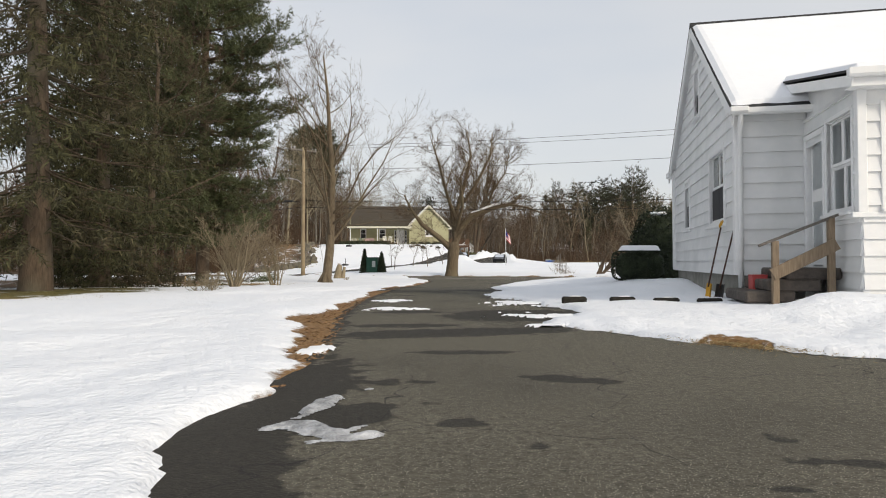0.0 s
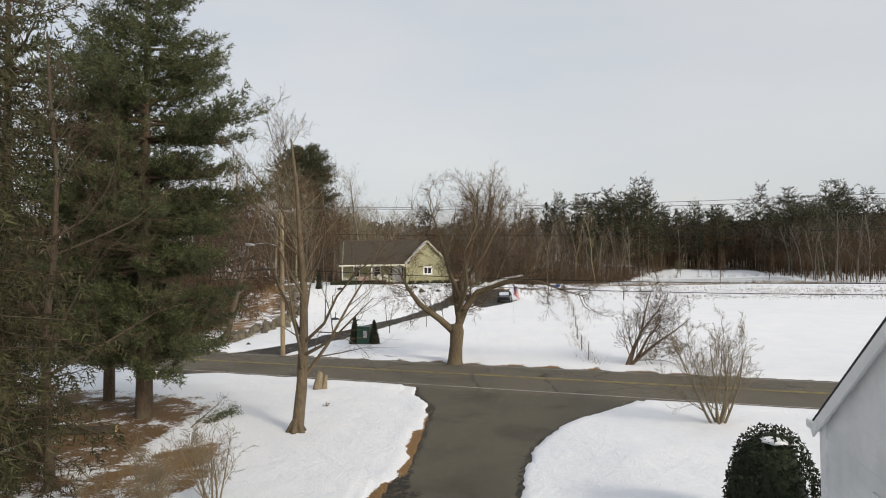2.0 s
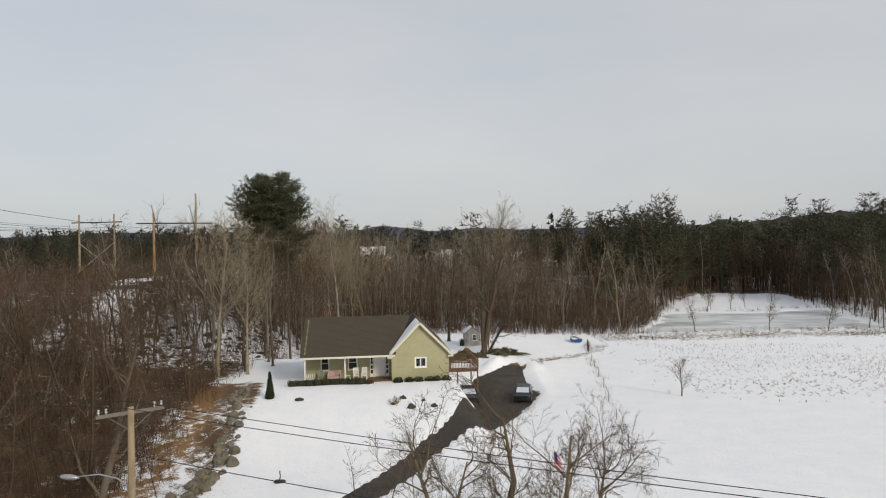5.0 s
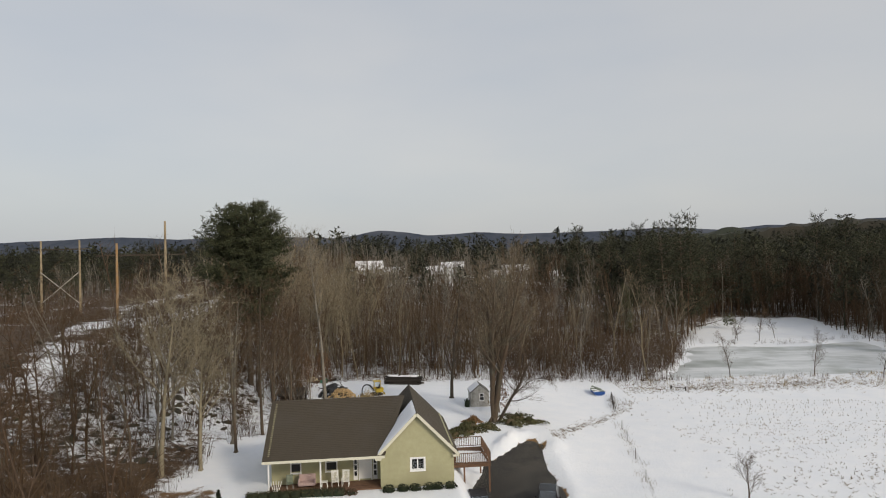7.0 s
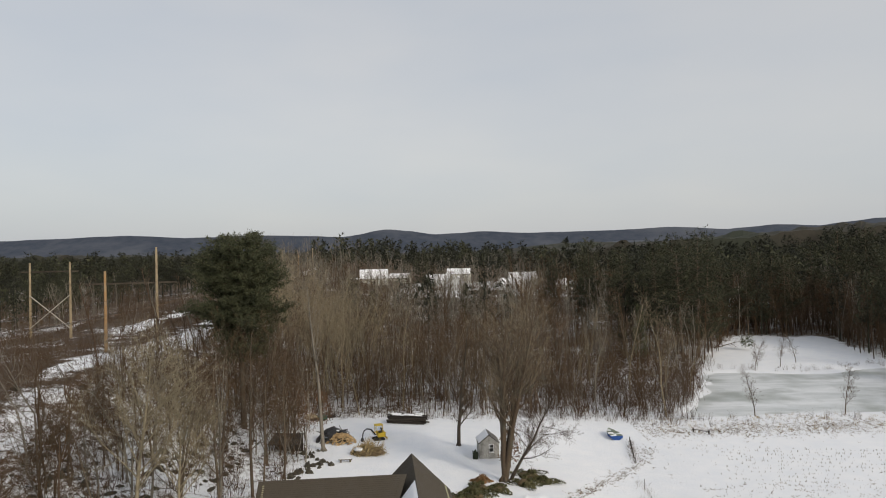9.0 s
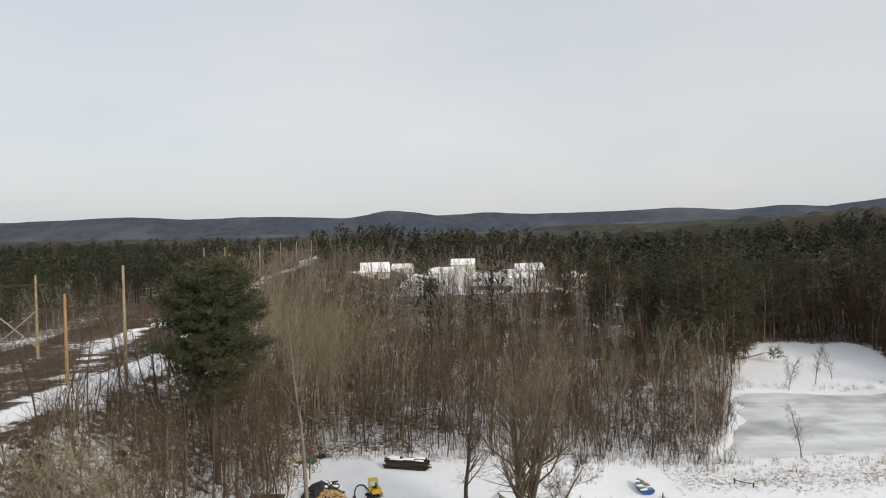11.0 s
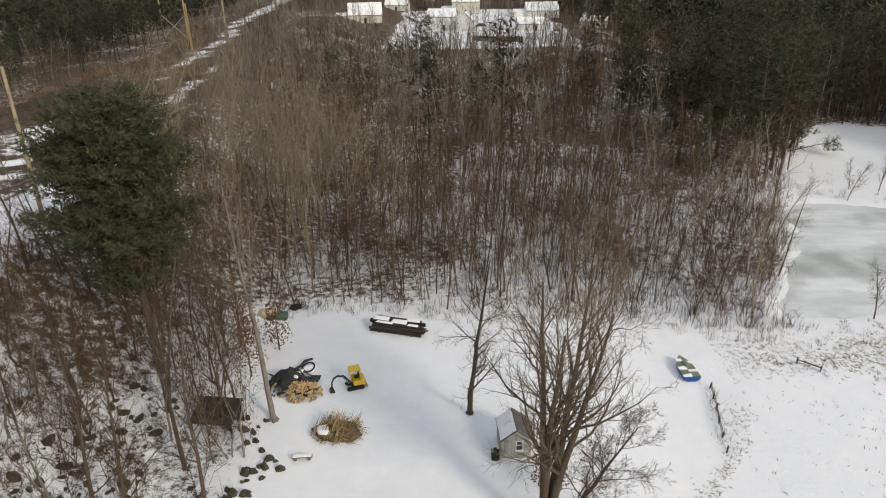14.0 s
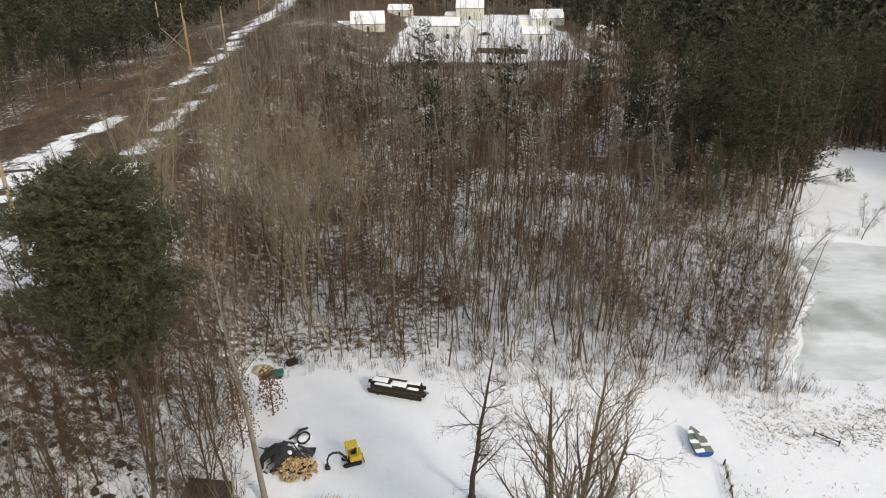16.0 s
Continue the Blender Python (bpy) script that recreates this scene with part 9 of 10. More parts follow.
# ---------------------------------------------------------------- the back yard
def excavator():
    E = thing("mini_excavator", "yellow mini excavator with a canopy cab in snow", "excavator", pose(-9.2, 139.6, gz(-9.2, 139.6) + 0.02, 0, 0, 200) @ Matrix.Scale(0.92, 4))
    for s in (-1, 1):
        tr = MB()
        pts = [(-0.75, 0.10), (-0.9, 0.25), (-0.75, 0.42), (0.75, 0.42), (0.9, 0.25), (0.75, 0.10), (0.6, 0.03), (-0.6, 0.03)]
        tr.prism(pts, pose(0, s * 0.52 - 0.15, 0), 0.30)
        t_ = part("track", tr, M_RUBBER, E)
        for px in (-0.6, -0.2, 0.2, 0.6):
            w = MB()
            w.tube((px, s * 0.52 - 0.17, 0.22), (px, s * 0.52 + 0.17, 0.22), 0.12, 0.12, 8)
            part("roller", w, M_BLACK, t_)
    ch = MB()
    ch.box((0, 0, 0.42), (0.9, 0.8, 0.22), ch=0.03)
    part("undercarriage", ch, M_BLACK, E)
    bd = MB()
    bd.box((-0.35, 0, 0.82), (1.15, 1.3, 0.55), ch=0.08)
    bd.box((-0.75, 0, 1.05), (0.45, 1.25, 0.35), ch=0.08)
    part("house_body", bd, M_YELLOWPAINT, E)
    cb = MB()
    for px in (-0.55, 0.42):
        for py in (-0.45, 0.45):
            cb.box((px, py, 1.62), (0.07, 0.07, 1.2))
    cb.box((-0.06, -0.45, 1.12), (1.0, 0.06, 0.3))
    cab_ = part("cab_frame", cb, M_YELLOWPAINT, E)
    rf = MB()
    rf.box((-0.06, 0, 2.24), (1.15, 1.08, 0.10), ch=0.03)
    part("cab_roof", rf, M_YELLOWPAINT, E)
    for px in (-0.55, 0.43):
        g = MB()
        g.box((px, 0, 1.7), (0.015, 0.82, 0.9))
        part("cab_glass", g, M_GLASS, cab_)
    g = MB()
    g.box((-0.06, -0.46, 1.72), (0.85, 0.015, 0.85))
    part("cab_glass", g, M_GLASS, cab_)
    se = MB()
    se.box((-0.2, 0, 1.2), (0.4, 0.45, 0.12), ch=0.03)
    se.box((-0.42, 0, 1.5), (0.10, 0.42, 0.55), ch=0.03)
    part("seat", se, M_BLACK, E)
    bm_ = MB()
    bm_.path([(0.45, 0.15, 0.85), (1.1, 0.15, 1.7), (1.7, 0.15, 1.85), (2.15, 0.15, 1.6)], [0.10, 0.12, 0.11, 0.09], 6)
    part("boom", bm_, M_BLACK, E)
    ar = MB()
    ar.path([(2.05, 0.15, 1.75), (2.3, 0.15, 1.2), (2.35, 0.15, 0.55)], [0.07, 0.09, 0.07], 6)
    part("stick", ar, M_BLACK, E)
    bk = MB()
    bk.prism([(2.2, 0.55), (2.5, 0.5), (2.6, 0.2), (2.35, 0.02), (2.05, 0.08), (2.25, 0.28)], pose(0, -0.12, 0), 0.5)
    part("bucket", bk, M_BLACK, E)
    cy = MB()
    cy.tube((0.6, 0.15, 0.7), (1.15, 0.15, 1.5), 0.05, 0.04, 6)
    part("cylinder", cy, M_METAL, E)
    bl = MB()
    bl.box((-1.15, 0, 0.3), (0.06, 1.3, 0.34), ch=0.02)
    part("blade", bl, M_YELLOWPAINT, E)


excavator()


def wood_pile():
    x0, y0 = -14.3, 139.0
    W = thing("firewood_heap", "heap of split firewood half under a black tarp", "firewood", pose(x0, y0, gz(x0, y0)))
    rng = random.Random(4)
    me = []
    for k in range(3):
        mb = MB()
        mb.prism([(0, 0), (0.16, 0.0), (0.09, 0.13)], pose(0, -0.22, 0), 0.45)
        me.append(mb.mesh("split_log", M_FIREWOOD))
    for k in range(230):
        a, r = rng.uniform(0, 6.28), 1.9 * rng.random() ** 0.6
        px, py = r * math.cos(a) + 0.3, r * math.sin(a) * 0.75 - 0.5
        h = max(0.0, 1.25 * (1 - (r / 2.0) ** 2)) * rng.uniform(0.85, 1.0)
        o = part("split_log", me[k % 3], None, W, at=pose(px, py, h, rng.uniform(-40, 40), rng.uniform(-40, 40), rng.uniform(0, 360)))
    tp = MB()
    N = 22
    grid = [[None] * (N + 1) for _ in range(N + 1)]
    for i in range(N + 1):
        for j in range(N + 1):
            u, v = -1 + 2 * i / N, -1 + 2 * j / N
            px, py = 2.35 * u - 0.75, 1.75 * v + 0.75
            h = 1.75 * max(0.0, 1 - (u * u * 0.8 + v * v * 0.75)) + 0.75 * float(fbm(px, py, 0.9, 3, 14)) * (1 - max(abs(u), abs(v)) ** 3) + 0.05
            grid[i][j] = (px, py, max(h, 0.04))
    for i in range(N):
        for j in range(N):
            if float(fbm(i * 0.5, j * 0.5, 2.2, 3, 15)) > 0.22 and j < N * 0.6:
                continue
            tp.face((grid[i][j], grid[i + 1][j], grid[i + 1][j + 1], grid[i][j + 1]))
    part("tarp", tp, M_BLACK, W, "crumpled black tarp", True)
    for k in range(16):
        a, q = rng.uniform(0, 6.28), rng.uniform(0.3, 1.7)
        p = Vector((q * math.cos(a) - 0.8, 0.7 * q * math.sin(a) + 0.8, rng.uniform(0.5, 1.3)))
        d = Vector((rng.gauss(0, 1), rng.gauss(0, 1), rng.uniform(0.1, 0.8))).normalized() * rng.uniform(0.5, 1.3)
        lb = MB()
        lb.path([p - d * 0.4, p + d * 0.3, p + d + Vector((rng.gauss(0, 0.1), rng.gauss(0, 0.1), 0))], [0.09, 0.07, 0.03], 5)
        part("limb", lb, M_DARKTIMB, W, smooth=True)
    sn = MB()
    for k, (px, py, h) in enumerate(((-1.7, 0.9, 1.15), (-0.9, 1.3, 1.5), (0.1, 1.1, 1.45), (-2.2, 0.3, 0.75), (-0.2, 0.2, 1.5))):
        lump(sn, (px, py, h), (0.30, 0.2, 0.09), k)
    part("snow_patch", sn, M_SNOW, W, smooth=True)
    # an old tractor wheel and white shell lie behind
    T = thing("snow_covered_tub", "black-rimmed tub full of snow behind the woodpile", "tub", pose(-14.1, 142.6, gz(-14.1, 142.6)))
    mb = MB()
    for k in range(16):
        a, b = 2 * math.pi * k / 16, 2 * math.pi * (k + 1) / 16
        mb.tube((0.55 * math.cos(a), 0.8 * math.sin(a), 0.38), (0.55 * math.cos(b), 0.8 * math.sin(b), 0.38), 0.09, 0.09, 6)
    part("rim", mb, M_BLACK, T)
    mb = MB()
    lump(mb, (0, 0, 0.25), (0.55, 0.8, 0.22), 4)
    part("snow_fill", mb, M_SNOW, T, smooth=True)
    mb = MB()
    mb.path([(-1.4, 0.1, 0.1), (-0.8, 0.3, 0.35), (-0.5, 0.9, 0.5), (0.2, 1.2, 0.55)], [0.10, 0.14, 0.16, 0.1], 7)
    part("hose", mb, M_BLACK, T, smooth=True)
    B = thing("brush_pile", "heap of cut branches and dead stalks in snow", "brush pile", pose(-9.9, 132.8, gz(-9.9, 132.8)) @ Matrix.Scale(1.3, 4))
    mb = MB()
    for _ in range(420):
        a, r = rng.uniform(0, 6.28), 1.7 * rng.random() ** 0.7
        p = Vector((r * math.cos(a), 0.75 * r * math.sin(a), max(0.05, 0.8 * (1 - (r / 1.8) ** 2))))
        sliver(mb, p, rdir(rng, Vector((0.8, 0.3, 0.25)).normalized(), 50), rng.uniform(0.5, 1.3), 0.03, rng)
    part("tangle", mb, M_GRASS, B)
    mb = MB()
    lump(mb, (0, 0, 0.2), (1.5, 1.05, 0.5), 6)
    part("mound", mb, M_BRUSHM, B, smooth=True)
    mb = MB()
    lump(mb, (-0.7, -0.2, 0.55), (0.5, 0.55, 0.18), 9)
    part("snow_patch", mb, M_SNOW, B, smooth=True)


M_BRUSHM = surf("dark_brush_heap", (0.07, 0.05, 0.03), (0.16, 0.12, 0.07), 3, 0.95, 0.5)
wood_pile()


def log_stack():
    L = thing("timber_stack", "stack of dark timbers and poles capped with snow", "timber stack", pose(-6.0, 150.4, gz(-6, 150.4), 0, 0, -15))
    rng = random.Random(6)
    for r in range(5):
        for c in range(5):
            ln = 5.6 + rng.uniform(-0.5, 0.4)
            mb = MB()
            if (r + c) % 3:
                mb.tube((-ln / 2 + rng.uniform(-0.3, 0.3), 0, 0), (ln / 2, 0, 0), 0.13, 0.11, 8)
            else:
                mb.box((0, 0, 0), (ln, 0.26, 0.16), ch=0.01)
            part("timber", mb, M_GREYWOOD if rng.random() < 0.25 else M_DARKTIMB, L, at=pose(rng.uniform(-0.55, 0.55), -0.7 + 0.33 * c, 0.25 + 0.25 * r, 0, rng.uniform(-1, 1), rng.uniform(-1, 1)))
    for x in (-1.8, 1.8):
        mb = MB()
        mb.box((x, 0, 0.07), (0.2, 1.8, 0.16))
        part("bearer", mb, M_DARKTIMB, L)
    for x0, x1, y0, y1, q in ((-2.7, -0.9, -0.25, 0.55, 2), (-0.6, 1.2, -0.55, 0.3, 3), (0.9, 2.5, 0.15, 0.75, 4), (-2.2, -0.2, -0.82, -0.5, 5), (1.3, 2.6, -0.75, -0.4, 6)):
        part("snow_cap", snow_slab((x0, y0, 1.36), (x1, y0 - 0.05, 1.36), (x1 - 0.1, y1, 1.38), (x0 + 0.1, y1, 1.38), 0.10, 14, 6, q, 0.5), M_SNOW, L, "broken cap of snow", True)


log_stack()


def garden_shed():
    x, y = 4.75, 131.0
    H = thing("garden_shed", "small weathered white shed with a dark roof", "shed", pose(x, y, gz(x, y), 0, 0, 4))
    W, D, EV, RG = 2.3, 2.6, 2.0, 2.9
    for k in range(16):
        mb = MB()
        a = W / 16
        xm = -W / 2 + a * (k + 0.5)
        top = EV + (RG - EV) * (1 - abs(xm) / (W / 2))
        z0 = 0.0
        if abs(xm - 0.25) < 0.27:
            mb.box((xm, -D / 2, 0.42), (a * 0.94, 0.04, 0.85))
            ub = MB()
            ub.box((xm, -D / 2, (1.75 + top) / 2), (a * 0.94, 0.04, top - 1.75))
            part("board", ub, M_SHEDW, H)
        else:
            mb.box((xm, -D / 2, top / 2), (a * 0.94, 0.04, top))
        part("board", mb, M_SHEDW, H)
    mb = MB()
    for c, s in (((-W / 2, 0, EV / 2), (0.05, D, EV)), ((W / 2, 0, EV / 2), (0.05, D, EV)), ((0, D / 2, EV / 2), (W, 0.05, EV))):
        mb.box(c, s)
    part("wall", mb, M_SHEDW, H)
    window_unit(H, pose(0.0, -D / 2, 0.88), 0.5, 0.85, casing=0.06, cols=1)
    k = (RG - EV) / (W / 2)
    for s in (-1, 1):
        mb = MB()
        slab(mb, (s * (W / 2 + 0.15), -D / 2 - 0.15, EV - 0.15 * k), (s * (W / 2 + 0.15), D / 2 + 0.15, EV - 0.15 * k), (0, D / 2 + 0.15, RG), (0, -D / 2 - 0.15, RG), 0.06)
        part("roof_slope", mb, M_ROOFG, H)
    part("roof_snow", snow_slab((-W / 2 - 0.12, -D / 2 - 0.1, EV - 0.05), (-W / 2 - 0.12, D / 2 + 0.1, EV - 0.05), (-0.06, D / 2 + 0.1, RG), (-0.06, -D / 2 - 0.1, RG), 0.08, 10, 8, 8), M_SNOW, H, "thin snow on one slope", True)
    t = thing("dark_urn", "dark conical evergreen beside the shed", "shrub", pose(3.2, 129.6, gz(3.2, 129.6)))
    core = MB()
    core.path([(0, 0, 0), (0, 0, 0.4), (0, 0, 0.9), (0, 0, 1.25)], [0.28, 0.32, 0.2, 0.03], 9)
    leafy("leaves", core, 260, 9, lambda r: (Vector((0.3 * math.cos(r.random() * 6.28), 0.3 * math.sin(r.random() * 6.28), r.uniform(0.1, 1.0))), Vector((0, 0, 1))), 0.12, M_YEW, M_YEW, t)
    # lean-to among the trees
    x, y = -20.0, 133.6
    T = thing("lean_to", "dark open lean-to with a dark board roof", "shed", pose(x, y, gz(x, y), 0, 0, -6))
    for px, py, h in ((-1.7, -1.2, 1.5), (1.7, -1.2, 1.5), (-1.7, 1.2, 2.1), (1.7, 1.2, 2.1)):
        mb = MB()
        mb.box((px, py, h / 2), (0.12, 0.12, h))
        part("post", mb, M_DARKTIMB, T)
    for k in range(14):
        mb = MB()
        mb.box((-1.75 + 0.27 * k, 0, 1.85), (0.25, 2.9, 0.04), tilt=14)
        part("roof_board", mb, M_DARKTIMB, T)
    for k in range(12):
        mb = MB()
        mb.box((-1.6 + 0.29 * k, 1.2, 1.0), (0.27, 0.03, 2.0))
        part("wall_board", mb, M_DARKTIMB, T)


M_SHEDW = surf("weathered_white_boards", (0.34, 0.33, 0.30), (0.50, 0.49, 0.46), 4, 0.85, 0.2, stretch=(4, 4, 0.5), wear=(0.24, 0.23, 0.21), wscale=1.5, vary=0.1)
garden_shed()


def boat():
    B = thing("covered_boat", "small boat on the snow under a torn blue tarp", "boat", pose(22.9, 143.6, gz(22.9, 143.6), 0, 0, 4) @ Matrix.Scale(0.88, 4))
    mb = MB()
    secs = []
    for k in range(9):
        t = k / 8
        w = 0.95 * (1 - max(0, t - 0.45) ** 2 * 2.9)
        yy = -1.9 + 3.9 * t
        zt = 0.75 + 0.2 * t * t
        secs.append([(-w, yy, zt), (-w * 0.9, yy, 0.35), (-w * 0.4, yy, 0.10 + 0.25 * t * t), (w * 0.4, yy, 0.10 + 0.25 * t * t), (w * 0.9, yy, 0.35), (w, yy, zt)])
    for a, b in zip(secs, secs[1:]):
        for j in range(5):
            mb.face((a[j], a[j + 1], b[j + 1], b[j]))
    mb.face(secs[0])
    part("hull", mb, M_BLUE, B, "blue tarp-wrapped hull", True)
    dk = MB()
    for k in range(8):
        a, b = secs[k], secs[k + 1]
        h0, h1 = 0.12 * math.sin(k * 1.7), 0.12 * math.sin((k + 1) * 1.7)
        m0, m1 = (0, a[0][1], a[0][2] + 0.05 + h0), (0, b[0][1], b[0][2] + 0.05 + h1)
        dk.face((a[0], m0, m1, b[0]), 0 if k % 3 else 1)
        dk.face((m0, a[5], b[5], m1), 1 if k in (2, 5) else 0)
    part("cover", dk, [M_TARPG, M_SNOW], B, "grey-green cover with snow in its folds")
    mb = MB()
    lump(mb, (0.1, 0.3, 0.95), (0.3, 0.55, 0.14), 3)
    part("bundle", mb, M_TARPG, B)
    for s in (-1, 1):
        mb = MB()
        mb.box((s * 0.45, 0, 0.06), (0.12, 2.6, 0.13))
        part("skid", mb, M_DARKTIMB, B)
    # broken rail fence near it, and a bare bench frame in the field
    F = thing("broken_fence", "broken wooden rail fence half sunk in snow", "fence")
    pts = [(24.4, 140.9), (24.1, 139.3), (23.8, 137.7), (23.3, 135.8), (22.9, 133.8), (22.6, 132.0)]
    for i, (x, y) in enumerate(pts):
        mb = MB()
        mb.box((x, y, gz(x, y) + 0.35), (0.09, 0.09, 0.9), tilt=6 * (-1) ** i, roll=5)
        part("post", mb, M_DARKTIMB, F)
    for (xa, ya), (xb, yb) in zip(pts[:4], pts[1:5]):
        for h in (0.35, 0.65):
            mb = MB()
            mb.tube((xa, ya, gz(xa, ya) + h), (xb, yb, gz(xb, yb) + h + 0.05), 0.035, 0.03, 5)
            part("rail", mb, M_DARKTIMB, F)
    ow, rg = MB(), random.Random(19)
    for _ in range(260):
        u = rg.random()
        px, py = 22.7 + 1.7 * u + rg.gauss(0, 0.3), 132.2 + 8.6 * u + rg.gauss(0, 0.3)
        sliver(ow, Vector((px, py, gz(px, py))), rdir(rg, Vector((0, 0, 1)), 32), rg.uniform(0.3, 0.9), 0.016, rg)
    tagged(part("old_fence_weeds", ow, M_TWIG), "dark dead weeds along the broken fence", "weeds", kind="stuff")
    T = thing("bench_frame", "bare dark bench frame standing in the field", "bench", pose(35.3, 144.2, gz(35.3, 144.2), 0, 0, -42))
    mb = MB()
    mb.box((0, 0, 0.5), (2.3, 0.12, 0.06))
    part("seat_rail", mb, M_DARKTIMB, T)
    for x in (-1.1, 1.1):
        mb = MB()
        mb.box((x, 0, 0.35), (0.07, 0.35, 0.75))
        part("leg", mb, M_DARKTIMB, T)
    T = thing("stone_bench", "low weathered bench capped with snow", "bench", pose(-12.1, 129.7, gz(-12.1, 129.7), 0, 0, 4))
    mb = MB()
    mb.box((0, 0, 0.42), (1.6, 0.42, 0.09), ch=0.02)
    part("seat", mb, M_GREYWOOD, T)
    mb = MB()
    mb.box((0, 0, 0.49), (1.5, 0.36, 0.06), ch=0.025)
    part("snow_cap", mb, M_SNOW, T)
    for x in (-0.55, 0.55):
        mb = MB()
        mb.box((x, 0, 0.19), (0.2, 0.36, 0.4), ch=0.02)
        part("leg", mb, M_ROCK, T)


boat()
M_GREENP = surf("green_plastic", (0.02, 0.12, 0.085), (0.035, 0.17, 0.12), 4, 0.5, 0.05)
t = thing("green_cart", "green plastic yard cart in the snow", "cart", pose(-19.2, 153.4, gz(-19.2, 153.4), 0, 0, 20))
mb = MB()
mb.prism([(-0.7, 0.75), (0.7, 0.75), (0.5, 0.2), (-0.5, 0.2)], pose(0, -0.45, 0), 0.9)
part("tub", mb, M_GREENP, t)
for s in (-0.5, 0.5):
    mb = MB()
    mb.tube((0.2, s - 0.05, 0.2), (0.2, s + 0.05, 0.2), 0.2, 0.2, 12)
    part("wheel", mb, M_RUBBER, t)
mb = MB()
mb.path([(-0.6, 0, 0.5), (-1.1, 0, 0.6), (-1.5, 0, 0.85)], [0.025] * 3, 6)
part("handle", mb, M_BLACK, t)
t = thing("tan_tarp_heap", "heap under a pale tan tarp at the wood's edge", "tarp", pose(-21.0, 154.0, gz(-21, 154)))
mb = MB()
lump(mb, (0, 0, 0.35), (1.2, 0.9, 0.55), 12)
part("tarp", mb, surf("pale_tan_tarp", (0.42, 0.36, 0.24), (0.55, 0.48, 0.34), 4, 0.8, 0.3), t)
mb = MB()
lump(mb, (0.4, -0.5, 0.15), (0.8, 0.6, 0.3), 13)
part("boards", mb, M_DARKTIMB, t)
t = thing("dark_debris_heap", "low heap of dark branches on the snow", "debris", pose(-18.3, 156.4, gz(-18.3, 156.4)))
mb = MB()
for _ in range(130):
    p = Vector((rng.gauss(0, 0.7), rng.gauss(0, 0.5), rng.uniform(0, 0.35)))
    sliver(mb, p, rdir(rng, Vector((1, 0, 0.1)).normalized(), 60), rng.uniform(0.4, 1.0), 0.05, rng)
part("tangle", mb, M_DARKTIMB, t)
mb = MB()
lump(mb, (0, 0, 0.1), (0.9, 0.6, 0.25), 5)
part("mound", mb, M_DARKTIMB, t)

# rhododendrons and leafy young oaks behind the deck
M_RHODO = surf("olive_rhododendron_leaves", (0.045, 0.050, 0.020), (0.13, 0.12, 0.055), 1.2, 0.6, 0.0, island=0.4)
for i, (x, y, r, h, m, lab) in enumerate(((0.8, 116.9, 1.5, 0.8, M_RHODO, "broad olive-leaved rhododendron with drooping leaves"), (2.6, 117.6, 1.5, 0.7, M_RHODO, "broad olive-leaved rhododendron with drooping leaves"), (10.2, 122.2, 1.4, 0.55, M_RHODO, "broad olive-leaved rhododendron with drooping leaves"), (3.0, 119.6, 1.5, 0.75, M_RHODO, "broad olive-leaved rhododendron with drooping leaves"), (5.0, 119.3, 1.2, 0.6, M_RHODO, "broad olive-leaved rhododendron with drooping leaves"), (7.9, 120.9, 1.3, 0.9, M_RHODO, "broad olive-leaved rhododendron with drooping leaves"), (8.6, 123.8, 1.7, 0.7, M_RHODO, "broad olive-leaved rhododendron with drooping leaves"), (3.4, 121.6, 0.9, 0.8, M_LEAFB, "young oak bush holding brown dead leaves"))):
    t = thing("leafy_bush", lab, "shrub", pose(x, y, gz(x, y)), "leafy bushes by the maple")
    core = MB()
    lump(core, (0, 0, h * 0.3), (r * 0.6, r * 0.6, h * 0.35), i + 20)
    leafy("leaves", core, 1500, i + 40, ragged_fn(r, h, i), 0.20, m, M_BRUSHM, t)
# clipped dark hedge before the porch
hg = thing("porch_hedge", "low dark clipped hedge in front of the porch", "hedge", pose(-4.9, 96.9, 0, 0, 0, 5.5) @ pose(-6.4, -0.95, gz(-11.2, 95.4)))
for j in range(9):
    core = MB()
    core.box((-3.2 + 0.8 * j, 0, 0.30), (0.84, 0.5, 0.56), ch=0.12)
    leafy("shrub", core, 420, 60 + j, lambda r, j=j: (Vector((-3.2 + 0.8 * j + r.uniform(-0.5, 0.5), r.uniform(-0.36, 0.36), 0.62 * r.random() ** 0.5)), Vector((r.gauss(0, 0.5), r.gauss(0, 0.5), 1)).normalized()), 0.10, M_SPRUCE, M_YEW, hg)
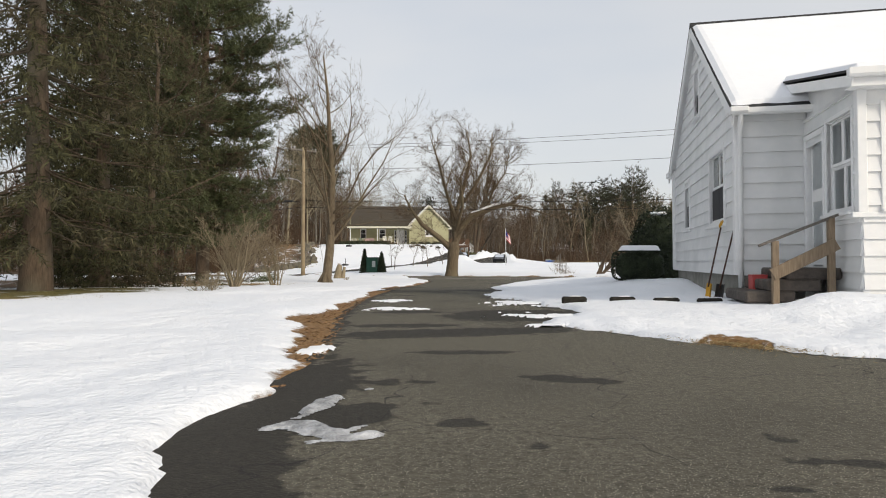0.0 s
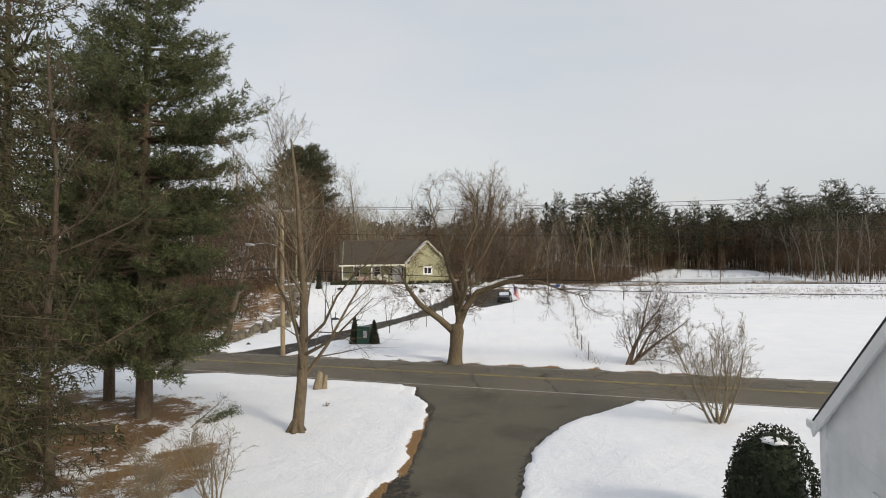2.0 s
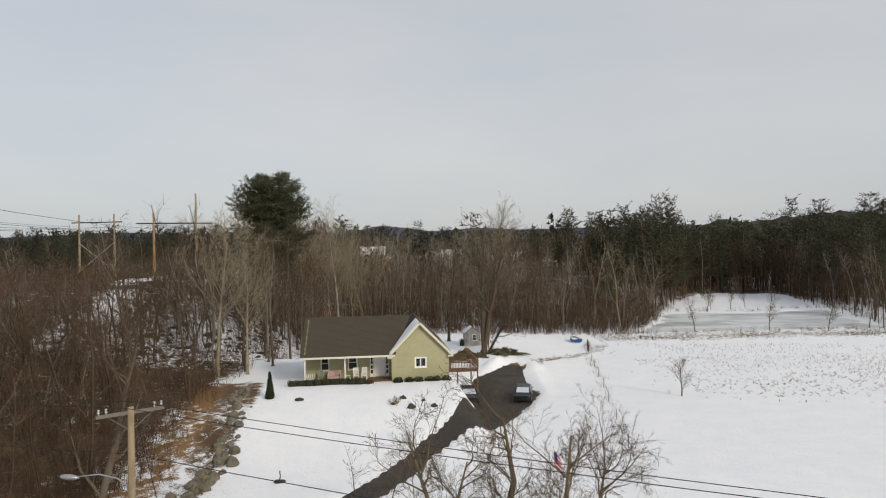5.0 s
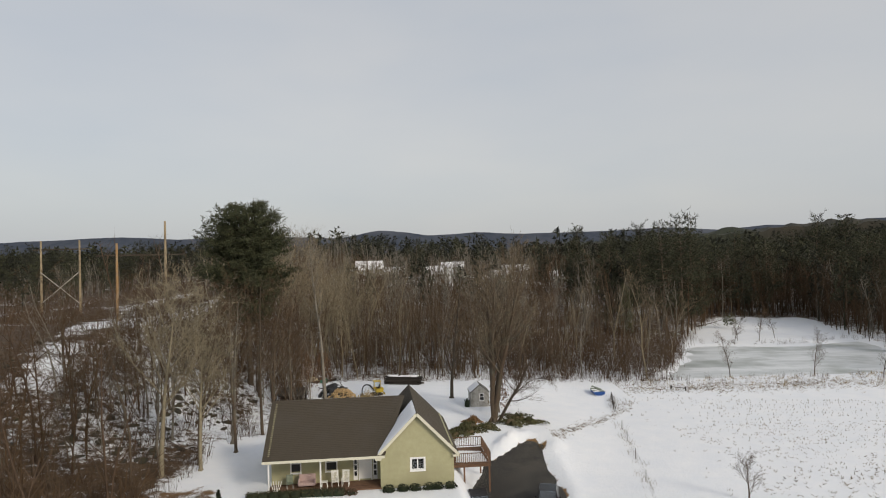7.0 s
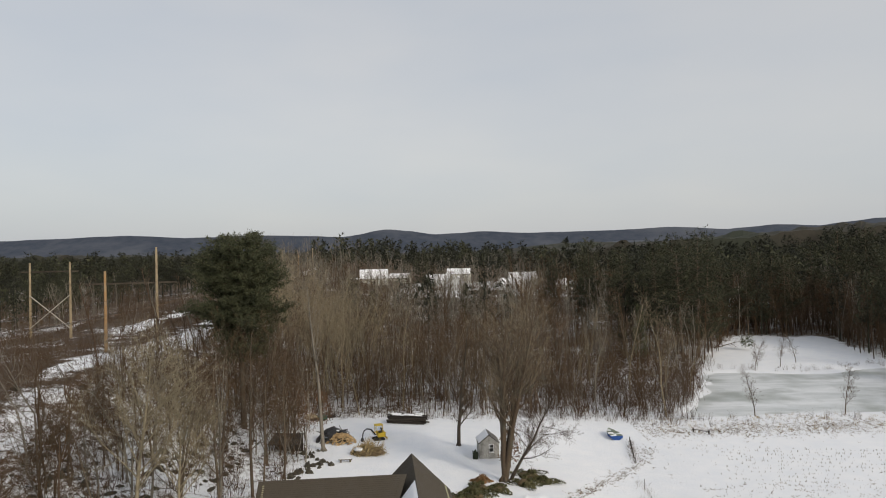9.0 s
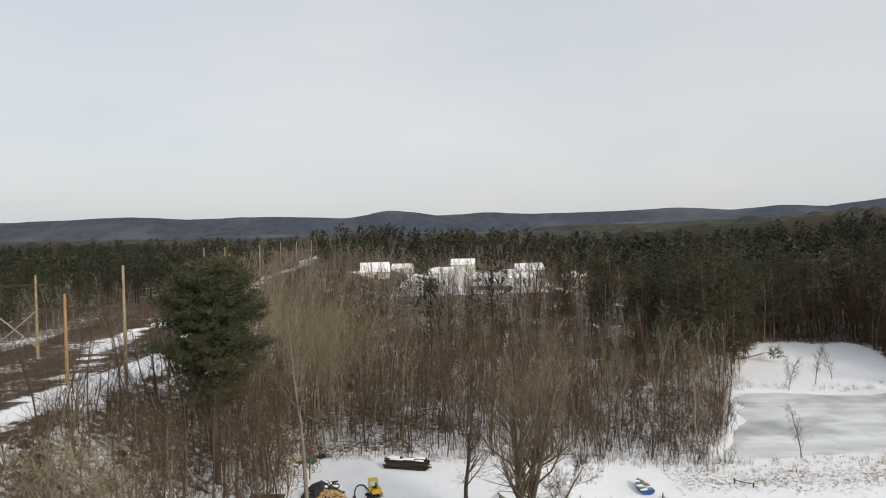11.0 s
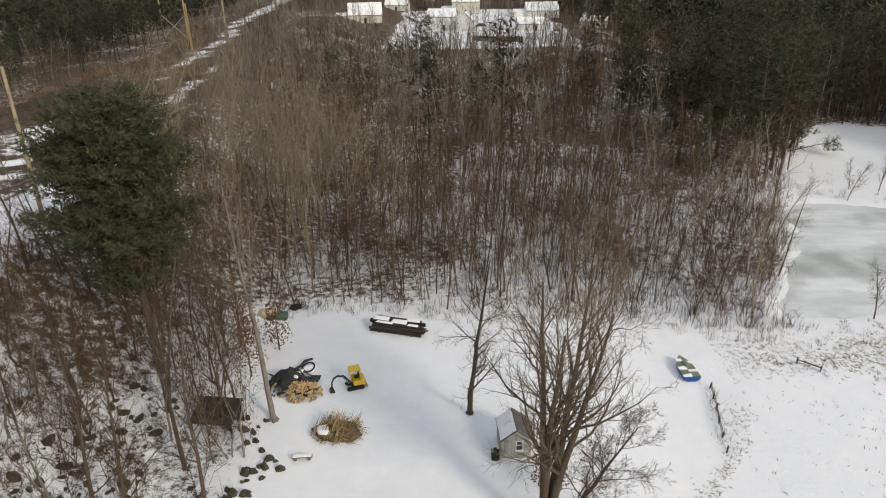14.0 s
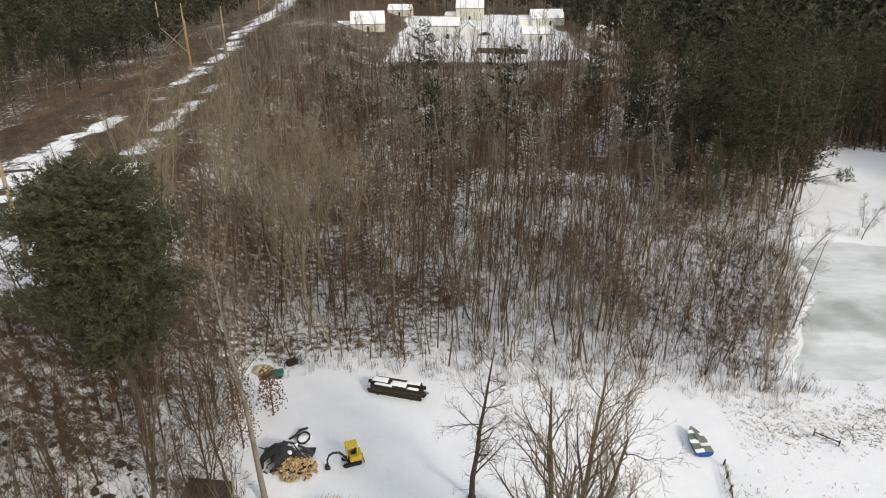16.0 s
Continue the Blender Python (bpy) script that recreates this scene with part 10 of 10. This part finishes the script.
# oaks that keep their dead leaves
M_LEAFO = surf("dull_brown_oak_leaves", (0.095, 0.055, 0.033), (0.19, 0.11, 0.062), 2, 0.9, 0.0, island=0.3)
rng = random.Random(12)
for i, (x, y, h) in enumerate(((-19.4, 141.5, 7.0), (-17.9, 146.5, 6.0), (7.0, 126.5, 5.5), (-21.5, 147.5, 6.5))):
    me = bare_meshes("leafy_oak", 400 + i, h, 0.09, cfg_of(WOOD_TREE, kids=[14, 8], **{"from": [0.15, 0.1]}, extra=1), root=False)
    t = plant("leafy_oak", me, pose(x, y, gz(x, y)), "young oak with brown dead leaves", "tree", "leafy young oaks")
    lf = MB()
    for _ in range(650):
        a, f = rng.uniform(0, 6.28), rng.random()
        r = h * 0.24 * math.sqrt(rng.random()) * (1.15 - 0.6 * f)
        p = Vector((r * math.cos(a), r * math.sin(a), h * (0.18 + 0.75 * f)))
        d = rdir(rng, Vector((0, 0, -1)), 60)
        s = d.orthogonal() * 0.07
        k = len(lf.v)
        lf.v += [tuple(p - s), tuple(p + s), tuple(p + d * 0.2)]
        lf.f.append((k, k + 1, k + 2))
        lf.mi.append(0)
    part("leaves", lf, M_LEAFO, t, "brown dead leaves")
ft = bare_meshes("fallen_pine", 420, 8.0, 0.16, cfg_of(WOOD_TREE, kids=[10, 6]), root=False)
t = plant("fallen_pine", ft, pose(66.5, 216.5, gz(66, 216) + 0.6, 0, 78, -10), "pine fallen out over the snowy clearing")
nd = MB()
for _ in range(60):
    tuft(nd, Vector((rng.gauss(0, 0.7), rng.gauss(0, 0.7), rng.uniform(6.5, 9))), Vector((0, 0, 1)), 9, 0.7, 0.05, rng, 80)
part("needles", nd, M_PINE, t)


# ---------------------------------------------------------------- houses beyond the woods
M_FARWHITE = surf("white_house_siding", (0.66, 0.66, 0.64), (0.74, 0.74, 0.72), 2, 0.7, 0.05)


def far_house(x, y, rot, w, d, eave, ridge, storeys, mat, roofsnow=True, garage=False):
    z = gz(x, y) + 0.0
    H = thing("far_house", "pale two-storey house under a snowy roof beyond the woods" if storeys > 1 else "low pale house under a snowy roof beyond the woods", "house", pose(x, y, z, 0, 0, rot), "houses beyond the woods")
    mb = MB()
    mb.box((0, 0, eave / 2), (w, d, eave))
    mb.prism([(-d / 2, eave), (d / 2, eave), (0, ridge)], pose(-w / 2, 0, 0, 0, 0, -90) @ Matrix.Diagonal((-1, 1, 1, 1)), w)
    part("wall", mb, mat, H)
    k = (ridge - eave) / (d / 2)
    for s in (-1, 1):
        mb = MB()
        slab(mb, (-w / 2 - 0.3, s * (d / 2 + 0.3), eave - 0.3 * k + 0.05), (w / 2 + 0.3, s * (d / 2 + 0.3), eave - 0.3 * k + 0.05), (w / 2 + 0.3, 0, ridge + 0.05), (-w / 2 - 0.3, 0, ridge + 0.05), 0.15)
        part("roof", mb, M_ROOFG, H)
        part("roof_snow", snow_slab((-w / 2 - 0.2, s * (d / 2 + 0.2), eave - 0.2 * k + 0.06), (w / 2 + 0.2, s * (d / 2 + 0.2), eave - 0.2 * k + 0.06), (w / 2 + 0.2, 0, ridge + 0.06), (-w / 2 - 0.2, 0, ridge + 0.06), 0.2, 6, 4, 3), M_SNOW, H, smooth=True)
    n = int(w / 2.4)
    for st_ in range(storeys):
        for c in range(n):
            px = -w / 2 + w * (c + 0.5) / n
            if st_ == 0 and c == n // 2:
                mb = MB()
                mb.box((px, -d / 2 - 0.03, 1.05), (1.0, 0.1, 2.1))
                part("door", mb, M_DARK, H)
                continue
            mb = MB()
            mb.box((px, -d / 2 - 0.03, 1.6 + 2.7 * st_), (1.1, 0.08, 1.5))
            wf = part("window", mb, M_TRIM, H)
            mb = MB()
            mb.box((px, -d / 2 - 0.06, 1.6 + 2.7 * st_), (0.85, 0.06, 1.25))
            part("pane", mb, M_GLASS, wf)
    if garage:
        mb = MB()
        mb.box((-w / 2 - 2.8, 0.4, 1.4), (5.6, d * 0.75, 2.8))
        part("garage", mb, mat, H)
        part("roof_snow", snow_slab((-w / 2 - 5.8, -d * 0.36, 2.75), (-w / 2, -d * 0.36, 2.75), (-w / 2, d * 0.4, 3.6), (-w / 2 - 5.8, d * 0.4, 3.6), 0.2, 6, 4, 3), M_SNOW, H, smooth=True)


for h in ((-33.5, 367, 8, 13, 9.5, 3.2, 7.4, 1, M_CREAM, True, True), (-27, 456, -6, 12, 8, 3.0, 5.6, 1, M_CREAM, True, False), (8.5, 444, -5, 13.5, 9, 6.0, 9.2, 2, M_CREAM, True, True), (-3.0, 374, -8, 11.5, 8.5, 5.2, 8.0, 2, M_FARWHITE, True, False),
          (6.4, 369, 84, 8, 7, 3.6, 7.0, 1, M_FARWHITE, True, False), (43, 419, 4, 15, 9, 3.2, 6.8, 1, M_FARWHITE, True, True), (32, 363, 2, 11, 7, 2.7, 4.9, 1, M_FARWHITE, True, False), (88, 452, 8, 15, 8, 3.2, 6.4, 1, M_FARWHITE, True, False),
          (62, 392, -4, 12, 8, 3.0, 6.0, 1, M_CREAM, True, False), (108, 292, -20, 12, 8, 3.2, 6.2, 1, M_CREAM, True, False)):
    far_house(*h)
t = thing("far_fence", "long dark board fence before the far houses", "fence")
for k in range(18):
    mb = MB()
    x, y = 8.5 + 0.95 * k, 329.2 - 0.17 * k
    mb.box((x, y, gz(x, y) + 0.85), (0.93, 0.12, 2.0))
    part("panel", mb, M_DARKTIMB, t)
car(13, 378, gz(13, 378), 5, "dark car parked by the far houses")
